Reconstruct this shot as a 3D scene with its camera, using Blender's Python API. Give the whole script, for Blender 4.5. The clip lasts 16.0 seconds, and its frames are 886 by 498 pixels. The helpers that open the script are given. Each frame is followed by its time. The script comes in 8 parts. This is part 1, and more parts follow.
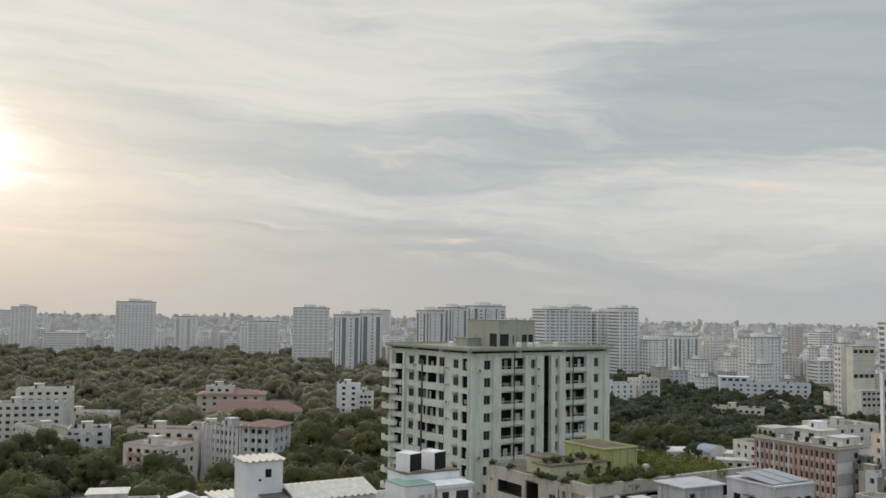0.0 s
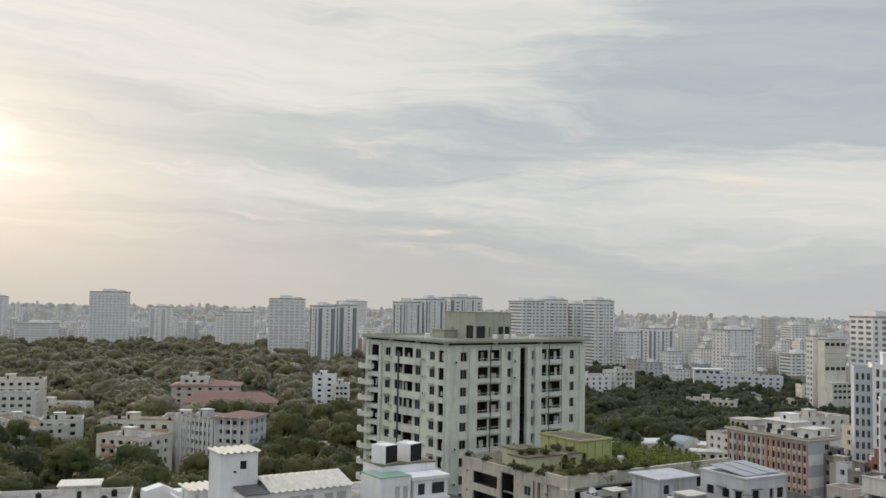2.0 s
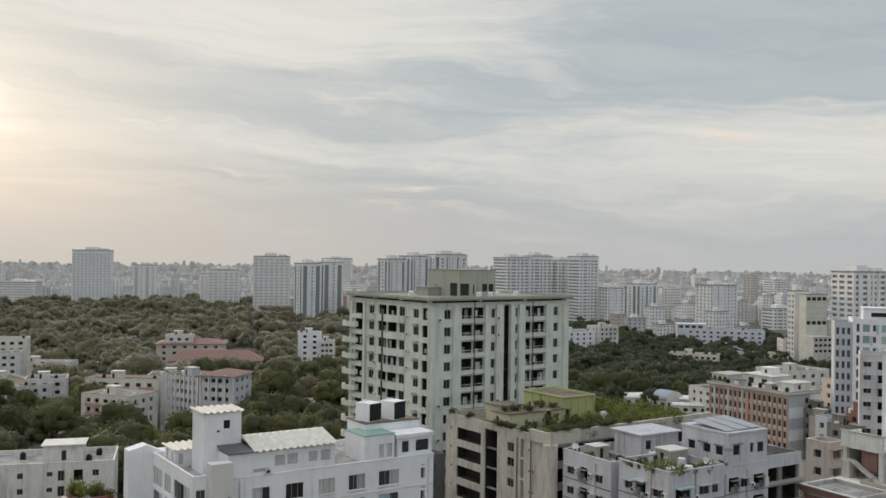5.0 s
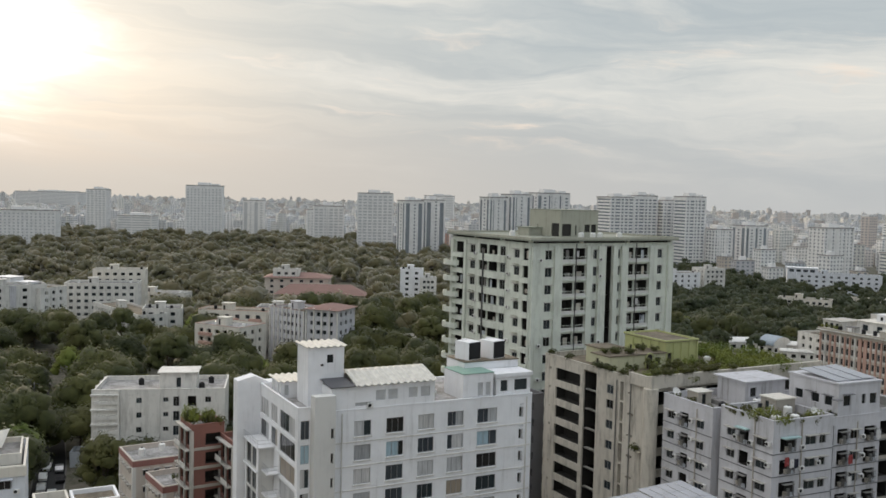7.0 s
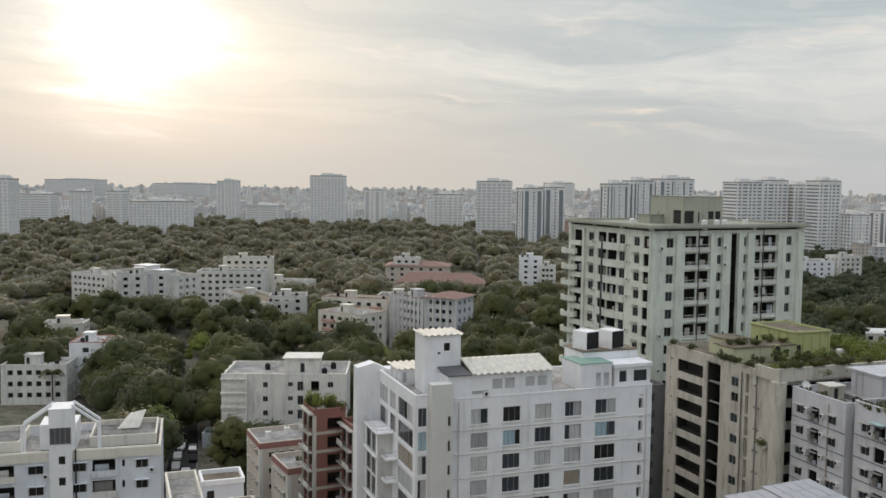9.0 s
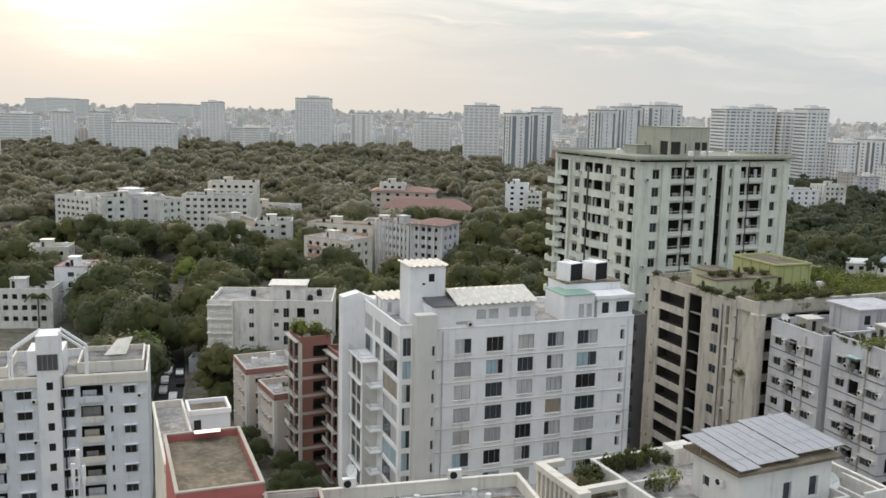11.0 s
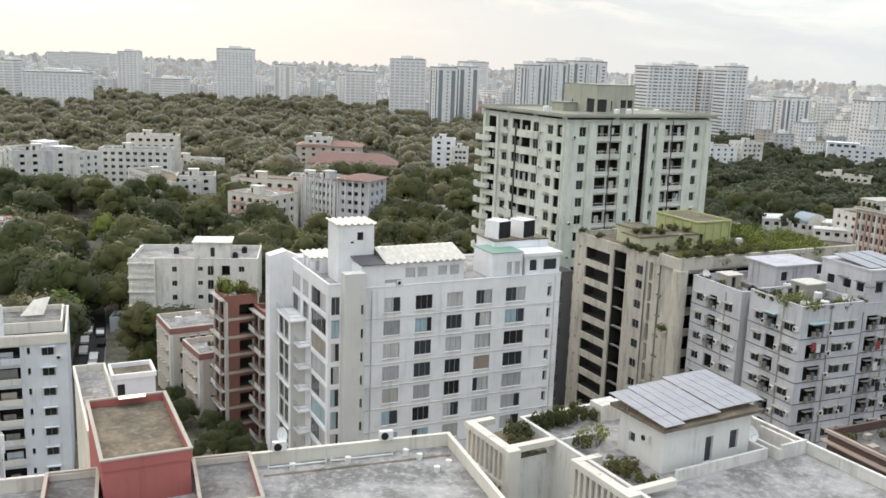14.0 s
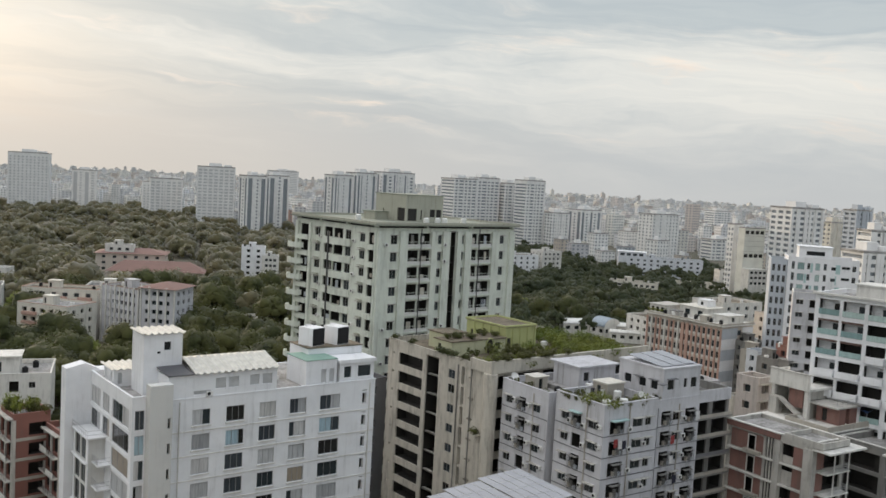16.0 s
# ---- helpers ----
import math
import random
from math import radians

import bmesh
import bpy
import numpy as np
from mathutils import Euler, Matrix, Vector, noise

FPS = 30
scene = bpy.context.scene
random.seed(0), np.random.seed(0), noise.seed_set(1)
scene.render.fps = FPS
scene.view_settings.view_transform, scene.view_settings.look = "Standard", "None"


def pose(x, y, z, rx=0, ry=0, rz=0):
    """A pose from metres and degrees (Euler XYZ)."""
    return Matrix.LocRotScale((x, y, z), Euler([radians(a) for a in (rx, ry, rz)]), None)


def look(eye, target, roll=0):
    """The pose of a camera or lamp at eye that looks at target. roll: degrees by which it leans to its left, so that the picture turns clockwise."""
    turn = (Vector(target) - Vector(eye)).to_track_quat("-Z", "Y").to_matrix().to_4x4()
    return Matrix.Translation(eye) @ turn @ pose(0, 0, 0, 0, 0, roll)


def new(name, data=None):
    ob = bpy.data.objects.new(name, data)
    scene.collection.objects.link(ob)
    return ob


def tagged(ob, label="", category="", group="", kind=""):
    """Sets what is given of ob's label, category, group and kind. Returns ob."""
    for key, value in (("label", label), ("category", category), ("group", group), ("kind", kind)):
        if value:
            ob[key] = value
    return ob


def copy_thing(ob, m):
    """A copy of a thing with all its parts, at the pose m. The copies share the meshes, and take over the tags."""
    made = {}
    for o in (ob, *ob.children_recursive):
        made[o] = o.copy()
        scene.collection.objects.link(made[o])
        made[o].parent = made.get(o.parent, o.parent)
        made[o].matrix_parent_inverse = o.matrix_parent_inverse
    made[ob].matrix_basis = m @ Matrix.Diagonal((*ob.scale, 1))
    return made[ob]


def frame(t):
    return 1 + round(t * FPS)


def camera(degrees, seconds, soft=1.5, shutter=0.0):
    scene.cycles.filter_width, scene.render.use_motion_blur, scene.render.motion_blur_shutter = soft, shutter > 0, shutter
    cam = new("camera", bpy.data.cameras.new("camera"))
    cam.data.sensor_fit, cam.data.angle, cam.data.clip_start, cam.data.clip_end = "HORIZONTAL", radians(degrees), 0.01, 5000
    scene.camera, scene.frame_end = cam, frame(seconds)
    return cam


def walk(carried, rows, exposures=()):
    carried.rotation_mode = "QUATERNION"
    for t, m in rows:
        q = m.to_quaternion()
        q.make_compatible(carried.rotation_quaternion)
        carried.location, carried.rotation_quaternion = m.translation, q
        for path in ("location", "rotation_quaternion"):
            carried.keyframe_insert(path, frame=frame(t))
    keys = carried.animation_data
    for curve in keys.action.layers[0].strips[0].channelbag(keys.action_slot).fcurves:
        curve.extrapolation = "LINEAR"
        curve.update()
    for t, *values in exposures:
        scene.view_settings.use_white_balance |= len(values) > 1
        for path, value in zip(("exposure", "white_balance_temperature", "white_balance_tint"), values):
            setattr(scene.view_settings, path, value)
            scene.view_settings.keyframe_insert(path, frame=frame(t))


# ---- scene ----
# ---- camera and walk ----
cam = camera(52.0, 16.0, soft=1.6)
EYE = 62.0
ROWS = [
    (0, -0.411, -1.519, -1.004, -0.057, 3.863, -0.849),
    (0.3, -0.407, -1.493, -0.997, 0.105, 4.161, -1.053),
    (0.5, -0.405, -1.475, -0.993, -0.012, 3.705, -0.787),
    (0.8, -0.414, -1.438, -1.028, -1.071, 3.681, -0.851),
    (1, -0.420, -1.413, -1.051, -1.610, 3.629, -0.801),
    (1.3, -0.427, -1.458, -1.022, -1.437, 3.890, -0.765),
    (1.5, -0.432, -1.488, -1.003, -1.503, 3.938, -0.849),
    (1.8, -0.433, -1.371, -0.968, -1.621, 4.092, -0.999),
    (2, -0.434, -1.293, -0.944, -1.530, 3.354, -1.104),
    (2.3, -0.446, -1.144, -0.897, -1.715, 3.202, -1.430),
    (2.5, -0.454, -1.044, -0.866, -2.051, 2.766, -1.964),
    (2.7, -0.432, -1.098, -0.887, -1.533, 2.556, -1.423),
    (3, -0.400, -1.178, -0.918, -1.310, 3.045, -1.096),
    (3.2, -0.400, -1.178, -0.918, -2.140, 2.646, -1.786),
    (5.3, -0.026, -0.338, -0.639, -2.290, -0.042, -0.612),
    (5.5, 0.007, -0.265, -0.615, -1.358, -0.553, -0.580),
    (5.8, 0.018, -0.207, -0.545, -0.093, -0.807, -0.172),
    (6, 0.026, -0.169, -0.498, 0.517, -1.455, -0.566),
    (6.3, 0.058, 0.020, -0.394, 1.564, -2.277, -1.036),
    (6.5, 0.079, 0.146, -0.324, 2.698, -2.904, -1.221),
    (6.7, 0.057, 0.127, -0.349, 3.500, -3.545, -1.213),
    (7, 0.025, 0.099, -0.387, 3.974, -3.417, -1.409),
    (7.3, 0.161, 0.107, -0.362, 4.398, -3.225, -1.327),
    (7.5, 0.252, 0.112, -0.345, 5.146, -3.365, -1.171),
    (7.7, 0.269, 0.182, -0.354, 5.456, -3.431, -1.083),
    (8, 0.295, 0.286, -0.367, 6.262, -3.877, -0.732),
    (8.3, 0.338, 0.383, -0.372, 7.727, -3.573, -0.429),
    (8.5, 0.367, 0.447, -0.375, 8.659, -3.802, -0.660),
    (8.7, 0.397, 0.451, -0.343, 9.964, -4.009, -0.544),
    (9, 0.442, 0.458, -0.295, 11.476, -4.311, -0.697),
    (9.2, 0.452, 0.462, -0.197, 11.830, -4.747, -0.720),
    (11.3, 0.559, 0.510, 0.836, 10.451, -9.251, -1.524),
    (11.5, 0.569, 0.514, 0.934, 10.340, -9.168, -1.771),
    (11.8, 0.553, 0.527, 0.981, 9.772, -8.949, -2.232),
    (12, 0.543, 0.535, 1.013, 9.663, -8.885, -2.572),
    (12.3, 0.487, 0.862, 1.066, 9.374, -10.001, -2.355),
    (12.5, 0.450, 1.080, 1.101, 9.066, -11.426, -2.213),
    (12.7, 0.440, 1.104, 1.077, 9.313, -11.796, -2.167),
    (13, 0.424, 1.139, 1.041, 9.387, -11.907, -1.841),
    (13.3, 0.437, 1.075, 1.039, 10.157, -11.688, -1.707),
    (13.5, 0.445, 1.033, 1.038, 10.339, -11.711, -1.700),
    (13.7, 0.290, 1.069, 1.049, 9.337, -11.726, -2.065),
    (14, 0.057, 1.122, 1.066, 6.078, -11.823, -2.061),
    (14.3, -0.137, 1.130, 1.026, 2.304, -10.391, -2.502),
    (14.5, -0.266, 1.135, 0.999, 0.311, -10.392, -2.605),
    (14.7, -0.270, 1.156, 0.903, -1.108, -10.240, -2.294),
    (15, -0.275, 1.188, 0.760, -4.127, -8.399, -2.431),
    (15.3, -0.279, 1.006, 0.832, -7.091, -6.323, -3.105),
    (15.5, -0.282, 0.884, 0.880, -7.394, -6.019, -2.875),
    (15.7, -0.318, 0.674, 0.889, -7.143, -5.190, -3.168),
    (16, -0.372, 0.358, 0.902, -5.767, -4.458, -3.227),
]
walk(cam, [(t, pose(x, y, EYE + z, 90 + pitch, roll, yaw)) for t, x, y, z, yaw, pitch, roll in ROWS],
     [(0.0, -0.16), (0.5, -0.13), (1.0, -0.04), (3.0, -0.06), (5.5, -0.1), (7.0, 0.0), (9.0, 0.02), (11.5, 0.38), (12.5, 0.46), (13.0, 0.54), (13.5, 0.66), (14.0, 0.66), (14.5, 0.58), (15.0, 0.48), (15.5, 0.18), (16.0, 0.1)])

# ---- world, sun ----
SUN_AZ, SUN_EL = -28.4, 7.6
SUN_DIR = Vector((math.sin(radians(SUN_AZ)) * math.cos(radians(SUN_EL)), math.cos(radians(SUN_AZ)) * math.cos(radians(SUN_EL)), math.sin(radians(SUN_EL))))

BURNT_AZ, BURNT_EL = -30.0, 7.7  # the middle of the burnt-out cloud round the sun
GLOW_DIR = Vector((math.sin(radians(BURNT_AZ)) * math.cos(radians(BURNT_EL)), math.cos(radians(BURNT_AZ)) * math.cos(radians(BURNT_EL)), math.sin(radians(BURNT_EL))))


class Nodes:
    """Short hand for building a node tree."""

    def __init__(self, tree):
        self.tree = tree
        tree.nodes.clear()

    def add(self, kind, **props):
        n = self.tree.nodes.new(kind)
        for k, v in props.items():
            if k == "op":
                n.operation = v
            elif k == "blend":
                n.blend_type = v
            elif k == "data_type":
                n.data_type = v
        return n

    def put(self, socket, value):
        if isinstance(value, bpy.types.NodeSocket):
            self.tree.links.new(value, socket)
        elif value is not None:
            socket.default_value = value

    def math(self, op, a, b=None, c=None, clamp=False):
        n = self.add("ShaderNodeMath", op=op)
        n.use_clamp = clamp
        for s, v in zip(n.inputs, (a, b, c)):
            self.put(s, v)
        return n.outputs[0]

    def vec(self, op, a, b=None):
        n = self.add("ShaderNodeVectorMath", op=op)
        self.put(n.inputs[0], a)
        if b is not None:
            self.put(n.inputs[1], b)
        return n.outputs["Value"] if op in ("DOT_PRODUCT", "LENGTH") else n.outputs[0]

    def mix(self, fac, a, b, blend="MIX"):
        n = self.add("ShaderNodeMix", data_type="RGBA", blend=blend)
        self.put(n.inputs[0], fac)
        self.put(n.inputs[6], a)
        self.put(n.inputs[7], b)
        return n.outputs[2]

    def ramp(self, value, stops):
        n = self.add("ShaderNodeValToRGB")
        r = n.color_ramp
        while len(r.elements) < len(stops):
            r.elements.new(0.5)
        for e, (p, c) in zip(r.elements, stops):
            e.position, e.color = p, (*c, 1) if len(c) == 3 else c
        self.put(n.inputs[0], value)
        return n.outputs[0]

    def grade(self, value, a, b, c=0.0, d=1.0, smooth=True):
        n = self.add("ShaderNodeMapRange")
        n.interpolation_type = "SMOOTHSTEP" if smooth else "LINEAR"
        for s, v in zip(n.inputs, (value, a, b, c, d)):
            self.put(s, v)
        return n.outputs[0]

    def noise(self, vector, scale, detail=4.0, rough=0.55, distort=0.0):
        n = self.add("ShaderNodeTexNoise")
        self.put(n.inputs["Vector"], vector)
        n.inputs["Scale"].default_value, n.inputs["Detail"].default_value = scale, detail
        n.inputs["Roughness"].default_value, n.inputs["Distortion"].default_value = rough, distort
        return n.outputs["Fac"]

    def join(self, x, y, z=0.0):
        n = self.add("ShaderNodeCombineXYZ")
        for s, v in zip(n.inputs, (x, y, z)):
            self.put(s, v)
        return n.outputs[0]

    def split(self, v):
        n = self.add("ShaderNodeSeparateXYZ")
        self.put(n.inputs[0], v)
        return n.outputs


def make_world():
    world = bpy.data.worlds.new("sky")
    world.use_nodes = True
    scene.world = world
    k = Nodes(world.node_tree)
    d = k.vec("NORMALIZE", k.add("ShaderNodeTexCoord").outputs["Generated"])
    x, y, z = k.split(d)
    el = k.math("MULTIPLY", k.math("ARCSINE", z), 57.2958)
    az = k.math("MULTIPLY", k.math("ARCTAN2", x, y), 57.2958)
    away = k.math("MULTIPLY", k.math("ARCCOSINE", k.vec("DOT_PRODUCT", d, tuple(SUN_DIR))), 57.2958)
    # clear blue-grey air: the physical sky
    sky = k.add("ShaderNodeTexSky")
    sky.sky_type, sky.sun_disc = "NISHITA", False
    sky.sun_elevation, sky.sun_rotation = radians(SUN_EL), radians(SUN_AZ)
    sky.air_density, sky.dust_density = 1.2, 3.0
    clear = k.mix(1.0, sky.outputs[0], (0.09, 0.09, 0.09, 1), "MULTIPLY")
    clear = k.mix(0.93, clear, (0.50, 0.553, 0.582, 1))
    # high cloud sheet: a broad bright bank, long streaks below it, thinning to blue-grey on the east side
    warp = k.noise(k.join(k.math("MULTIPLY", az, 0.06), k.math("MULTIPLY", el, 0.22), 3.0), 1.0, 4)
    slant = k.math("ADD", el, k.math("MULTIPLY", az, 0.05))
    eld = k.math("ADD", slant, k.math("MULTIPLY", k.math("SUBTRACT", warp, 0.5), 5.0))
    big = k.noise(k.join(k.math("MULTIPLY", az, 0.05), k.math("MULTIPLY", eld, 0.16), 7.3), 1.0, 6, 0.55)
    fine = k.noise(k.join(k.math("MULTIPLY", az, 0.11), k.math("MULTIPLY", eld, 0.75), 1.7), 1.0, 7, 0.62)
    bank = k.math("MULTIPLY", k.grade(eld, 8.5, 15.0, -0.06, 0.20), k.grade(k.math("ADD", az, k.math("MULTIPLY", el, -0.4)), -4.0, 16.0, 1.0, -1.0))
    streak = k.math("MULTIPLY", k.math("MULTIPLY", k.grade(eld, 3.5, 6.5), k.grade(eld, 6.5, 9.5, 1.0, 0.0)), 0.17)
    cover = k.math("ADD", k.math("ADD", k.math("MULTIPLY", big, 0.65), k.math("MULTIPLY", fine, 0.42)), k.math("ADD", bank, streak))
    cover = k.grade(cover, 0.46, 0.74)
    tone = k.mix(k.grade(away, 3.0, 38.0), (0.80, 0.765, 0.70, 1), (0.775, 0.765, 0.718, 1))
    col = k.mix(k.math("MULTIPLY", cover, 0.88), clear, tone)
    # warm underlit wisps
    wisp = k.math("MULTIPLY", k.grade(fine, 0.54, 0.72), k.math("MULTIPLY", k.grade(el, 1.5, 4.5), k.grade(el, 7.0, 12.0, 1.0, 0.0)))
    col = k.mix(k.math("MULTIPLY", wisp, 0.75), col, (0.90, 0.765, 0.65, 1))
    # hazy band along the skyline
    low = k.mix(k.grade(away, 6.0, 50.0), (0.64, 0.575, 0.50, 1), (0.515, 0.523, 0.52, 1))
    col = k.mix(k.grade(el, -1.5, 7.5, 0.9, 0.0), col, low)
    # long thin streaks, lighter and darker
    thread = k.noise(k.join(k.math("MULTIPLY", az, 0.045), k.math("MULTIPLY", eld, 1.05), 5.1), 1.0, 6, 0.6)
    band = k.math("MULTIPLY", k.grade(el, 1.5, 5.0), k.grade(el, 14.0, 24.0, 1.0, 0.3))
    col = k.mix(1.0, col, k.mix(band, (1, 1, 1, 1), k.mix(k.grade(thread, 0.32, 0.68), (0.925, 0.94, 0.955, 1), (1.055, 1.045, 1.03, 1))), "MULTIPLY")
    # the veiled sun: a wide warm glow and a burnt-out heart with ragged cloud edges
    veil = k.math("ADD", k.math("MULTIPLY", k.math("SUBTRACT", fine, 0.5), 9.0), k.math("MULTIPLY", k.math("SUBTRACT", big, 0.5), 9.0))
    soft = k.math("MAXIMUM", k.math("ADD", away, k.math("MULTIPLY", veil, 0.5)), 0.0)
    burnt = k.math("MULTIPLY", k.math("ARCCOSINE", k.vec("DOT_PRODUCT", d, tuple(GLOW_DIR))), 57.2958)
    glow = k.math("MULTIPLY", k.math("EXPONENT", k.math("MULTIPLY", soft, -1 / 12.0)), k.grade(el, -1.0, 7.0, 0.12, 0.24))
    col = k.mix(1.0, col, k.mix(glow, (0, 0, 0, 1), (1.0, 0.93, 0.80, 1)), "ADD")
    ragged = k.math("MULTIPLY", k.math("MAXIMUM", k.math("ADD", burnt, k.math("MULTIPLY", veil, 0.95)), 0.0), 1 / 2.9)
    core = k.math("EXPONENT", k.math("MULTIPLY", k.math("MULTIPLY", ragged, ragged), -1.0))
    col = k.mix(1.0, col, k.mix(core, (0, 0, 0, 1), (0.68, 0.68, 0.68, 1)), "ADD")
    # the high cloud outside the view lets more blue through
    col = k.mix(k.grade(el, 17.0, 55.0), col, k.mix(1.0, col, (1.005, 1.0, 1.065, 1), "MULTIPLY"))
    # overcast sky brightens towards the zenith
    lift = k.grade(el, 17.0, 70.0, 1.0, 2.0)
    bg = k.add("ShaderNodeBackground")
    k.put(bg.inputs[0], col)
    k.put(bg.inputs[1], lift)
    out = k.add("ShaderNodeOutputWorld")
    k.put(out.inputs[0], bg.outputs[0])


make_world()
sun = new("sun", bpy.data.lights.new("sun", "SUN"))
sun.data.energy, sun.data.angle, sun.data.color = 1.9, radians(10), (1.0, 0.80, 0.58)
sun.matrix_world = look(SUN_DIR * 400, (0, 0, 0))
tagged(sun, "low hazy sun behind thin cloud", "sun", kind="structure")


# ---- materials ----
def material(name, build):
    m = bpy.data.materials.new(name)
    m.use_nodes = True
    k = Nodes(m.node_tree)
    k.surface = k.add("ShaderNodeBsdfPrincipled")
    k.out = k.add("ShaderNodeOutputMaterial")
    k.put(k.out.inputs[0], k.surface.outputs[0])
    build(k)
    return m


def wall_paint(name, colour, stain=0.35, rough=0.85, dirt=(0.16, 0.15, 0.13), island=0.0, drip=0.0):
    """Weathered painted plaster: broad blotches, rain streaks down the wall and fine grain."""

    def build(k):
        where = k.add("ShaderNodeNewGeometry").outputs["Position"]
        px, py, pz = k.split(where)
        blotch = k.noise(where, 0.22, 4, 0.6)
        streak = k.noise(k.join(k.math("MULTIPLY", px, 1.6), k.math("MULTIPLY", py, 1.6), k.math("MULTIPLY", pz, 0.12)), 1.0, 5, 0.65)
        grain = k.noise(where, 9.0, 3)
        c = (*colour, 1)
        col = k.mix(k.grade(blotch, 0.35, 0.75), c, (*[v * 0.88 for v in colour], 1))
        wear = k.math("MULTIPLY", k.grade(streak, 0.5, 0.78), k.grade(blotch, 0.3, 0.65))
        col = k.mix(k.math("MULTIPLY", wear, stain), col, (*dirt, 1))
        col = k.mix(k.grade(grain, 0.3, 0.7, 0.0, 0.10), col, (*[v * 0.6 for v in colour], 1))
        if drip:
            run = k.noise(k.join(k.math("MULTIPLY", px, 0.75), k.math("MULTIPLY", py, 0.75), k.math("MULTIPLY", pz, 0.16)), 1.0, 6, 0.7)
            patch = k.noise(where, 0.7, 5, 0.7)
            col = k.mix(k.math("MULTIPLY", k.grade(run, 0.48, 0.62), drip), col, (*[v * 0.45 for v in dirt], 1))
            col = k.mix(k.math("MULTIPLY", k.grade(patch, 0.55, 0.66), drip * 0.8), col, (*[v * 1.6 for v in dirt], 1))
        if island:
            shade = k.add("ShaderNodeNewGeometry").outputs["Random Per Island"]
            col = k.mix(k.math("MULTIPLY", shade, island), col, (0.25, 0.22, 0.20, 1))
        k.put(k.surface.inputs["Base Color"], col)
        k.put(k.surface.inputs["Roughness"], rough)
        bump = k.add("ShaderNodeBump")
        bump.inputs["Strength"].default_value, bump.inputs["Distance"].default_value = 0.25, 0.02
        k.put(bump.inputs["Height"], grain)
        k.put(k.surface.inputs["Normal"], bump.outputs[0])

    return material(name, build)


def plain(name, colour, rough=0.6, metal=0.0, var=0.25, scale=3.0, coat=0.0, spec=0.5):
    def build(k):
        where = k.add("ShaderNodeNewGeometry").outputs["Position"]
        n = k.noise(where, scale, 4, 0.6)
        k.put(k.surface.inputs["Base Color"], k.mix(k.grade(n, 0.3, 0.7, 0.0, var), (*colour, 1), (*[v * 0.45 for v in colour], 1)))
        k.put(k.surface.inputs["Roughness"], rough)
        k.put(k.surface.inputs["Metallic"], metal)
        k.put(k.surface.inputs["Coat Weight"], coat)
        k.put(k.surface.inputs["Specular IOR Level"], spec)

    return material(name, build)


def pane_paint(name, colours, rough=0.12, spec=0.5):
    """Window glass with rooms or curtains behind it, different from window to window."""

    def build(k):
        pick = k.add("ShaderNodeObjectInfo").outputs["Random"]
        col = k.ramp(pick, [(i / len(colours), c) for i, c in enumerate(colours)])
        k.tree.nodes[-1].color_ramp.interpolation = "CONSTANT"
        where = k.add("ShaderNodeNewGeometry").outputs["Position"]
        px, py, pz = k.split(where)
        fold = k.noise(k.join(k.math("MULTIPLY", px, 6), k.math("MULTIPLY", py, 6), k.math("MULTIPLY", pz, 0.5)), 1.0, 2)
        col = k.mix(k.grade(fold, 0.35, 0.65, 0.0, 0.22), col, (0.02, 0.02, 0.02, 1))
        k.put(k.surface.inputs["Base Color"], col)
        k.put(k.surface.inputs["Roughness"], rough)
        k.put(k.surface.inputs["Specular IOR Level"], spec)

    return material(name, build)


def leaf_paint(name, dark, light, hue=0.5, sheen=0.15, through_leaf=0.3):
    def build(k):
        geo = k.add("ShaderNodeNewGeometry")
        n = k.noise(geo.outputs["Position"], 0.07, 2, 0.5)
        tree = k.add("ShaderNodeObjectInfo").outputs["Random"]
        pick = k.math("ADD", k.math("MULTIPLY", geo.outputs["Random Per Island"], 0.2), k.math("MULTIPLY", tree, 0.4))
        fleck = k.noise(geo.outputs["Position"], 0.55, 3, 0.6)
        pick = k.math("ADD", pick, k.math("ADD", k.grade(n, 0.35, 0.65, 0.0, 0.30), k.grade(fleck, 0.35, 0.65, -0.12, 0.28)))
        col = k.mix(k.math("MAXIMUM", pick, 0.0), (*dark, 1), (*light, 1))
        col = k.mix(k.grade(n, 0.42, 0.7, 0.0, hue), col, (light[0] * 1.05, light[1] * 0.85, light[2] * 0.8, 1))
        k.put(k.surface.inputs["Base Color"], col)
        k.put(k.surface.inputs["Roughness"], 0.75)
        k.put(k.surface.inputs["Specular IOR Level"], 0.25)
        k.put(k.surface.inputs["Sheen Weight"], sheen)
        k.put(k.surface.inputs["Sheen Roughness"], 0.5)
        tr = k.add("ShaderNodeBsdfTranslucent")
        k.put(tr.inputs[0], k.mix(0.35, col, (0.16, 0.19, 0.04, 1)))
        mix = k.add("ShaderNodeMixShader")
        mix.inputs[0].default_value = through_leaf
        k.put(mix.inputs[1], k.surface.outputs[0])
        k.put(mix.inputs[2], tr.outputs[0])
        k.put(k.out.inputs[0], mix.outputs[0])

    return material(name, build)


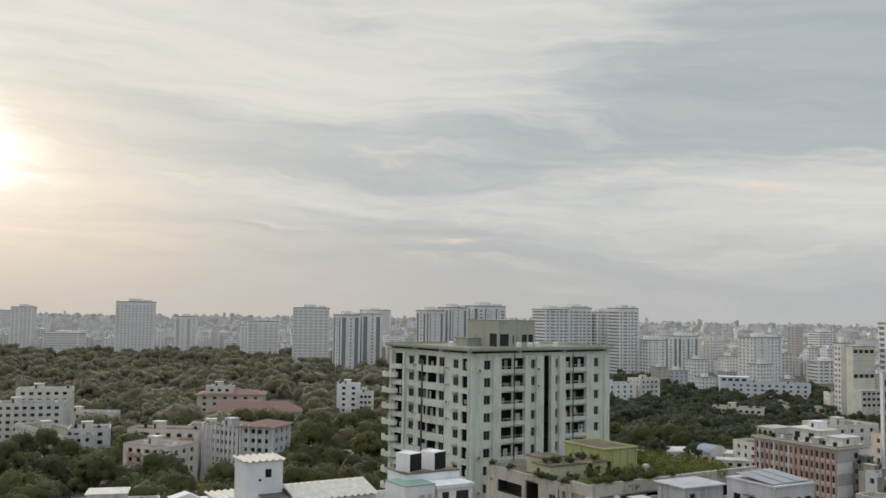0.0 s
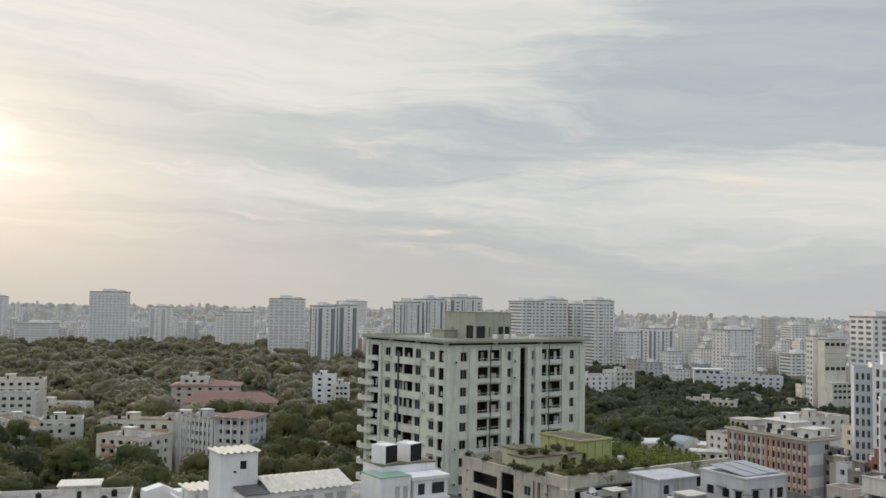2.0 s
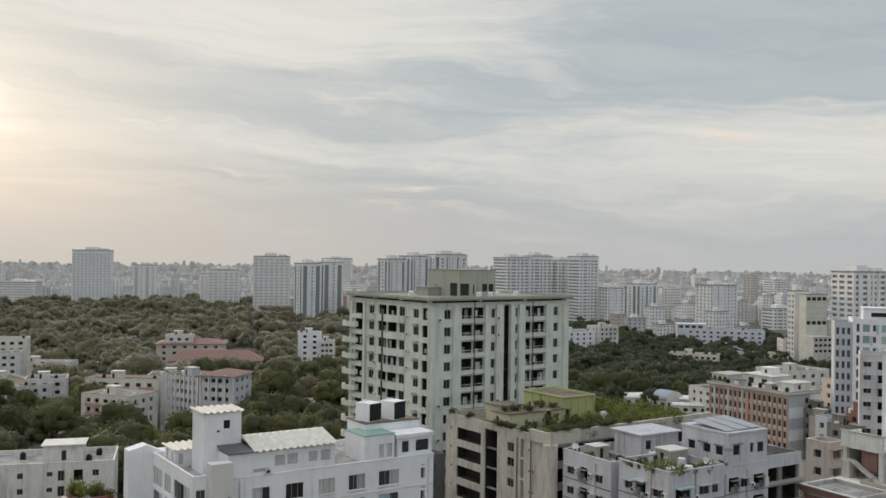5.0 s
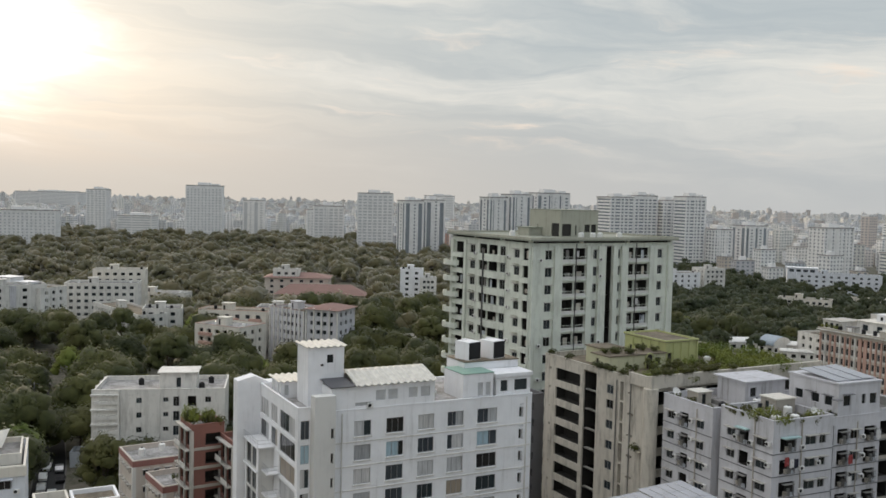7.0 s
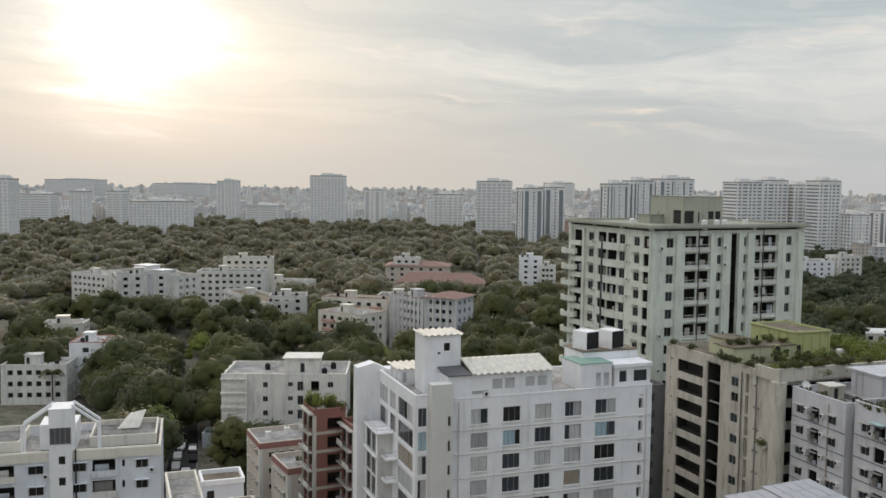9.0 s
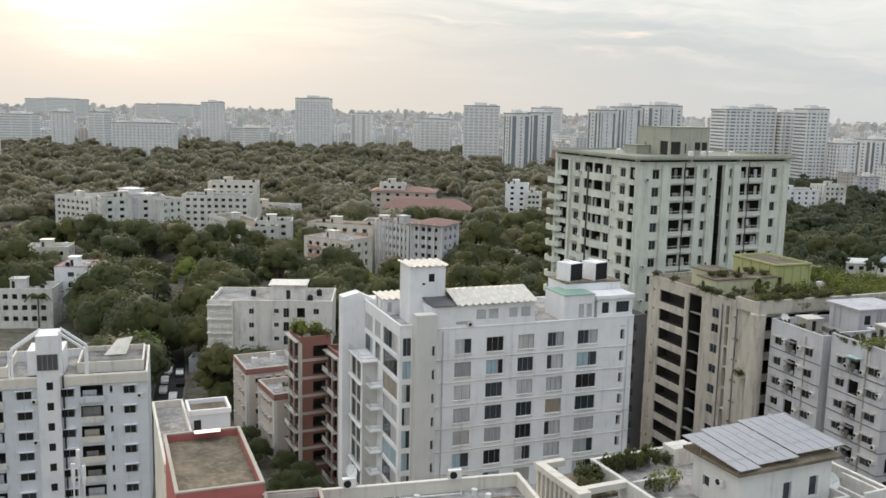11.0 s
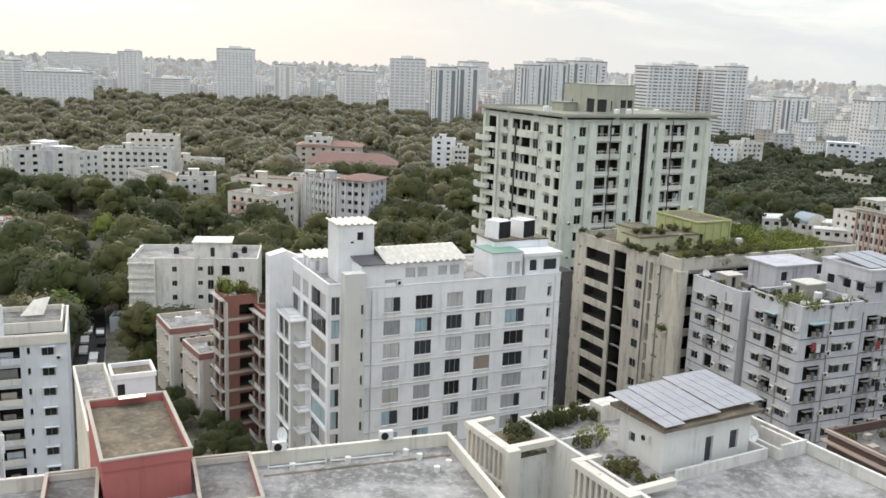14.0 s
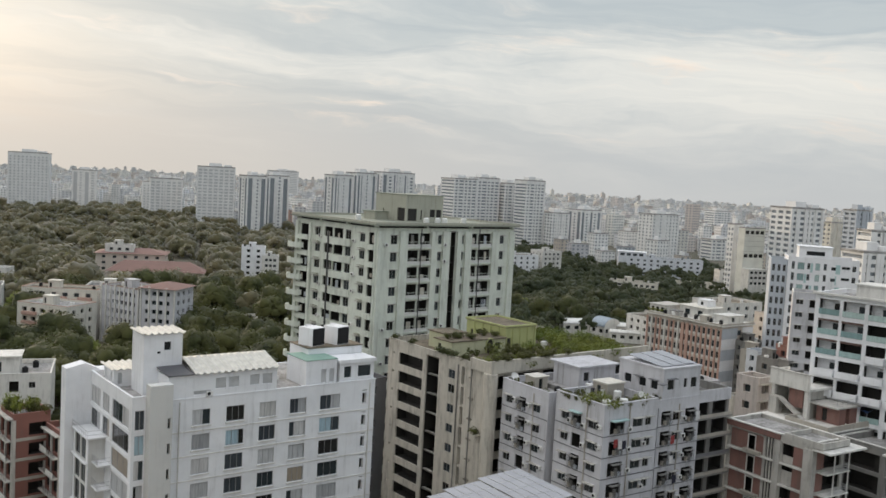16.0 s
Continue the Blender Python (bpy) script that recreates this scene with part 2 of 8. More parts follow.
def roof_paint(name, colour, moss=(0.10, 0.10, 0.07)):
    def build(k):
        where = k.add("ShaderNodeNewGeometry").outputs["Position"]
        a, b, c = k.noise(where, 0.35, 5, 0.65), k.noise(where, 1.7, 5, 0.7), k.noise(where, 12.0, 3)
        col = k.mix(k.grade(a, 0.35, 0.65), (*colour, 1), (*moss, 1))
        col = k.mix(k.grade(b, 0.45, 0.75, 0.0, 0.7), col, (*[min(1, v * 1.5) for v in colour], 1))
        col = k.mix(k.grade(c, 0.4, 0.7, 0.0, 0.3), col, (0.06, 0.06, 0.05, 1))
        k.put(k.surface.inputs["Base Color"], col)
        k.put(k.surface.inputs["Roughness"], 0.9)
        bump = k.add("ShaderNodeBump")
        bump.inputs["Distance"].default_value = 0.04
        k.put(bump.inputs["Height"], b)
        k.put(k.surface.inputs["Normal"], bump.outputs[0])

    return material(name, build)


def far_facade(name, tones, dark=(0.24, 0.26, 0.28), storey=3.0, bay=3.3):
    """Painted blocks too far off to pick apart: each has its own tone and rows of windows."""

    def build(k):
        geo = k.add("ShaderNodeNewGeometry")
        px, py, pz = k.split(geo.outputs["Position"])
        nx, ny, nz = k.split(geo.outputs["Normal"])
        pick = geo.outputs["Random Per Island"]
        along = k.math("SUBTRACT", k.math("MULTIPLY", py, nx), k.math("MULTIPLY", px, ny))
        width = k.math("ADD", bay, k.math("MULTIPLY", pick, 1.6))
        fu = k.math("FRACT", k.math("ADD", k.math("DIVIDE", along, width), pick))
        fv = k.math("FRACT", k.math("DIVIDE", pz, storey))
        inside_u = k.math("MULTIPLY", k.math("GREATER_THAN", fu, 0.24), k.math("LESS_THAN", fu, 0.78))
        inside_v = k.math("MULTIPLY", k.math("GREATER_THAN", fv, 0.32), k.math("LESS_THAN", fv, 0.80))
        pane = k.math("MULTIPLY", k.math("MULTIPLY", inside_u, inside_v), k.math("LESS_THAN", k.math("ABSOLUTE", nz), 0.5))
        col = k.ramp(pick, [(i / len(tones), c) for i, c in enumerate(tones)])
        k.tree.nodes[-1].color_ramp.interpolation = "CONSTANT"
        blot = k.noise(geo.outputs["Position"], 0.09, 4, 0.6)
        col = k.mix(k.grade(blot, 0.4, 0.75, 0.0, 0.3), col, (0.32, 0.31, 0.29, 1))
        col = k.mix(k.grade(nz, 0.4, 0.6), col, k.mix(blot, (0.50, 0.49, 0.47, 1), (0.30, 0.29, 0.28, 1)))
        col = k.mix(k.math("MULTIPLY", pane, 0.85), col, (*dark, 1))
        k.put(k.surface.inputs["Base Color"], col)
        k.put(k.surface.inputs["Roughness"], k.math("SUBTRACT", 0.85, k.math("MULTIPLY", pane, 0.6)))

    return material(name, build)


CITY_TONES = [(0.80, 0.80, 0.80), (0.70, 0.70, 0.69), (0.62, 0.63, 0.65), (0.82, 0.81, 0.78), (0.68, 0.63, 0.60), (0.74, 0.76, 0.79), (0.58, 0.52, 0.48), (0.78, 0.77, 0.73), (0.55, 0.56, 0.57), (0.84, 0.84, 0.84)]
M = {
    "green_wall": wall_paint("pale_green_plaster", (0.675, 0.715, 0.645), 0.7, dirt=(0.20, 0.20, 0.16), drip=0.15),
    "green_trim": wall_paint("grey_green_plaster", (0.42, 0.42, 0.35), 0.85),
    "slab_edge": wall_paint("mossy_slab", (0.27, 0.29, 0.24), 0.8),
    "white": wall_paint("white_plaster", (0.82, 0.83, 0.85), 0.32),
    "old_white": wall_paint("stained_white_plaster", (0.71, 0.70, 0.665), 0.7, drip=0.18),
    "hut_white": wall_paint("worn_white_paint", (0.74, 0.735, 0.715), 0.4, drip=0.04),
    "cream": wall_paint("cream_plaster", (0.70, 0.67, 0.60), 0.65),
    "concrete": wall_paint("raw_concrete", (0.50, 0.485, 0.45), 0.6, drip=0.3),
    "fin": wall_paint("board_marked_concrete", (0.62, 0.62, 0.60), 0.35),
    "ledge_pale": wall_paint("pale_rose_plaster", (0.58, 0.53, 0.50), 0.7, drip=0.2),
    "ledge": wall_paint("faded_salmon_ledge", (0.46, 0.37, 0.32), 0.7),
    "brown": wall_paint("weathered_beige_plaster", (0.58, 0.545, 0.475), 1.0, dirt=(0.14, 0.125, 0.10), drip=0.3),
    "grey": wall_paint("pale_grey_plaster", (0.59, 0.59, 0.62), 0.85, drip=0.12),
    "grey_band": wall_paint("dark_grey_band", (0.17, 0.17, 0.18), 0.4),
    "pink": wall_paint("salmon_plaster", (0.52, 0.34, 0.28), 0.6),
    "rust": wall_paint("red_painted_plaster", (0.42, 0.135, 0.12), 0.4, dirt=(0.16, 0.06, 0.06)),
    "panel_brick": wall_paint("worn_red_brick", (0.25, 0.135, 0.115), 0.85, drip=0.2),
    "brick": wall_paint("red_brick_facing", (0.23, 0.105, 0.085), 0.6),
    "darkbrick": wall_paint("dark_brick_facing", (0.12, 0.08, 0.07), 0.4),
    "salmon": wall_paint("aged_rose_plaster", (0.60, 0.54, 0.48), 0.6),
    "bluegrey": wall_paint("blue_grey_plaster", (0.50, 0.54, 0.59), 0.4),
    # plaster raised towards white so that far walls look hazed
    "far": wall_paint("haze_pale_plaster", (0.85, 0.85, 0.845), 0.15, island=0.06),
    "horizon": far_facade("far_rooftops", CITY_TONES),
    "tower_glass": plain("tower_window_glass", (0.27, 0.30, 0.33), 0.2),
    # glass colour far too light for glass, with the haze painted in
    "far_dark": plain("haze_pale_window_bands", (0.56, 0.575, 0.59), 0.3),
    "lime_pale": wall_paint("pale_lime_cream_plaster", (0.56, 0.56, 0.38), 0.9, dirt=(0.16, 0.15, 0.09)),
    "lime": wall_paint("lime_green_plaster", (0.45, 0.47, 0.22), 0.85, dirt=(0.13, 0.13, 0.07)),
    "roof": roof_paint("weathered_roof_screed", (0.40, 0.39, 0.385), (0.18, 0.175, 0.165)),
    "roof_dark": roof_paint("dark_stained_screed", (0.24, 0.235, 0.23), (0.09, 0.085, 0.08)),
    "roof_brown": roof_paint("brown_mossy_screed", (0.22, 0.18, 0.13), (0.10, 0.085, 0.06)),
    "glass": pane_paint("window_glass", [(0.015, 0.018, 0.02), (0.03, 0.04, 0.045), (0.05, 0.06, 0.07), (0.02, 0.02, 0.02)]),
    "curtain": pane_paint("drawn_curtains", [(0.50, 0.51, 0.52), (0.40, 0.41, 0.42), (0.58, 0.58, 0.58), (0.46, 0.45, 0.43), (0.36, 0.49, 0.56), (0.54, 0.54, 0.53), (0.33, 0.34, 0.35), (0.52, 0.53, 0.54), (0.47, 0.48, 0.49), (0.34, 0.29, 0.23), (0.56, 0.56, 0.56), (0.44, 0.45, 0.46)], 0.3),
    "blind": plain("pale_drawn_blinds", (0.50, 0.51, 0.52), 0.4, 0, 0.3, 1.2),
    "teal_glass": pane_paint("green_tinted_glass", [(0.36, 0.50, 0.49), (0.24, 0.36, 0.36), (0.44, 0.56, 0.54)], 0.08),
    "frame": plain("aluminium_frame", (0.35, 0.36, 0.37), 0.4, 0.6, 0.2),
    # near-black paint that stands for shade inside openings and recesses
    "dark": plain("painted_interior_shade", (0.035, 0.033, 0.03), 0.9),
    "metal": plain("grey_metal", (0.45, 0.45, 0.46), 0.4, 0.7),
    "rail": plain("dark_railing", (0.10, 0.10, 0.10), 0.5, 0.4),
    "plastic_white": plain("white_plastic", (0.75, 0.75, 0.73), 0.4),
    "plastic_black": plain("black_plastic", (0.02, 0.02, 0.022), 0.6, spec=0.2),
    "sheet": plain("corrugated_cream_sheet", (0.68, 0.655, 0.59), 0.6, 0.0, 0.35, 1.2),
    "sheet_dark": plain("dark_sheet", (0.10, 0.10, 0.11), 0.5, 0.2),
    "solar": plain("solar_cells", (0.33, 0.335, 0.37), 0.22, 0.0, 0.2, 0.6, 0.4),
    "red_roof": wall_paint("red_tile_roof", (0.27, 0.165, 0.14), 0.7),
    "asphalt": plain("asphalt", (0.06, 0.06, 0.06), 0.95, 0, 0.4, 1.0, spec=0.05),
    "earth": roof_paint("ground_earth", (0.16, 0.14, 0.11), (0.05, 0.06, 0.03)),
    "bark": plain("bark", (0.12, 0.09, 0.07), 0.9, 0, 0.6, 5.0),
    "leaf": leaf_paint("tree_leaves", (0.024, 0.032, 0.009), (0.092, 0.102, 0.028)),
    "leaf_light": leaf_paint("young_leaves", (0.07, 0.11, 0.015), (0.19, 0.23, 0.045)),
    "leaf_mid": leaf_paint("garden_leaves", (0.022, 0.034, 0.014), (0.06, 0.075, 0.03)),
    # leaf colours lightened to stand in for haze over the far park
    "leaf_far": leaf_paint("haze_pale_far_leaves", (0.10, 0.098, 0.05), (0.205, 0.19, 0.095), sheen=0.6, through_leaf=0.45),
    "red_edge": wall_paint("faded_red_plaster", (0.30, 0.145, 0.125), 0.6),
    "cloth_red": plain("red_cloth", (0.32, 0.06, 0.06), 0.9),
    "cloth_white": plain("white_cloth", (0.7, 0.7, 0.7), 0.9),
    "cloth_dark": plain("dark_cloth", (0.03, 0.03, 0.05), 0.9),
    "blue_metal": plain("faded_blue_metal", (0.30, 0.36, 0.42), 0.45, 0.3, 0.3, 0.8),
    "blue_sheet": plain("blue_tarpaulin", (0.08, 0.17, 0.42), 0.5),
    "pale_blue": wall_paint("pale_blue_white_plaster", (0.68, 0.71, 0.76), 0.5),
    "kerb": plain("old_kerb", (0.22, 0.21, 0.20), 0.95, 0, 0.4, 1.0, spec=0.05),
    "cable": plain("cable", (0.03, 0.03, 0.03), 1.0, spec=0.0),
    # serves dark concrete parts and walls painted dark for shade
    "shaded": wall_paint("dark_and_shaded_concrete", (0.24, 0.235, 0.225), 0.6, drip=0.35),
    "sill_pale": wall_paint("beige_grey_plaster", (0.70, 0.70, 0.64), 0.25),
    "sill": wall_paint("dirty_sill", (0.42, 0.39, 0.34), 0.6),
    "teal_panel": wall_paint("pale_teal_panel", (0.42, 0.58, 0.58), 0.3),
    "green_sheet": plain("green_roof_sheet", (0.22, 0.36, 0.30), 0.6),
}


# ---- building blocks ----
class MB:
    """Collects faces for one mesh."""

    def __init__(self):
        self.v, self.f, self.m = [], [], []

    def quad(self, a, b, c, d, mi=0):
        n = len(self.v)
        self.v += [tuple(a), tuple(b), tuple(c), tuple(d)]
        self.f.append((n, n + 1, n + 2, n + 3))
        self.m.append(mi)

    def poly(self, pts, mi=0):
        n = len(self.v)
        self.v += [tuple(p) for p in pts]
        self.f.append(tuple(range(n, n + len(pts))))
        self.m.append(mi)

    def box(self, x0, y0, z0, x1, y1, z1, mi=0):
        n = len(self.v)
        self.v += [(x0, y0, z0), (x1, y0, z0), (x1, y1, z0), (x0, y1, z0), (x0, y0, z1), (x1, y0, z1), (x1, y1, z1), (x0, y1, z1)]
        for q in ((0, 3, 2, 1), (4, 5, 6, 7), (0, 1, 5, 4), (1, 2, 6, 5), (2, 3, 7, 6), (3, 0, 4, 7)):
            self.f.append(tuple(n + i for i in q))
            self.m.append(mi)

    def tube(self, x, y, z0, z1, r0, r1=None, sides=10, mi=0, cap=True):
        r1 = r0 if r1 is None else r1
        n = len(self.v)
        for z, r in ((z0, r0), (z1, r1)):
            for i in range(sides):
                a = 2 * math.pi * i / sides
                self.v.append((x + r * math.cos(a), y + r * math.sin(a), z))
        for i in range(sides):
            j = (i + 1) % sides
            self.f.append((n + i, n + j, n + sides + j, n + sides + i))
            self.m.append(mi)
        if cap:
            self.f.append(tuple(n + sides + i for i in range(sides)))
            self.m.append(mi)

    def bar(self, a, b, r, mi=0, sides=5):
        """A thin round bar from a to b."""
        a, b = Vector(a), Vector(b)
        w = (b - a).normalized()
        s = w.orthogonal().normalized()
        t = w.cross(s)
        n = len(self.v)
        for p in (a, b):
            for i in range(sides):
                g = 2 * math.pi * i / sides
                self.v.append(tuple(p + s * r * math.cos(g) + t * r * math.sin(g)))
        for i in range(sides):
            j = (i + 1) % sides
            self.f.append((n + i, n + j, n + sides + j, n + sides + i))
            self.m.append(mi)

    def mesh(self, name, mats):
        me = bpy.data.meshes.new(name)
        me.from_pydata(self.v, [], self.f)
        for m in mats:
            me.materials.append(m)
        me.polygons.foreach_set("material_index", self.m)
        me.update()
        return me

    def part(self, name, mats, parent=None, label="", at=None):
        ob = new(name, self.mesh(name, mats))
        if parent:
            ob.parent = parent
        if at is not None:
            ob.matrix_basis = at
        if label:
            ob["label"] = label
        return ob


FOOTPRINTS = []  # (x, y, yaw, x0, x1, y0, y1) of all that stands on the ground


def root(name, label, category, x, y, yaw, z=0.0, group=""):
    ob = new(name)
    ob.matrix_basis = pose(x, y, z, 0, 0, yaw)
    return tagged(ob, label, category, group)


WINDOW_MESHES = {}
rng_curtain = random.Random(19)


def window(parent, at, w, h, glass, style="bars2"):
    """A window: its frame, and the pane under it. Origin at its lower left, outward is -y."""
    w, h = round(w * 5) / 5, round(h * 5) / 5
    drawn = rng_curtain.choice([1.0, 1.0, 0.72, 0.5, 0.0, 1.0, -0.7, -0.45, 1.0, 0.0, 0.6]) if glass == "curtain" else 0
    key = (w, h, glass, style, drawn)
    if key not in WINDOW_MESHES:
        f = MB()
        b = 0.06
        n = 2 if style == "bars2" else 3 if style == "bars3" else 1
        us = [0.0, b] + [q for i in range(1, n) for q in (w * i / n - 0.03, w * i / n + 0.03)] + [w - b, w]
        vs = [0.0, b, h - b, h]
        nu = len(us)
        f.v = [(u, y, v) for y in (-0.04, 0.04) for v in vs for u in us]
        vid = lambda y, j, i: y * nu * 4 + j * nu + i
        solid = lambda i, j: 0 <= i < nu - 1 and 0 <= j < 3 and (j != 1 or i % 2 == 0)
        for j in range(3):
            for i in range(nu - 1):
                if not solid(i, j):
                    continue
                f.f += [(vid(0, j, i), vid(0, j, i + 1), vid(0, j + 1, i + 1), vid(0, j + 1, i)), (vid(1, j, i), vid(1, j + 1, i), vid(1, j + 1, i + 1), vid(1, j, i + 1))]
                for di, dj, a0, a1 in ((-1, 0, (j, i), (j + 1, i)), (1, 0, (j, i + 1), (j + 1, i + 1)), (0, -1, (j, i), (j, i + 1)), (0, 1, (j + 1, i), (j + 1, i + 1))):
                    if not solid(i + di, j + dj):
                        f.f.append((vid(0, *a0), vid(0, *a1), vid(1, *a1), vid(1, *a0)))
        f.m = [0] * len(f.f)
        panes = []
        if glass == "curtain":
            cut = b + (w - 2 * b) * (drawn if drawn >= 0 else 1 + drawn)
            spans_of = [(b, cut, "curtain" if drawn >= 0 else "glass"), (cut, w - b, "glass" if drawn >= 0 else "curtain")]
        else:
            spans_of = [(b, w - b, glass)]
        for a0, a1, mat in spans_of:
            if a1 - a0 > 0.05:
                q = MB()
                q.box(a0, -0.01, b, a1, 0.01, h - b)
                panes.append(q.mesh("pane", [M[mat]]))
        WINDOW_MESHES[key] = (f.mesh("window", [M["frame"]]), panes)
    fm, panes = WINDOW_MESHES[key]
    ob = new("window", fm)
    ob.parent, ob.matrix_basis = parent, at
    for pm in panes:
        pane = new("pane", pm)
        pane.parent = ob
    return ob


def shade_mesh(w, depth=0.55, t=0.10):
    key = ("shade", round(w * 5) / 5, depth)
    if key not in WINDOW_MESHES:
        b = MB()
        b.box(-0.15, -depth, 0, round(w * 5) / 5 + 0.15, 0, t)
        WINDOW_MESHES[key] = b.mesh("sunshade", [M["concrete"]])
    return WINDOW_MESHES[key]


def facade(mb, O, U, N, W, z0, z1, holes, mi=0):
    """A wall face with openings. holes: (u0, u1, v0, v1, depth, back material index or None)."""
    O, U, N = Vector(O), Vector(U), Vector(N)
    us = sorted({0.0, W, *[h[0] for h in holes], *[h[1] for h in holes]})
    vs = sorted({z0, z1, *[h[2] for h in holes], *[h[3] for h in holes]})
    P = lambda u, v, d=0.0: O + U * u - N * d + Vector((0, 0, v))
    for j in range(len(vs) - 1):
        run = None
        for i in range(len(us) - 1):
            um, vm = (us[i] + us[i + 1]) / 2, (vs[j] + vs[j + 1]) / 2
            inside = any(h[0] < um < h[1] and h[2] < vm < h[3] for h in holes)
            if not inside and run is None:
                run = us[i]
            if inside and run is not None:
                mb.quad(P(run, vs[j]), P(us[i], vs[j]), P(us[i], vs[j + 1]), P(run, vs[j + 1]), mi)
                run = None
        if run is not None:
            mb.quad(P(run, vs[j]), P(W, vs[j]), P(W, vs[j + 1]), P(run, vs[j + 1]), mi)
    for u0, u1, v0, v1, d, back in holes:
        mb.quad(P(u0, v0), P(u0, v0, d), P(u0, v1, d), P(u0, v1), mi)
        mb.quad(P(u1, v0, d), P(u1, v0), P(u1, v1), P(u1, v1, d), mi)
        mb.quad(P(u0, v0), P(u1, v0), P(u1, v0, d), P(u0, v0, d), mi)
        mb.quad(P(u0, v1, d), P(u1, v1, d), P(u1, v1), P(u0, v1), mi)
        if back is not None:
            mb.quad(P(u0, v0, d), P(u1, v0, d), P(u1, v1, d), P(u0, v1, d), back)


FACES = {
    "front": lambda W, D: (Vector((0, 0, 0)), Vector((1, 0, 0)), Vector((0, -1, 0)), W),
    "left": lambda W, D: (Vector((0, D, 0)), Vector((0, -1, 0)), Vector((-1, 0, 0)), D),
    "right": lambda W, D: (Vector((W, 0, 0)), Vector((0, 1, 0)), Vector((1, 0, 0)), D),
    "back": lambda W, D: (Vector((W, D, 0)), Vector((-1, 0, 0)), Vector((0, 1, 0)), W),
}


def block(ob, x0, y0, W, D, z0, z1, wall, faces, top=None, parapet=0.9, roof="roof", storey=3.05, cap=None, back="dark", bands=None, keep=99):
    """One volume of a building under the thing ob: walls with openings, windows, roof and parapet.
    faces: side -> list of (u0, u1, a, b, kind, first, last): columns of openings repeated storey by storey from the top.
    kind: w window, c curtained window, t tinted, v open void, o small opening, x deep slot."""
    top = z1 - parapet if top is None else top
    wallm, offs = MB(), Vector((x0, y0, 0))
    count = int((top - z0) / storey + 0.01)
    for side in ("front", "left", "right", "back"):
        O, U, N, L = FACES[side](W, D)
        O = O + offs
        holes, rooms = [], []
        for u0, u1, a, b, kind, *rng in faces.get(side, ()):
            first, last = (rng + [0, 99])[:2] if rng else (0, 99)
            for k in range(count):
                if k < first or k > last:
                    continue
                v0 = top - (k + 1) * storey + a * storey
                v1 = top - (k + 1) * storey + b * storey
                if v0 < z0 + 0.2:
                    continue
                depth = {"w": 0.22, "c": 0.22, "t": 0.15, "v": 2.0, "o": 0.6, "x": 3.5}[kind]
                if kind in "vx":
                    holes.append((u0, u1, v0, v1, 0.28, None))
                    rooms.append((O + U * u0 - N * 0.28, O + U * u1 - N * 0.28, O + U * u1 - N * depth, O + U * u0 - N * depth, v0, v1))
                elif kind == "o":
                    holes.append((u0, u1, v0, v1, depth, 1))
                else:
                    holes.append((u0, u1, v0, v1, depth, None))
                    Y = -N
                    p = O + U * u0 - N * (depth - 0.06) + Vector((0, 0, v0))
                    at = Matrix((U.to_4d(), Y.to_4d(), Vector((0, 0, 1, 0)), (0, 0, 0, 1))).transposed()
                    at = Matrix(((U.x, Y.x, 0, p.x), (U.y, Y.y, 0, p.y), (0, 0, 1, p.z), (0, 0, 0, 1)))
                    window(ob, at, u1 - u0, v1 - v0, {"w": "glass", "c": "curtain", "t": "teal_glass"}[kind], "bars2" if u1 - u0 < 2.4 else "bars3")
        facade(wallm, O, U, N, L, z0, z1, holes)
        # sides, floor and ceiling take the dark back colour, painting in the room's shade
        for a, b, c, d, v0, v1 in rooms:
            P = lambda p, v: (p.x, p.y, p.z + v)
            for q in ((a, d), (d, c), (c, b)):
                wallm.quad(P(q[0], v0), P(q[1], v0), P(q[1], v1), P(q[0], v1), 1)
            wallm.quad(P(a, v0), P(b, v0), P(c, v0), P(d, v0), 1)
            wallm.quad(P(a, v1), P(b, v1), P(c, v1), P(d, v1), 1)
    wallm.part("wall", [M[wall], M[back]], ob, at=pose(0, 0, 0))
    r = MB()
    r.box(x0 + 0.2, y0 + 0.2, z1 - parapet - 0.25, x0 + W - 0.2, y0 + D - 0.2, z1 - parapet)
    r.part("roof", [M[roof]], ob)
    ring(ob, "parapet", x0 + 0.01, y0 + 0.01, x0 + W - 0.01, y0 + D - 0.01, 0.2, z1 - parapet, z1 - 0.08, wall)
    ring(ob, "coping", x0 - 0.06, y0 - 0.06, x0 + W + 0.06, y0 + D + 0.06, 0.32, z1 - 0.08, z1 + 0.06, cap or wall)
    if bands:
        mat, sides, out = bands[:3]
        for side in sides:
            O, U, N, L = FACES[side](W, D)
            O = O + offs
            a, c = O, O + U * L + N * out
            xs, ys = sorted((a.x, c.x)), sorted((a.y, c.y))
            b = MB()
            half = bands[3] if len(bands) > 3 else 0.12
            b.box(xs[0], ys[0], -half, xs[1], ys[1], half)
            me = b.mesh("floor_band", [M[mat]])
            for k in range(1, min(count, keep) + 1):
                band = new("floor_band", me)
                band.parent, band.location = ob, (0, 0, top - k * storey)


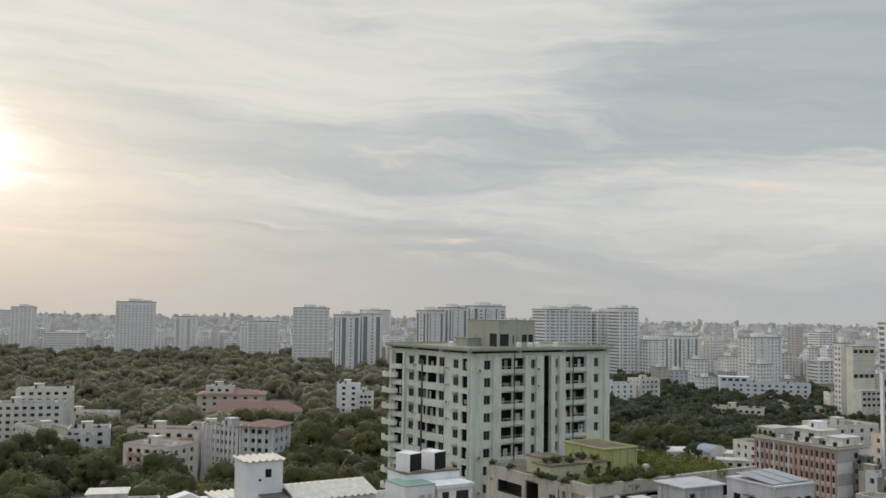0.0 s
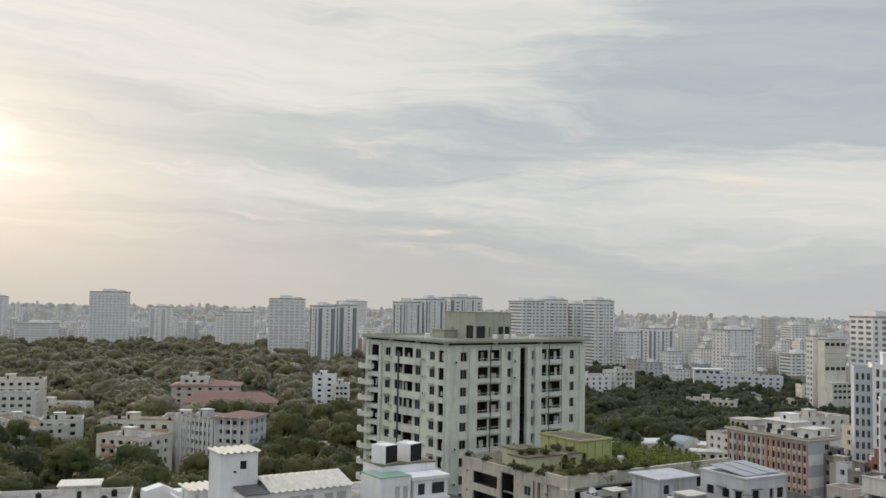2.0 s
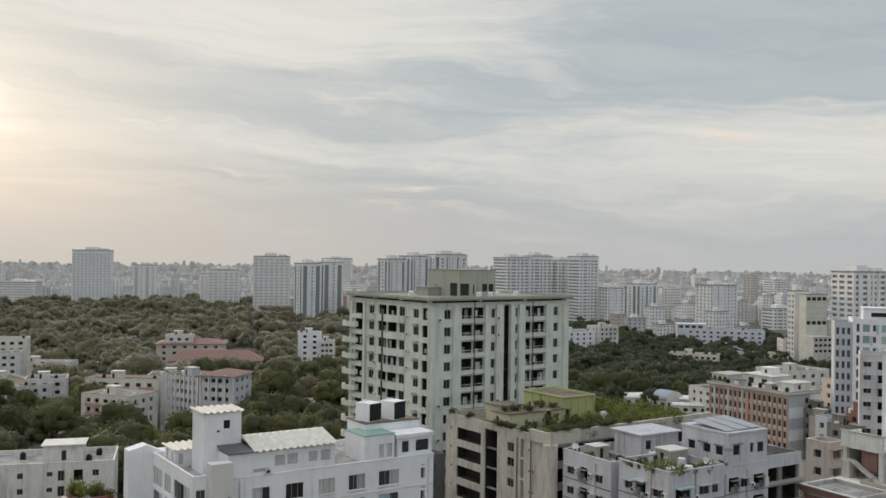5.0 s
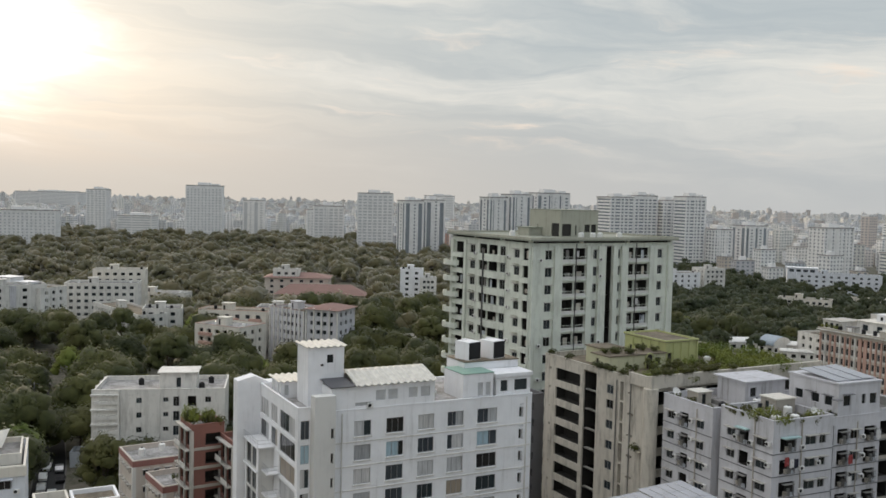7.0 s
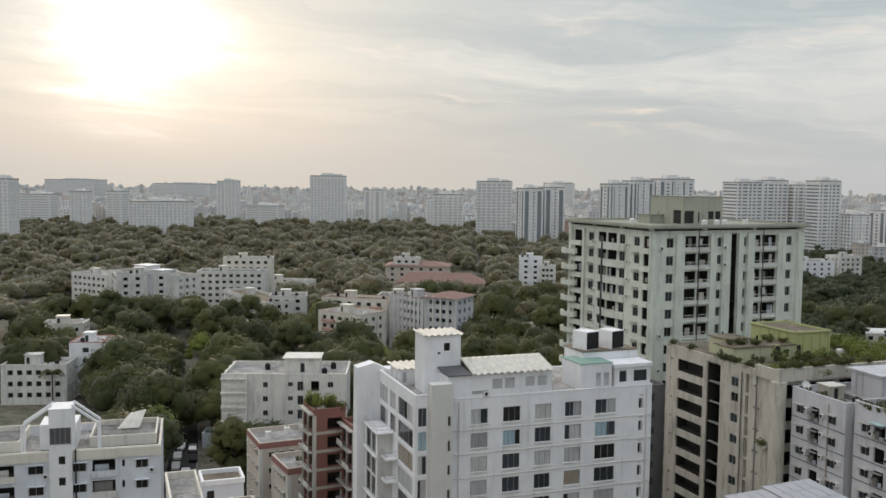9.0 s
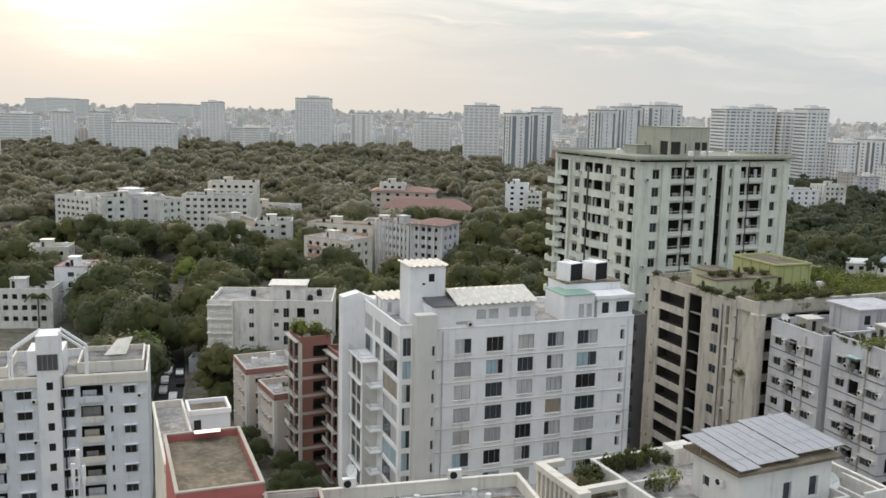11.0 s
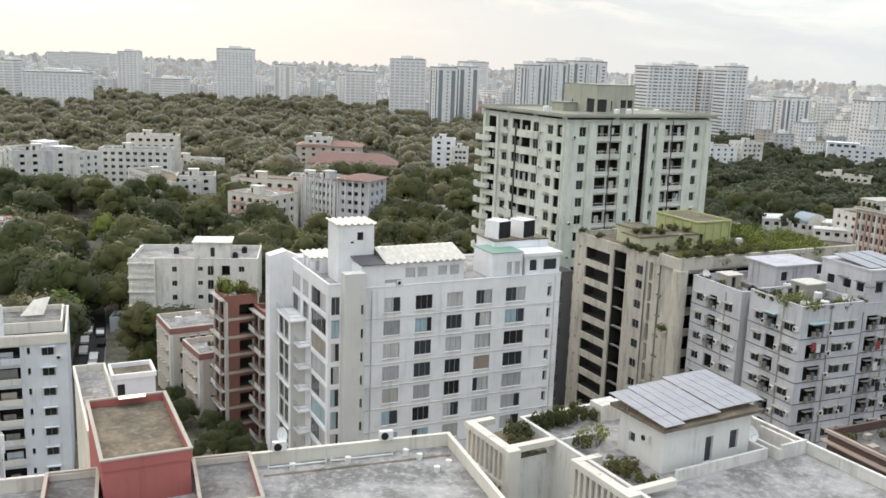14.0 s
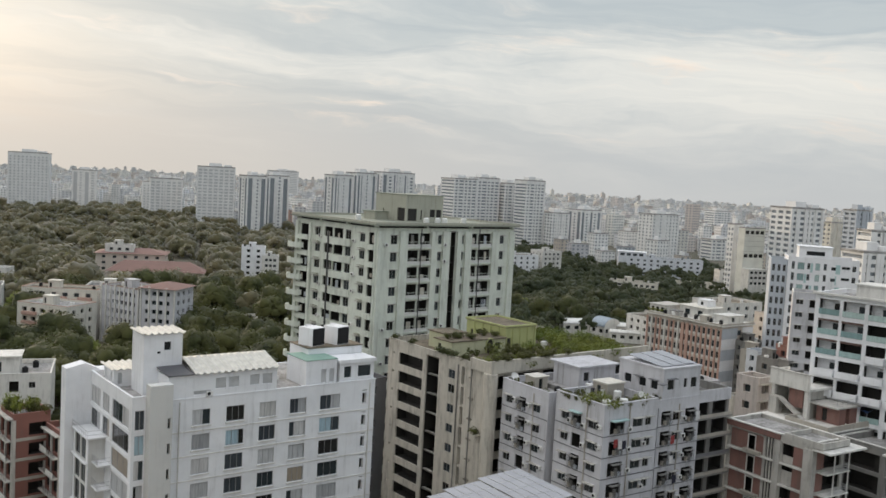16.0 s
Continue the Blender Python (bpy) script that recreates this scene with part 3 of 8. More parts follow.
def ring(ob, name, x0, y0, x1, y1, t, z0, z1, mat):
    """A square ring of wall as one closed mesh."""
    b = MB()
    for z in (z0, z1):
        b.v += [(x0, y0, z), (x1, y0, z), (x1, y1, z), (x0, y1, z), (x0 + t, y0 + t, z), (x1 - t, y0 + t, z), (x1 - t, y1 - t, z), (x0 + t, y1 - t, z)]
    for i in range(4):
        j = (i + 1) % 4
        for q in ((i, j, j + 8, i + 8), (i + 4, i + 12, j + 12, j + 4), (i + 8, j + 8, j + 12, i + 12), (i, i + 4, j + 4, j)):
            b.f.append(q)
            b.m.append(0)
    return b.part(name, [M[mat]], ob)


def grid(L, n, w, a=0.3, b=0.78, kind="w", margin=1.2, jitter=0.0):
    """n evenly spread columns of openings w wide over a face L long."""
    step = (L - 2 * margin) / n
    return [(margin + step * (i + 0.5) - w / 2, margin + step * (i + 0.5) + w / 2, a, b, kind) for i in range(n)]


def foot(x, y, yaw, x0, x1, y0, y1):
    FOOTPRINTS.append((x, y, radians(yaw), x0, x1, y0, y1))


def sunshades(ob, x0, y0, W, D, side, cols, top, storey, rows, depth=0.5):
    O, U, N, L = FACES[side](W, D)
    O = O + Vector((x0, y0, 0))
    for c in cols:
        for k in range(rows):
            p = O + U * c[0] + Vector((0, 0, top - (k + 1) * storey + c[3] * storey + 0.03))
            s = new("sunshade", shade_mesh(c[1] - c[0], depth))
            s.parent = ob
            s.matrix_basis = Matrix(((U.x, -N.x, 0, p.x), (U.y, -N.y, 0, p.y), (0, 0, 1, p.z), (0, 0, 0, 1)))


# ---- ground ----
def make_ground():
    g = MB()
    rings = [0, 60, 150, 300, 600, 1200, 2400, 4900]
    sides = 48
    for i in range(len(rings) - 1):
        for s in range(sides):
            a, b = 2 * math.pi * s / sides, 2 * math.pi * (s + 1) / sides
            P = lambda r, q: (r * math.cos(q), r * math.sin(q), 0)
            if i == 0:
                g.poly([P(0, 0), P(rings[1], a), P(rings[1], b)])
            else:
                g.quad(P(rings[i], a), P(rings[i + 1], a), P(rings[i + 1], b), P(rings[i], b))
    tagged(g.part("ground", [M["earth"]]), "bare earth and grass between the city blocks", "ground", kind="structure")


make_ground()


def hollow(ob, name, x0, y0, w, d, z0, z1, mat, front=(), left=(), back="glass", lid=None, over=0.0, lid_t=0.2):
    """A small closed room: walls with recessed openings and a flat lid of its own."""
    h = MB()
    facade(h, (x0, y0, 0), (1, 0, 0), (0, -1, 0), w, z0, z1, [(*o, 0.2, 1) for o in front])
    facade(h, (x0, y0 + d, 0), (0, -1, 0), (-1, 0, 0), d, z0, z1, [(*o, 0.2, 1) for o in left])
    facade(h, (x0 + w, y0, 0), (0, 1, 0), (1, 0, 0), d, z0, z1, [])
    facade(h, (x0 + w, y0 + d, 0), (-1, 0, 0), (0, 1, 0), w, z0, z1, [])
    if not lid:
        h.quad((x0, y0, z1), (x0 + w, y0, z1), (x0 + w, y0 + d, z1), (x0, y0 + d, z1))
    part = h.part(name, [M[mat], M[back]], ob)
    if lid:
        q = MB()
        q.box(x0 - over, y0 - over, z1, x0 + w + over, y0 + d + over, z1 + lid_t)
        q.part("lid", [M[lid]], part)
    return part


def each(ob, name, mat, boxes, label=""):
    """Several alike parts, each a mesh of its own."""
    for bx in boxes:
        b = MB()
        b.box(*bx)
        b.part(name, [M[mat]], ob, label)


def corrugated(ob, x0, y0, w, d, z, pitch=1.0, tilt=0.05):
    """A thin wavy roof sheet."""
    n = max(6, int(w / pitch * 6))
    b = MB()
    for i in range(n + 1):
        a = x0 + w * i / n
        za = z + 0.11 * math.sin(2 * math.pi * (a - x0) / pitch)
        b.v += [(a, y0, za), (a, y0 + d, za + tilt * d), (a, y0, za - 0.07), (a, y0 + d, za + tilt * d - 0.07)]
        if i:
            k = 4 * i
            for q in ((k - 4, k, k + 1, k - 3), (k - 2, k - 1, k + 3, k + 2), (k - 4, k - 2, k + 2, k), (k - 3, k + 1, k + 3, k - 1)):
                b.f.append(q)
                b.m.append(0)
    b.part("corrugated_roof", [M["sheet"]], ob)


# ---- the pale green apartment tower ----
def green_tower():
    X, Y, yaw, W, D, H, S = 5.1, 173.0, 35.0, 36.8, 28.5, 52.75, 3.36
    top = 52.45
    ob = root("apartment_tower", "pale green plastered high-rise apartment block with dark balconies", "apartment building", X, Y, yaw)
    foot(X, Y, yaw, -6, W, 0, D + 4)
    front = [(3.4, 4.95, 0.16, 0.68, "w"), (7.4, 10.4, 0.05, 0.80, "v"), (10.7, 13.35, 0.05, 0.80, "v"), (15.1, 16.3, 0.16, 0.68, "w"), (18.35, 20.2, 0.0, 1.0, "x"),
             (21.5, 22.4, 0.16, 0.68, "w"), (24.3, 26.1, 0.05, 0.80, "v"), (26.4, 30.05, 0.05, 0.80, "v"), (32.5, 33.95, 0.16, 0.68, "w")]
    left = [(1.5, 5.2, 0.12, 0.80, "v"), (7.1, 9.0, 0.2, 0.70, "w"), (10.6, 13.5, 0.22, 0.80, "v"), (13.9, 17.2, 0.22, 0.80, "v"), (18.1, 20.0, 0.22, 0.78, "w"),
            (23.0, 24.7, 0.2, 0.70, "w"), (25.9, 28.3, 0.12, 0.80, "v")]
    block(ob, 0, 0, W, D, 0, H, "green_wall", {"front": front, "left": left, "right": grid(D, 5, 1.6)}, top=top, parapet=0.5, storey=S)
    each(ob, "pilaster", "green_wall", [(a, -0.5, 0, b, -0.003, H - 0.55) for a, b in ((0.0, 1.0), (5.4, 7.3), (13.4, 14.9), (16.4, 18.3), (20.25, 21.4), (22.5, 24.2), (30.1, 32.2), (35.3, 36.8))])
    each(ob, "pilaster", "green_wall", [(-0.45, D - b, 0, -0.003, D - a, H - 0.55) for a, b in ((0.0, 1.0), (5.2, 6.0), (28.25, 28.5))])
    for k in range(1, 12):
        z = top - k * S
        for x0, x1 in ((7.35, 13.38), (24.25, 30.08)):
            each(ob, "balcony_ledge", "green_wall", [(x0, -0.5, z - 0.3, x1, -0.003, z + 0.0)])
            each(ob, "balcony_apron", "fin", [(x0 + 0.05, -0.3, z + 0.004, x1 - 0.05, -0.2, z + 0.55)], "grey balcony apron")
            r = MB()
            for i in range(9):
                x = x0 + 0.1 + (x1 - x0 - 0.2) * i / 8
                r.bar((x, -0.3, z + 0.55), (x, -0.3, z + 1.05), 0.025)
            r.bar((x0, -0.3, z + 1.05), (x1, -0.3, z + 1.05), 0.045)
            r.part("balcony_rail", [M["green_wall"]], ob)
        # bowed apron across the middle of the flank, shallow boxes at its corners
        b, n = MB(), 10
        for j in range(n + 1):
            y, out = D - 10.2 - 10.0 * j / n, 0.25 + 0.85 * math.sin(math.pi * j / n)
            b.v += [(-0.003, y, z - 0.68), (-out, y, z - 0.6), (-out, y, z + 0.68), (-0.003, y, z + 0.68)]
            if j:
                q = 4 * j
                for i in range(3):
                    b.f.append((q - 4 + i, q - 3 + i, q + 1 + i, q + i))
                    b.m.append(0)
        b.f += [(0, 3, 2, 1), (4 * n, 4 * n + 1, 4 * n + 2, 4 * n + 3)]
        b.m += [0, 0]
        b.part("bowed_apron", [M["green_wall"]], ob)
        each(ob, "balcony_ledge", "green_wall", [(-0.75, 0.2, z - 0.55, -0.003, 2.7, z + 0.35), (-0.75, 23.2, z - 0.55, -0.003, 27.1, z + 0.35)])
        each(ob, "hood_bracket", "green_trim", [(-0.55, D - 9.0, z - 0.62, -0.003, D - 7.1, z - 0.5), (-0.55, D - 24.7, z - 0.62, -0.003, D - 23.0, z - 0.5)])
    each(ob, "drain_pipe", "rail", [(10.45, -0.62, 0, 10.62, -0.51, H), (26.15, -0.62, 0, 26.32, -0.51, H), (-1.3, 14.55, 0, -1.11, 14.9, H - 1.6)])
    sunshades(ob, 0, 0, W, D, "front", [c for c in front if c[4] == "w"], top, S, 11, 0.5)
    sunshades(ob, 0, 0, W, D, "left", [c for c in left if c[4] == "w" and c[0] != 18.1], top, S, 11, 0.7)
    s = MB()
    s.box(-1.0, -1.0, H + 0.5, W + 0.8, D + 0.8, H + 0.8)
    s.part("roof_slab", [M["slab_edge"]], ob)
    # dark ring fills the gap under the slab in place of its shade
    ring(ob, "shadow_gap", 0.5, 0.5, W - 0.5, D - 0.5, 0.3, H + 0.06, H + 0.5, "dark")
    each(ob, "roof_stub", "green_wall", [(-0.3, y, H + 0.062, 0.5, y + 0.5, H + 0.498) for y in (0.1, 9.5, 19, 27.8)] + [(x, -0.3, H + 0.062, x + 0.5, 0.5, H + 0.498) for x in (12, 24, 36)])
    ring(ob, "roof_parapet", -1.0, -1.0, W + 0.8, D + 0.8, 0.2, H + 0.8, H + 1.22, "green_trim")
    z = H + 0.8
    hollow(ob, "lift_house", 13.1, 8.0, 10.0, 10.5, z, 59.0, "green_trim", front=[(0.5, 2.9, z + 0.2, z + 2.7), (3.9, 4.3, z + 0.4, z + 2.4), (6.4, 7.9, z + 1.0, z + 2.6), (8.2, 9.6, z + 1.0, z + 2.6)], left=[(7.6, 10.1, z + 0.1, z + 2.8), (2.6, 3.0, z + 1.8, z + 2.4)], back="dark", lid="slab_edge", over=0.1, lid_t=0.15)
    hollow(ob, "plant_room", 9.6, 14.0, 3.4, 4.0, z, z + 1.6, "green_trim", lid="slab_edge", over=0.2)
    # slim stack of bowed balconies at the far corner
    for k in range(14):
        z = 47.0 - k * S
        b, n = MB(), 8
        for j in range(n + 1):
            a = math.pi * (0.5 + 1.0 * j / n)
            for rr, zz in ((1.7, z - 0.3), (1.7, z + 0.8), (1.5, z + 0.8), (1.5, z - 0.3)):
                b.v.append((-0.5 + rr * math.cos(a), D - 1.0 + 1.5 * rr * math.sin(a), zz))
            if j:
                q = 4 * j
                for i in range(4):
                    b.f.append((q - 4 + i, q - 4 + (i + 1) % 4, q + (i + 1) % 4, q + i))
                    b.m.append(0)
        b.f.append(tuple(4 * j for j in range(n + 1)))
        b.m.append(0)
        b.part("rounded_balcony", [M["green_wall"]], ob)
    # window boxes and barred stores standing out of the open bays
    rng = random.Random(77)
    for k in range(1, 13):
        z = top - k * S
        for a, b in ((7.5, 10.3), (10.9, 13.3), (24.4, 26.0), (26.5, 30.0)):
            u = rng.uniform(a, b - 1.3)
            if rng.random() < 0.8:
                each(ob, "balcony_screen", rng.choice(["sill", "shaded", "shaded", "bluegrey", "brown"]), [(u, 0.35, z + 0.2, u + rng.uniform(0.6, 1.3), 0.45, z + rng.uniform(1.1, 2.4))])
        for a, b in ((1.6, 5.1), (10.7, 13.4), (14.0, 17.1), (26.0, 28.2)):
            u = rng.uniform(a, b - 1.2)
            if rng.random() < 0.75:
                each(ob, "balcony_screen", rng.choice(["sill", "shaded", "old_white", "bluegrey"]), [(0.35, D - u - rng.uniform(0.6, 1.2), z + 0.72, 0.45, D - u, z + rng.uniform(1.4, 2.4))])
    return ob


TOWER = green_tower()


# ---- the white block ----
def white_block():
    X, Y, yaw = -20.5, 115.0, 31.5
    ob = root("white_apartment_block", "clean white mid-rise block with curtained windows and a glazed end", "apartment building", X, Y, yaw)
    foot(X, Y, yaw, -11, 30, -3, 19)
    o, A = 1.3, 33.4
    front = [(a + o, b + o, 0.22, 0.85, "c") for a, b in ((1.9, 4.3), (6.5, 9.0), (11.2, 13.6), (15.7, 18.2), (20.4, 23.6))] + [(27.3 + o, 28.0 + o, 0.28, 0.75, "o"), (27.3 + o, 28.0 + o, 0.86, 0.90, "o")]
    block(ob, -1.3, 0, 30.7, 15.0, 0, A, "white", {"front": front, "right": grid(15, 4, 1.4)}, top=32.3, parapet=0.3, storey=3.2, bands=("old_white", ("front",), 0.1, 0.07))
    each(ob, "window_sill", "old_white", [(a - 0.1, -0.14, 32.3 - 3.2 * k + 0.5, b + 0.1, -0.003, 32.3 - 3.2 * k + 0.66) for k in range(1, 11) for a, b in ((1.9, 4.3), (6.5, 9.0), (11.2, 13.6), (15.7, 18.2), (20.4, 23.6))])
    # attic storey
    at = [(4.9, 6.3), (6.7, 8.1), (9.7, 11.0), (11.5, 12.9)]
    hollow(ob, "attic_storey", -1.3, 0.05, 14.9, 11.0, A - 0.28, 36.2, "white", front=[(a + o, b + o, 34.3, 35.7) for a, b in at] + [(3.3, 5.6, 33.75, 34.25)], back="blind", lid="white", over=0.06, lid_t=0.15)
    # raw concrete fin at the corner
    c = MB()
    facade(c, (-4.1, -1.6, 0), (1, 0, 0), (0, -1, 0), 2.8, 0, 35.8, [(2.2, 2.55, 31.6 - 3.2 * k - 1.3, 31.6 - 3.2 * k, 0.4, 1) for k in range(9)])
    facade(c, (-4.1, 0.0, 0), (0, -1, 0), (-1, 0, 0), 1.6, 0, 35.8, [])
    facade(c, (-1.3, -1.6, 0), (0, 1, 0), (1, 0, 0), 1.6, 0, 35.8, [])
    c.quad((-4.1, -1.6, 35.8), (-1.3, -1.6, 35.8), (-1.3, 0, 35.8), (-4.1, 0, 35.8))
    c.quad((-4.1, 0, 33.0), (-1.3, 0, 33.0), (-1.3, 0, 35.8), (-4.1, 0, 35.8))
    c.part("corner_fin", [M["fin"], M["dark"]], ob, "grey board-marked concrete fin")
    # glazed end wing with terrace
    left = [(0.3, 4.3, 0.12, 0.88, "c", 0, 1), (5.3, 8.1, 0.12, 0.88, "c", 0, 1), (9.2, 15.6, 0.10, 0.88, "c")]
    block(ob, -5.8, 0.0, 4.49, 16.6, 0, 34.2, "white", {"left": left, "front": [(0.4, 1.55, 0.10, 0.88, "c")]}, top=32.9, parapet=0.85, storey=3.15, bands=("white", ("left",), 0.06))
    block(ob, -7.9, 9.9, 2.09, 6.3, 0, 26.75, "fin", {"left": [(0.5, 2.6, 0.05, 0.94, "w"), (3.0, 5.1, 0.05, 0.94, "w")]}, top=26.6, parapet=0.1, storey=3.15, cap="white")
    each(ob, "bay_corner", "white", [(-8.02, 9.88, 0, -7.905, 10.5, 26.7), (-8.02, 15.6, 0, -7.905, 16.2, 26.7)])
    for k in range(2, 10):
        z = 32.9 - k * 3.15
        if k == 2:
            y0, y1, x0, rail = 9.3, 16.2, -8.3, 8
        else:
            y0, y1, x0, rail = 7.3, 9.88, -7.5, 5
        each(ob, "balcony_slab", "white", [(x0, y0, z + 0.16, -5.87, y1, z + 0.34)])
        r = MB()
        for i in range(rail + 1):
            r.bar((x0 + 0.06, y0 + 0.06 + (y1 - y0 - 0.12) * i / rail, z + 0.34), (x0 + 0.06, y0 + 0.06 + (y1 - y0 - 0.12) * i / rail, z + 1.3), 0.022)
        for h in (0.8, 1.3):
            r.bar((x0 + 0.06, y0 + 0.06, z + h), (x0 + 0.06, y1 - 0.06, z + h), 0.03)
            r.bar((x0 + 0.06, y0 + 0.06, z + h), (-5.9, y0 + 0.06, z + h), 0.03)
        r.part("balcony_rail", [M["metal"]], ob)
        if k > 2 and k % 2:
            each(ob, "ledge", "white", [(-8.35, 9.9, z - 0.1, -8.025, 16.2, z + 0.1)])
    # blank flank wall with a gabled head
    s = MB()
    prof = [(-9.1, 0), (-1.3, 0), (-1.3, 34.3), (-4.6, 34.3), (-6.6, 35.3), (-9.1, 34.7)]
    n = len(prof)
    s.v += [(x, 16.62, z) for x, z in prof] + [(x, 18.8, z) for x, z in prof]
    s.f += [tuple(range(n)), tuple(range(2 * n - 1, n - 1, -1))] + [(i, (i + 1) % n, n + (i + 1) % n, n + i) for i in range(n)]
    s.m += [0] * (n + 2)
    s.part("flank_wall", [M["white"]], ob)
    hollow(ob, "terrace_room", -5.0, 9.6, 3.6, 4.2, 33.3, 35.6, "white", front=[(0.5, 1.1, 33.7, 35.2), (2.3, 3.1, 33.4, 35.2)], left=[(0.6, 1.2, 33.9, 35.2), (2.8, 3.4, 33.9, 35.2)], back="curtain")
    corrugated(ob, -5.4, 9.2, 4.4, 5.0, 35.75, 0.9, 0.02)
    zt = 41.1
    hollow(ob, "stair_tower", -3.2, 3.8, 5.0, 4.4, 33.3, zt, "white", front=[(2.6, 3.5, zt - 2.1, zt - 1.0), (1.7, 2.15, zt - 2.5, zt - 2.2)], back="glass")
    corrugated(ob, -3.5, 3.5, 5.6, 5.0, zt + 0.15, 0.9, 0.02)
    corrugated(ob, 2.0, -0.4, 11.7, 4.6, 36.55, 0.95, 0.28)
    corrugated(ob, 2.0, 4.22, 11.7, 5.6, 37.85, 0.95, -0.24)
    d = MB()
    d.box(-1.5, -0.3, 0, 1.95, 4.0, 0.12)
    d.part("dark_lean_to_roof", [M["sheet_dark"]], ob, "dark grey sheet roof", at=pose(0, 0, 36.45, 6))
    hollow(ob, "roof_room", 18.3, 0.6, 4.9, 5.6, 33.1, 36.7, "white", front=[(2.4, 3.2, 33.5, 35.4), (3.7, 4.5, 33.5, 35.4)], back="blind", lid="green_sheet", over=0.08, lid_t=0.1)
    hollow(ob, "roof_store", 23.6, 0.4, 5.7, 3.4, 33.1, 36.0, "white", front=[(0.7, 1.9, 33.9, 35.5), (3.0, 5.2, 33.9, 35.5)], back="glass", lid="white", over=0.25, lid_t=0.5)
    hollow(ob, "tank_platform", 20.5, 4.2, 9.0, 5.5, 33.1, 37.6, "white", lid="roof_brown", over=0.1, lid_t=0.15)
    each(ob, "parapet_wall", "white", [(13.6, 0.02, A - 0.2, 18.3, 0.2, A + 0.1)])
    return ob


WHITE = white_block()


# ---- the weathered beige block with the roof garden ----
def beige_block():
    X, Y, yaw, W, D, H, S = 22.3, 135.2, 32.0, 36.0, 27.5, 34.5, 3.25
    ob = root("weathered_block", "stained beige plaster block with dark strip windows and a roof garden", "apartment building", X, Y, yaw)
    foot(X, Y, yaw, 0, W, 0, D)
    left = [(3.2, 10.1, 0.02, 0.66, "v"), (11.1, 14.5, 0.0, 1.0, "x"), (17.1, 18.8, 0.18, 0.63, "w", 0, 0), (17.1, 18.8, 0.46, 0.88, "w", 1, 99), (20.4, 21.2, 0.04, 0.95, "o"),
            (22.3, 22.7, 0.45, 0.56, "o"), (23.2, 23.6, 0.45, 0.56, "o", 1, 99), (1.4, 1.8, 0.5, 0.62, "o")]
    front = [(1.2, 3.6, 0.2, 0.84, "v"), (5.4, 10.0, 0.2, 0.9, "v"), (11.0, 15.5, 0.2, 0.9, "v"), (16.5, 20.0, 0.2, 0.9, "v"), (22.0, 26.0, 0.2, 0.8, "v"), (28.0, 33.0, 0.2, 0.8, "v")]
    block(ob, 0, 0, W, D, 0, H, "brown", {"left": left, "front": front, "right": grid(D, 4, 1.6)}, top=33.6, parapet=0.9, roof="roof_brown", storey=S)
    each(ob, "planter_beam", "brown", [(-0.5, -0.6, H - 0.8, W, -0.01, H + 1.1), (-0.5, -0.01, H - 0.8, -0.02, 4.5, H + 0.9)], "stained concrete planter edge")
    c = MB()
    c.tube(-0.1, -0.1, 0, H - 0.8, 1.1, sides=20)
    c.part("corner_column", [M["brown"]], ob)
    each(ob, "floor_edge", "concrete", [(0.4, 27.5 - 14.45, 33.6 - S * k - 0.15, 0.9, 27.5 - 11.15, 33.6 - S * k + 0.1) for k in range(1, 8)])
    each(ob, "small_balcony", "brown", [(-1.1, 1.4, 33.6 - S * k - 0.2, -0.003, 3.2, 33.6 - S * k) for k in (3, 7)])
    z = H - 0.9
    hollow(ob, "garden_room", 14.6, 13.5, 7.2, 10.5, z, 37.6, "lime", front=[(0.5, 1.5, z + 0.3, z + 2.2)], left=[(1.2, 2.2, z + 1.0, z + 2.4)], back="dark", lid="roof_brown", over=0.15, lid_t=0.1)
    ring(ob, "garden_room_rim", 14.4, 13.3, 22.0, 24.2, 0.3, 37.7, 38.0, "lime")
    each(ob, "garden_room_rib", "lime", [(16.3 + i * 1.75, 13.3, z + 0.2, 16.55 + i * 1.75, 13.49, 37.5) for i in range(4)] + [(14.65, 13.3, z + 0.2, 15.0, 13.49, 37.5)])
    each(ob, "garden_room_rib", "lime", [(14.4, 15.0 + i * 2.2, z + 0.2, 14.59, 15.3 + i * 2.2, 37.5) for i in range(4)])
    hollow(ob, "garden_annex", 2.6, 13.2, 11.9, 4.6, z, 35.9, "lime_pale", front=[(9.6, 10.8, z + 0.4, z + 1.7)], left=[(1.0, 1.8, z + 0.4, z + 1.7)], back="dark", lid="roof_brown", over=0.2, lid_t=0.2)
    arch = MB()
    ring_pts = [(-0.9, 0.0), *[(0.9 * math.cos(math.pi * (1 - i / 10)), 1.7 + 0.9 * math.sin(math.pi * (1 - i / 10))) for i in range(11)], (0.9, 0.0)]
    inner = [(u * 0.72, v * 0.93) for u, v in ring_pts]
    for i in range(len(ring_pts) - 1):
        arch.quad((ring_pts[i][0], -0.2, ring_pts[i][1]), (ring_pts[i + 1][0], -0.2, ring_pts[i + 1][1]), (inner[i + 1][0], -0.2, inner[i + 1][1]), (inner[i][0], -0.2, inner[i][1]))
        arch.quad((ring_pts[i][0], 0, ring_pts[i][1]), (ring_pts[i + 1][0], 0, ring_pts[i + 1][1]), (ring_pts[i + 1][0], -0.2, ring_pts[i + 1][1]), (ring_pts[i][0], -0.2, ring_pts[i][1]))
    arch.poly([(u, -0.05, v) for u, v in inner], 1)
    arch.part("arched_doorway", [M["lime"], M["dark"]], ob, "arched dark doorway with a lime surround", at=pose(10.9, 13.19, z))
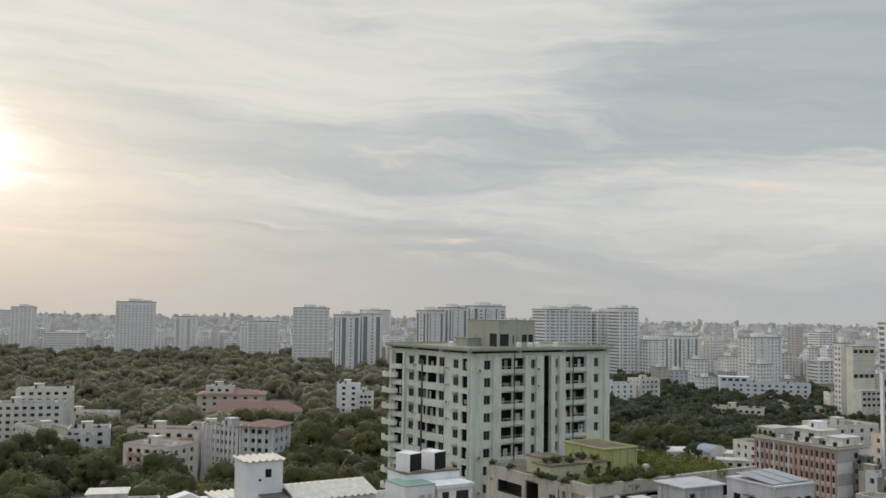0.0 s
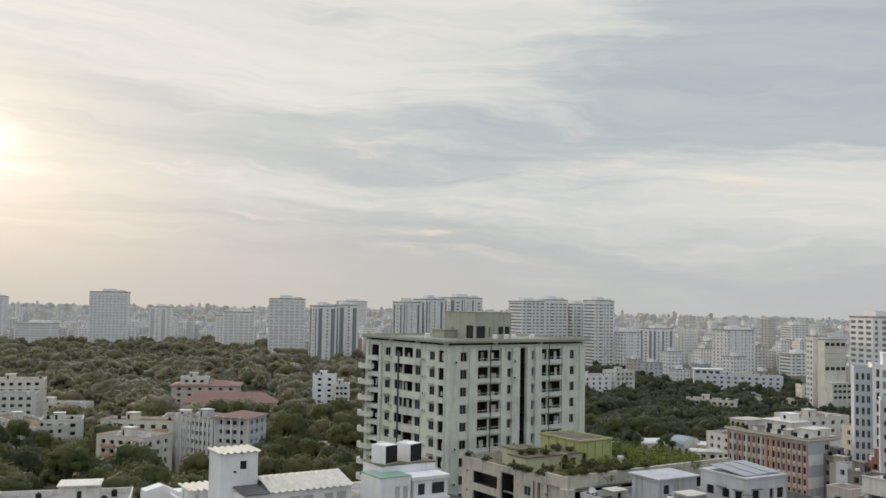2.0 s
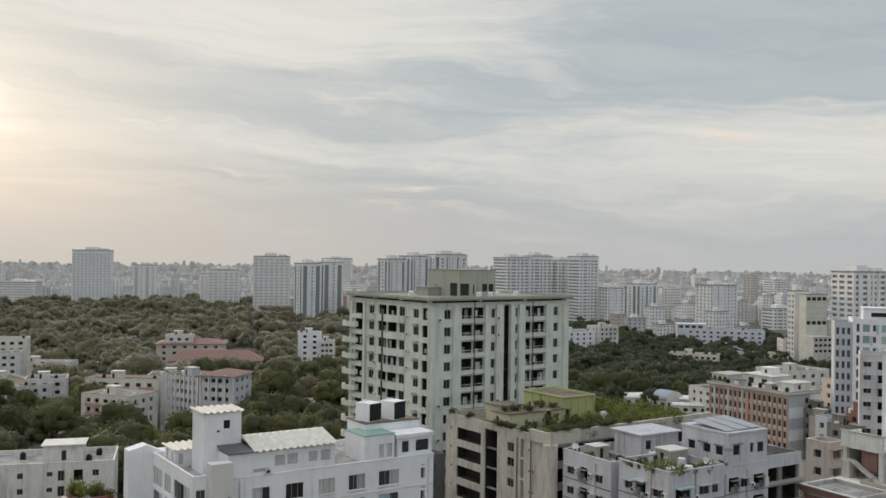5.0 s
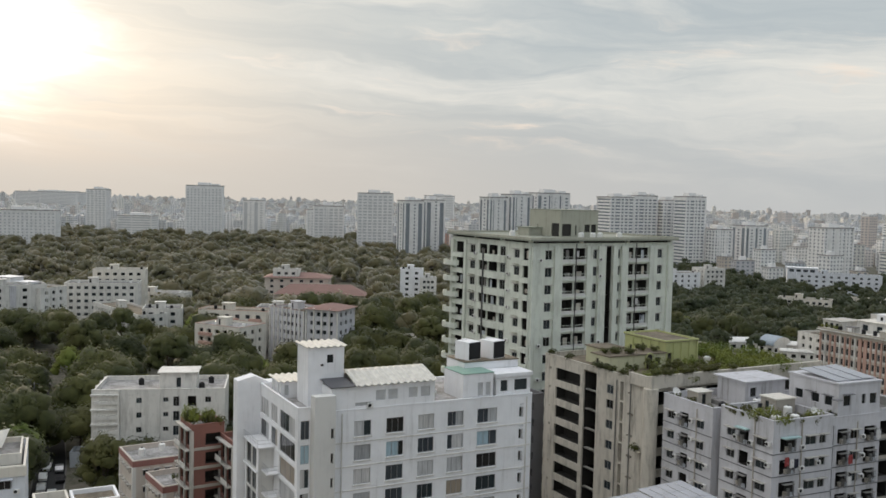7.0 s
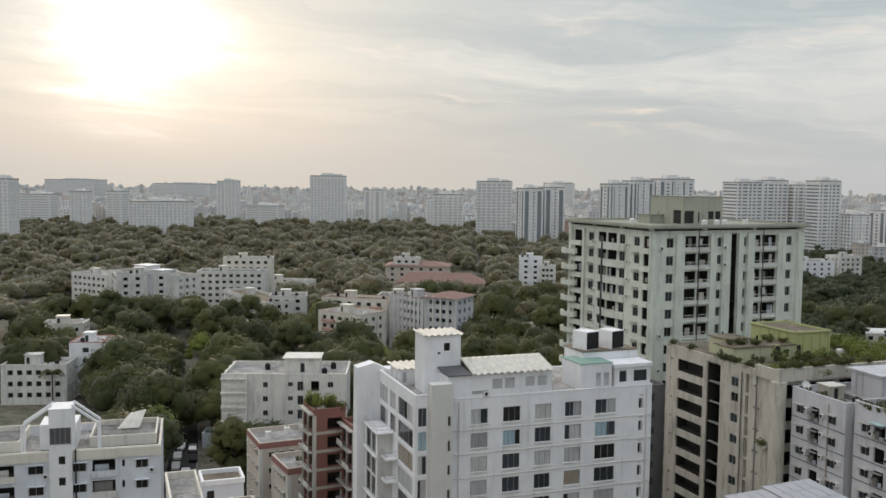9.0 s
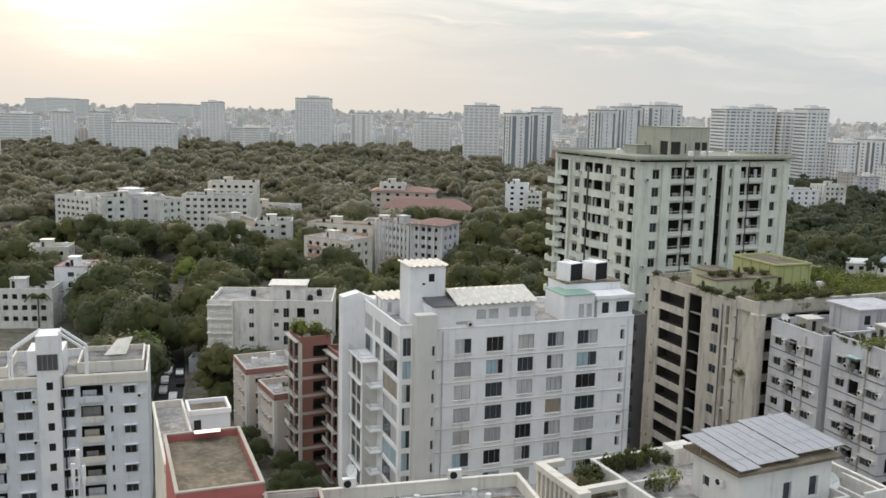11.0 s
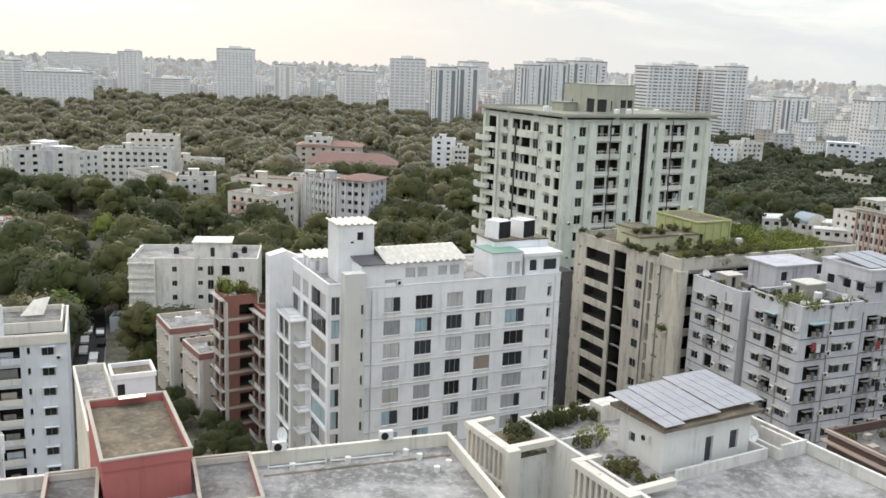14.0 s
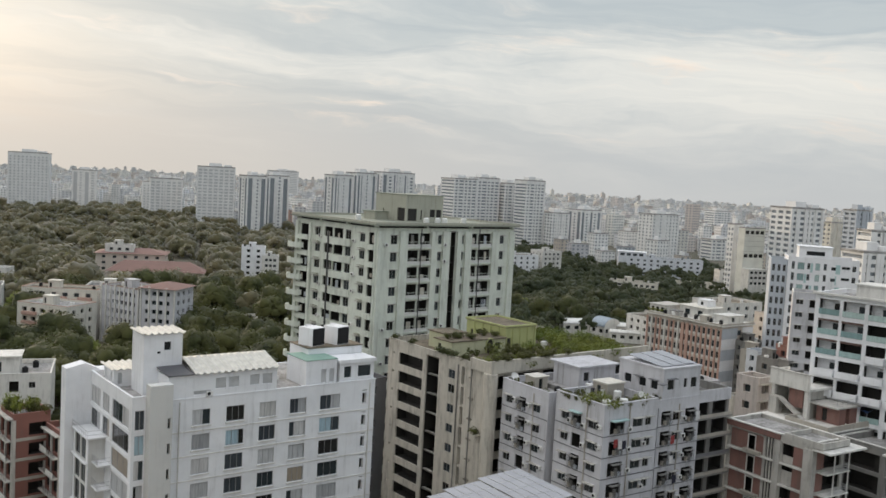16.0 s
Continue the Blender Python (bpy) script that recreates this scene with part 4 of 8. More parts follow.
    hollow(ob, "tank_room", 5.0, 18.2, 4.6, 4.4, z, 36.3, "lime_pale", lid="roof_brown", over=0.2, lid_t=0.2)
    return ob


BEIGE = beige_block()


# ---- the pale grey apartment block ----
def grey_block():
    X, Y, yaw, H, S = 34.68, 116.3, 29.0, 32.5, 3.08
    ob = root("grey_apartment_block", "pale grey apartment block crowded with air conditioners and barred balconies", "apartment building", X, Y, yaw)
    ob.matrix_basis = pose(X, Y, 3.13, 0, 0, yaw) @ Matrix.Diagonal((0.95, 0.95, 0.95, 1))
    B = -3.29  # the foot of its walls before scaling
    foot(X, Y, yaw, -3, 31, -1, 24)
    left = [(1.3, 2.9, 0.22, 0.62, "w"), (3.6, 5.5, 0.06, 0.72, "v"), (6.9, 8.8, 0.22, 0.62, "w")]
    front = [(1.3, 4.2, 0.06, 0.72, "v"), (5.9, 7.9, 0.25, 0.68, "w"), (8.5, 9.7, 0.25, 0.68, "w")]
    block(ob, 0, 0, 11.0, 10.0, B, H, "grey", {"left": left, "front": front}, top=31.0, parapet=1.0, roof="roof_dark", storey=S, bands=("grey_band", ("left", "front"), 0.07, 0.06))
    wing = [(1.0, 2.6, 0.22, 0.64, "w"), (4.0, 5.8, 0.06, 0.74, "v"), (7.4, 9.2, 0.22, 0.64, "w")]
    block(ob, -0.6, 11.0, 11.6, 11.0, B, H - 0.7, "grey", {"left": wing}, top=30.6, parapet=1.0, storey=S, bands=("grey_band", ("left",), 0.07, 0.06))
    # dark infill gives the recess between the wings its shade by colour
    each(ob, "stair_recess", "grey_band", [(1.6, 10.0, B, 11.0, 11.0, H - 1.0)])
    east = [(0.0, 1.0, 0.03, 0.92, "x"), (1.7, 3.9, 0.06, 0.74, "v"), (4.3, 6.0, 0.22, 0.66, "w"), (7.0, 9.4, 0.06, 0.74, "v")]
    block(ob, 11.004, 0.7, 10.2, 16.0, B, H - 0.6, "grey", {"front": east, "right": grid(16, 4, 1.4)}, top=30.9, parapet=1.0, storey=S, bands=("grey_band", ("front",), 0.07, 0.06))
    rear = [(0.4, 3.6, 0.08, 0.86, "v"), (4.6, 8.0, 0.08, 0.86, "v")]
    # rear wing walls coloured dark for the shade between the blocks
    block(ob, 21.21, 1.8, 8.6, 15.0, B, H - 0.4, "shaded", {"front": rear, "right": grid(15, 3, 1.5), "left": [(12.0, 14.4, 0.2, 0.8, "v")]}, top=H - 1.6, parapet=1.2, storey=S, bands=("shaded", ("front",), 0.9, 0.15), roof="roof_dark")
    each(ob, "parapet_panel", "grey", [(21.25, 1.55, H - 2.2, 29.9, 1.64, H - 0.3)])
    for k in range(1, 9):
        z = H - 1.8 - k * S
        each(ob, "balcony_apron", "sill" if k % 3 else "grey_band", [(21.4, 0.92, z + 0.155, 29.6, 1.02, z + 0.85)])
    win = lambda cols: [c for c in cols if c[4] == "w"]
    sunshades(ob, 0, 0, 11.0, 10.0, "left", win(left), 31.0, S, 10, 0.6)
    sunshades(ob, 0, 0, 11.0, 10.0, "front", win(front), 31.0, S, 10, 0.6)
    sunshades(ob, -0.6, 11.0, 11.6, 11.0, "left", win(wing), 30.6, S, 10, 0.6)
    sunshades(ob, 11.004, 0.7, 10.2, 16.0, "front", win(east), 30.9, S, 10, 0.6)
    each(ob, "canvas_awning", "teal_panel", [(1.2, -0.9, 30.1, 4.3, -0.09, 30.25), (-0.9, 4.2, 30.3, -0.09, 6.4, 30.45)], "green sheet awning")
    for x0, y0, L in ((11.2, 0.0, 1.3),):
        each(ob, "roof_sunhood", "grey_band", [(x0, -0.3, 34.4, x0 + L, 0.69, 34.5)])
    hollow(ob, "roof_store", 1.4, 16.6, 2.6, 2.4, H - 1.7, H + 0.3, "sill", front=[(0.8, 1.6, H - 1.6, H + 0.0)], lid="sheet", over=0.2, lid_t=0.08)
    each(ob, "roof_kerb", "shaded", [(4.6, 13.2, H - 1.7, 4.9, 21.0, H - 1.0), (5.0, 13.2, H - 1.7, 8.0, 13.5, H - 1.1)])
    hollow(ob, "roof_house", 8.2, 14.0, 8.0, 6.0, H - 1.7, 34.4, "grey", front=[(1.0, 2.2, 32.1, 33.5)], lid="grey", over=0.5)
    hollow(ob, "roof_house", 12.6, 0.73, 8.3, 9.0, H - 1.5, 36.4, "grey", front=[(1.0, 2.4, 33.3, 34.8), (4.6, 5.4, 33.4, 34.8), (6.2, 7.6, 33.3, 34.8)], left=[(1.2, 2.6, 33.2, 34.5), (4.2, 5.6, 33.2, 34.5), (6.6, 7.9, 33.2, 34.5)], lid="grey", over=0.15, lid_t=0.25)
    each(ob, "roof_hood", "grey_band", [(12.0, 1.6, 34.6, 12.59, 3.2, 34.7), (12.0, 4.6, 34.6, 12.59, 6.2, 34.7), (13.4, 0.1, 34.95, 15.2, 0.72, 35.05)])
    for i in range(3):
        q = MB()
        q.box(0, 0, 0, 2.4, 7.0, 0.08)
        q.part("roof_panel", [M["solar"]], ob, "tilted pale roof panel", at=pose(12.9 + i * 2.6, 1.4, 36.72 + 0.05 * i, 5))
    hollow(ob, "roof_shed", 6.6, 6.2, 3.6, 3.0, H - 1.0, 33.5, "sill", left=[(0.8, 1.6, 31.8, 33.1)], lid="cream", over=0.15)
    return ob


GREY = grey_block()
each(GREY, "drain_pipe", "sill", [(-0.2, 3.2, -3.2, -0.08, 3.33, 32.0), (5.0, -0.2, -3.2, 5.13, -0.08, 32.0), (16.4, 0.5, -3.2, 16.53, 0.62, 31.0), (-0.8, 14.2, -3.2, -0.68, 14.33, 31.0)])
each(BEIGE, "drain_pipe", "shaded", [(-0.2, 7.75, 0, -0.06, 7.9, 33.5), (-0.2, 4.4, 0, -0.06, 4.55, 33.5), (4.4, -0.2, 0, 4.55, -0.06, 33.4)])
each(WHITE, "drain_pipe", "old_white", [(0.1, -0.2, 0, 0.22, -0.06, 33.0), (28.4, -0.2, 0, 28.52, -0.06, 33.0)])


# ---- more apartment blocks ----
def plain_block(name, label, x, y, yaw, W, D, H, wall, front=(), left=(), right=(), parapet=0.9, roof="roof", storey=3.05, bands=None, cap=None, top=None, back="dark"):
    ob = root(name, label, "apartment building", x, y, yaw)
    foot(x, y, yaw, 0, W, 0, D)
    block(ob, 0, 0, W, D, 0, H, wall, {"front": list(front), "left": list(left), "right": list(right)}, parapet=parapet, roof=roof, storey=storey, bands=bands, cap=cap, top=top, back=back)
    return ob


W3 = plain_block("white_apartment_house", "stained white apartment house with small dark windows and corner balconies", -82.5, 177.5, 14.0, 26.0, 14.0, 20.25, "old_white",
                 front=[(0.8, 4.2, 0.34, 0.55, "v"), (8.3, 9.4, 0.35, 0.72, "w"), (13.6, 14.7, 0.42, 0.72, "w"), (15.6, 16.9, 0.12, 0.78, "w"), (18.5, 20.2, 0.1, 0.8, "v"), (22, 23.2, 0.35, 0.75, "w")],
                 left=grid(14, 3, 2.4, 0.3, 0.8, "v"), bands=("old_white", ("left",), 0.5))
for k in range(6):
    z = 19.35 - k * 3.05
    each(W3, "corner_ledge", "old_white", [(-0.6, -0.6, z - 0.3, 5.0, -0.004, z), (0.0, -0.45, z - 2.1, 5.0, -0.004, z - 1.4)])
each(W3, "corner_pier", "old_white", [(-0.55, y, 0, -0.004, y + 0.5, 20.2) for y in (0.4, 4.4, 9.0, 13.4)] + [(4.6, -0.5, 0, 5.0, -0.004, 20.2), (12.2, -0.25, 0, 13.0, -0.004, 20.2)])
hollow(W3, "stair_house", 12.5, 3.0, 7.5, 6.0, 19.3, 23.0, "old_white", front=[(3.4, 4.3, 20.0, 22.0)], lid="old_white", over=0.4)


def gable_block():
    """The white block with the cream roof band, whose roof carries gabled frames."""
    ob = plain_block("cream_banded_block", "white apartment block with cream roof band and barred windows", -101.0, 101.5, 27.0, 40.0, 15.0, 22.8, "pale_blue",
                     front=[(2.0, 4.0, 0.31, 0.74, "w"), (6.0, 8.5, 0.15, 0.80, "v"), (10.5, 12.5, 0.31, 0.74, "w"), (17.4, 20.4, 0.14, 0.80, "v"), (22.2, 24.2, 0.31, 0.74, "w"), (25.2, 26.4, 0.31, 0.74, "w"),
                            (28.0, 29.9, 0.31, 0.74, "w"), (30.7, 33.8, 0.10, 0.82, "v"), (34.7, 35.1, 0.4, 0.75, "o"), (36.6, 38.3, 0.31, 0.76, "w")],
                     right=grid(15, 3, 1.4), parapet=1.2, cap="cream", top=21.7, bands=None)
    each(ob, "roof_band", "cream", [(-0.2, -0.25, 21.4, 40.2, -0.004, 22.74)], "cream cornice band")
    # stair bay standing proud, with slit windows, a glazed head and sloping roof beams
    bay = MB()
    facade(bay, (25.1, -0.7, 0), (1, 0, 0), (0, -1, 0), 3.0, 0, 29.0, [(1.2, 2.1, 21.0 - 3.05 * k, 22.2 - 3.05 * k, 0.2, 1) for k in range(6)])
    facade(bay, (25.1, 3.6, 0), (0, -1, 0), (-1, 0, 0), 4.3, 0, 29.0, [])
    facade(bay, (28.1, -0.7, 0), (0, 1, 0), (1, 0, 0), 4.3, 0, 29.0, [])
    bay.quad((25.1, -0.7, 29.0), (28.1, -0.7, 29.0), (28.1, 3.6, 29.0), (25.1, 3.6, 29.0))
    bay.quad((28.1, 3.6, 22), (25.1, 3.6, 22), (25.1, 3.6, 29.0), (28.1, 3.6, 29.0))
    bay.part("stair_bay", [M["white"], M["glass"]], ob)
    each(ob, "stair_glazing", "sheet_dark", [(25.2, -0.78, 24.0, 28.0, -0.71, 26.3)], "dark glazed stair window")
    each(ob, "glazing_bar", "metal", [(25.2 + 0.68 * i, -0.82, 23.9, 25.26 + 0.68 * i, -0.785, 26.4) for i in range(5)])
    for x in (25.3, 27.9):
        for y in (1.0, 3.4):
            f = MB()
            e = -4.0 if x < 26 else 3.6
            f.bar((x, y, 29.1), (x + e, y, 26.3), 0.22, sides=4)
            f.bar((x + e, y, 26.3), (x + e, y, 21.9), 0.2, sides=4)
            f.part("gable_frame", [M["white"]], ob)
    ring(ob, "upper_parapet", 30.0, 4.0, 39.4, 13.5, 0.25, 21.9, 23.5, "cream")
    each(ob, "upper_roof", "roof_dark", [(30.26, 4.26, 21.9, 39.14, 13.24, 22.7)])
    ring(ob, "upper_parapet", 2.0, 4.0, 20.5, 13.5, 0.25, 21.9, 23.4, "cream")
    each(ob, "upper_roof", "roof_dark", [(2.26, 4.26, 21.9, 20.24, 13.24, 22.6)])
    hollow(ob, "stair_house", 23.2, 4.2, 5.0, 5.0, 21.9, 25.6, "white")
    rng = random.Random(14)
    for k in range(1, 8):
        z = 21.7 - 3.05 * k
        for x0, x1 in ((6.0, 8.5), (17.4, 20.4), (30.7, 33.8)):
            each(ob, "balcony_front", rng.choice(["pale_blue", "old_white", "cream"]), [(x0 - 0.1, -0.35, z + 0.15, x1 + 0.1, -0.22, z + 0.95)])
            each(ob, "balcony_floor", "pale_blue", [(x0 - 0.1, -0.35, z + 0.0, x1 + 0.1, -0.003, z + 0.145)])
            each(ob, "balcony_screen", rng.choice(["shaded", "sill", "bluegrey", "old_white"]), [(x0 + rng.uniform(0.1, 1.0), 0.4, z + 0.6, x1 - rng.uniform(0.3, 1.0), 0.5, z + rng.uniform(1.4, 2.2))])
            r = MB()
            r.bar((x0, -0.3, z + 1.25), (x1, -0.3, z + 1.25), 0.03)
            for q in range(6):
                r.bar((x0 + (x1 - x0) * q / 5, -0.3, z + 0.95), (x0 + (x1 - x0) * q / 5, -0.3, z + 1.25), 0.02)
            r.part("balcony_rail", [M["rail"]], ob)
        each(ob, "window_hood", "pale_blue", [(x - 0.15, -0.5, z + 2.3, x1 + 0.15, -0.003, z + 2.4) for x, x1 in ((2.0, 4.0), (10.5, 12.5), (22.2, 24.2), (28.3, 29.9), (36.6, 38.3))])
    each(ob, "drain_pipe", "plastic_black", [(28.4, -0.35, 0, 28.6, -0.1, 23.0)])
    f = MB()
    f.quad((33.4, 9.6, 23.0), (36.6, 9.6, 23.0), (37.6, 12.0, 25.2), (35.2, 12.0, 24.8))
    f.quad((33.4, 9.66, 22.95), (35.2, 12.06, 24.75), (37.6, 12.06, 25.15), (36.6, 9.66, 22.95))
    f.part("tilted_sheet", [M["sheet"]], ob)
    return ob


LB = gable_block()
SALMON = plain_block("rose_apartment_house", "rose-washed apartment house with a red roof edge and small hooded windows", -63.4, 151.6, 36.0, 10.0, 10.2, 14.0, "salmon",
                     left=grid(10.2, 4, 0.9, 0.35, 0.72), front=grid(10, 4, 0.9, 0.35, 0.72), cap="salmon", storey=2.95)
SALMON2 = plain_block("rose_apartment_house", "lower rose-washed apartment house with a red roof edge", -54.9, 143.5, 39.0, 9.0, 9.2, 12.5, "salmon",
                      left=grid(9.2, 4, 0.8, 0.35, 0.72), front=grid(9, 3, 0.9, 0.35, 0.72), cap="salmon", storey=2.95)
for ob, L, W, H in ((SALMON, 10.2, 10.0, 14.0), (SALMON2, 9.2, 9.0, 12.5)):
    each(ob, "red_roof_edge", "red_edge", [(-0.1, -0.1, H - 1.1, -0.004, L + 0.1, H - 0.1), (-0.1, -0.1, H - 1.1, W, -0.004, H - 0.1)])
    sunshades(ob, 0, 0, W, L, "left", grid(L, 4, 0.9, 0.35, 0.72), H - 0.9, 2.95, 4, 0.6)
    sunshades(ob, 0, 0, W, L, "front", grid(W, 4 if W > 9.5 else 3, 0.9, 0.35, 0.72), H - 0.9, 2.95, 3, 0.6)
    each(ob, "corner_pier", "old_white", [(-0.12, -0.12, 0, 0.5, -0.005, H - 1.1), (-0.12, -0.005, 0, -0.005, 0.5, H - 1.1), (-0.12, L - 0.5, 0, -0.005, L, H - 1.1)])
BRICK = plain_block("brick_apartment_block", "red brick apartment block with white balconies and roof plants", -48.6, 138.8, 36.0, 5.4, 6.0, 24.2, "brick",
                    left=[(0.4, 2.8, 0.10, 0.90, "v"), (3.2, 5.7, 0.10, 0.90, "v")], front=[(2.3, 4.9, 0.16, 0.78, "v")])
BRICK2 = plain_block("brick_apartment_block", "narrow brick apartment wing with stacked balconies", -41.2, 136.8, 36.0, 4.0, 6.2, 22.4, "brick",
                     left=[(0.4, 2.9, 0.10, 0.90, "v"), (3.2, 5.8, 0.10, 0.90, "v")])
for ob, L, W, H in ((BRICK, 6.0, 5.4, 23.3), (BRICK2, 6.2, 4.0, 21.5)):
    each(ob, "concrete_column", "concrete", [(-0.25, y, 0, -0.004, y + 0.4, H) for y in (-0.2, L * 0.48, L - 0.2)] + [(-0.24, -0.25, 0, 0.35, -0.004, H)])
    each(ob, "roof_slab", "concrete", [(-0.8, -0.35, H + 0.12, -0.06, L + 0.1, H + 0.34)])
    for k in range(1, 8):
        z = H - k * 3.05
        each(ob, "balcony_floor", "concrete", [(-1.0, -0.2, z - 0.18, -0.26, L, z + 0.04)])
        each(ob, "front_beam", "sill", [(0.36, -0.12, z - 0.2, W, -0.004, z + 0.25)])
        if k % 3:
            each(ob, "balcony_front", "old_white", [(-1.0, 0.2 + (k % 2) * L * 0.45, z + 0.04, -0.9, L * (0.5 + 0.45 * (k % 2)), z + 0.8)])
        r = MB()
        for q in (0.5, 0.9):
            r.bar((-0.95, -0.1, z + q), (-0.95, L - 0.1, z + q), 0.03)
        for y in range(7):
            r.bar((-0.95, L * y / 6.2, z), (-0.95, L * y / 6.2, z + 0.9), 0.02)
        r.part("balcony_rail", [M["rail"]], ob)
OFFICE = plain_block("pink_office_block", "salmon and grey office block with rows of narrow windows", 114.2, 263.9, 30.0, 15.0, 30.0, 22.5, "salmon",
                     left=grid(30, 16, 0.95, 0.20, 0.80, margin=0.4), front=[(7.6, 9.4, 0.25, 0.75, "w")], cap="white", storey=3.3, top=22.0, parapet=0.5)
for i in range(17):
    wide = i in (7, 8)
    each(OFFICE, "pilaster", "pink" if i > 6 and i % 3 else "pink" if i < 8 else "old_white", [(-0.38, 0.1 + i * 29.2 / 16 - 0.3 * wide, 0, -0.004, 0.62 + i * 29.2 / 16 + 0.3 * wide, 21.7)])
each(OFFICE, "spandrel", "old_white", [(-0.14, 0.75 + i * 29.2 / 16, 22.0 - 3.3 * k + 0.1, -0.005, 1.85 + i * 29.2 / 16, 22.0 - 3.3 * k + 0.75) for i in range(16) for k in range(1, 6) if i not in (7,)])
for k in range(1, 7):
    z = 22.0 - 3.3 * k
    each(OFFICE, "end_panel", "bluegrey" if k % 2 else "white", [(-0.1, -0.2, z, 7.3, -0.004, z + 3.28)])
    each(OFFICE, "end_panel", "white" if k % 3 else "bluegrey", [(9.7, -0.2, z, 15.1, -0.004, z + 3.28)])
each(OFFICE, "roof_slab", "old_white", [(-0.9, -0.6, 22.6, 15.6, 30.6, 22.9)])
hollow(OFFICE, "roof_house", 6.0, 10.5, 8.0, 11.0, 22.9, 26.2, "old_white", left=[(2, 4, 23.5, 25.3), (7, 9, 23.5, 25.3)], lid="sheet", over=0.5)
hollow(OFFICE, "roof_house", 1.2, 23.5, 9.0, 6.5, 22.9, 25.6, "old_white", left=[(0.6, 1.8, 23.3, 24.9), (2.6, 3.8, 23.3, 24.9), (4.6, 5.8, 23.3, 24.9)], lid="concrete", over=0.4)
hollow(OFFICE, "lift_house", 9.0, 13.0, 4.0, 4.0, 26.4, 28.4, "white", left=[(1.2, 2.2, 26.8, 27.9)], lid="white", over=0.2)
hollow(OFFICE, "roof_store", 2.0, 8.0, 2.8, 2.2, 22.9, 24.6, "sill", front=[(0.8, 1.7, 23.0, 24.3)], lid="sheet", over=0.2)
hollow(OFFICE, "roof_store", 1.4, 18.6, 2.4, 3.0, 22.9, 24.4, "concrete", left=[(0.8, 1.7, 23.0, 24.1)], lid="roof_dark", over=0.2)
each(OFFICE, "roof_upstand", "sill", [(-0.7, -0.4, 22.9, -0.45, 30.4, 23.4), (-0.44, -0.4, 22.9, 15.4, -0.15, 23.4)])
hollow(OFFICE, "roof_house", 5.0, 2.0, 8.0, 5.0, 22.9, 25.2, "old_white", front=[(2, 3.4, 23.4, 24.8)], lid="old_white", over=0.3)


def brick_panel_block():
    X, Y, yaw, W, D, H, S = 65.4, 118.4, 27.0, 7.5, 14.5, 29.0, 3.2
    ob = root("brick_panel_block", "grey concrete frame block with red brick panels and open balconies", "apartment building", X, Y, yaw)
    foot(X, Y, yaw, 0, 28, -4, D)
    left = [(0.5, 6.4, 0.06, 0.92, "v"), (6.6, 8.5, 0.0, 0.99, "v"), (9.6, 13.1, 0.06, 0.92, "v")]
    block(ob, 0, 0, W, D, 0, H, "concrete", {"left": left, "front": [(0.8, 6.9, 0.06, 0.92, "v")]}, top=28.0, parapet=0.6, storey=S, cap="old_white")
    each(ob, "frame_column", "concrete", [(-0.35, 5.0, 0, -0.004, 5.9, 28.0), (-0.35, -0.3, 0, -0.004, 1.2, 28.0), (-0.004, -0.3, 0, 0.7, -0.004, 28.0), (-0.2, 14.1, 0, -0.004, 14.5, 28.0)])
    for k in range(1, 9):
        z = 28.0 - k * S
        each(ob, "brick_panel", "panel_brick", [(0.05, 11.0, z + 0.25, 0.27, 13.9, z + 2.9), (0.05, 8.15, z + 0.25, 0.27, 9.4, z + 2.9), (0.05, 1.45, z + 0.25, 0.27, 3.0, z + 2.9), (0.9, 0.05, z + 0.25, 2.9, 0.27, z + 2.9)], "red brick panel")
        each(ob, "window_frame", "old_white", [(0.06, 9.45, z + 0.3, 0.2, 9.6, z + 2.8), (0.06, 10.8, z + 0.3, 0.2, 10.95, z + 2.8), (0.06, 9.6, z + 2.6, 0.2, 10.8, z + 2.8)])
        each(ob, "pale_screen", "concrete", [(0.3, 3.05, z + 0.2, 0.42, 4.9, z + (1.2 if k % 2 else 2.2))])
        each(ob, "mullion", "concrete", [(-0.12, 6.1 + 0.5 * i, z, 0.1, 6.3 + 0.5 * i, z + 3.15) for i in range(4)])
        each(ob, "floor_ledge", "old_white", [(-0.42, 6.0, z - 0.12, -0.004, 14.3, z + 0.14), (-0.3, 1.2, z - 0.12, -0.004, 5.0, z + 0.14)])
        if k % 2:
            each(ob, "planter_ledge", "sill", [(-0.7, 8.2, z + 0.145, -0.1, 11.2, z + 0.6)])
        each(ob, "balcony_slab", "old_white", [(1.2, -1.7, z - 0.14, 6.7, -0.31, z + 0.05)])
        each(ob, "balcony_post", "old_white", [(3.0, -1.6, z + 0.05, 3.15, -1.45, z + 3.05), (6.4, -1.6, z + 0.05, 6.55, -1.45, z + 3.05)])
        r = MB()
        for h in (0.35, 0.7, 1.05):
            r.bar((3.1, -1.6, z + h), (6.5, -1.6, z + h), 0.03)
            r.bar((6.5, -1.6, z + h), (6.5, -0.3, z + h), 0.03)
        r.part("balcony_rail", [M["metal"]], ob)
    each(ob, "roof_edge", "panel_brick", [(-0.36, 5.2, 28.1, -0.065, D + 0.1, 28.95)], "dark red brick roof edge")
    each(ob, "roof_edge_coping", "old_white", [(-0.5, 5.0, 28.96, -0.07, D + 0.2, 29.12)])
    each(ob, "roof_canopy", "old_white", [(-0.2, -3.0, 28.05, 8.2, -0.07, 28.3)], "thin white projecting canopy slab")
    ring(ob, "roof_planter", -0.1, -1.6, 6.2, 4.6, 0.3, 28.45, 29.35, "concrete")
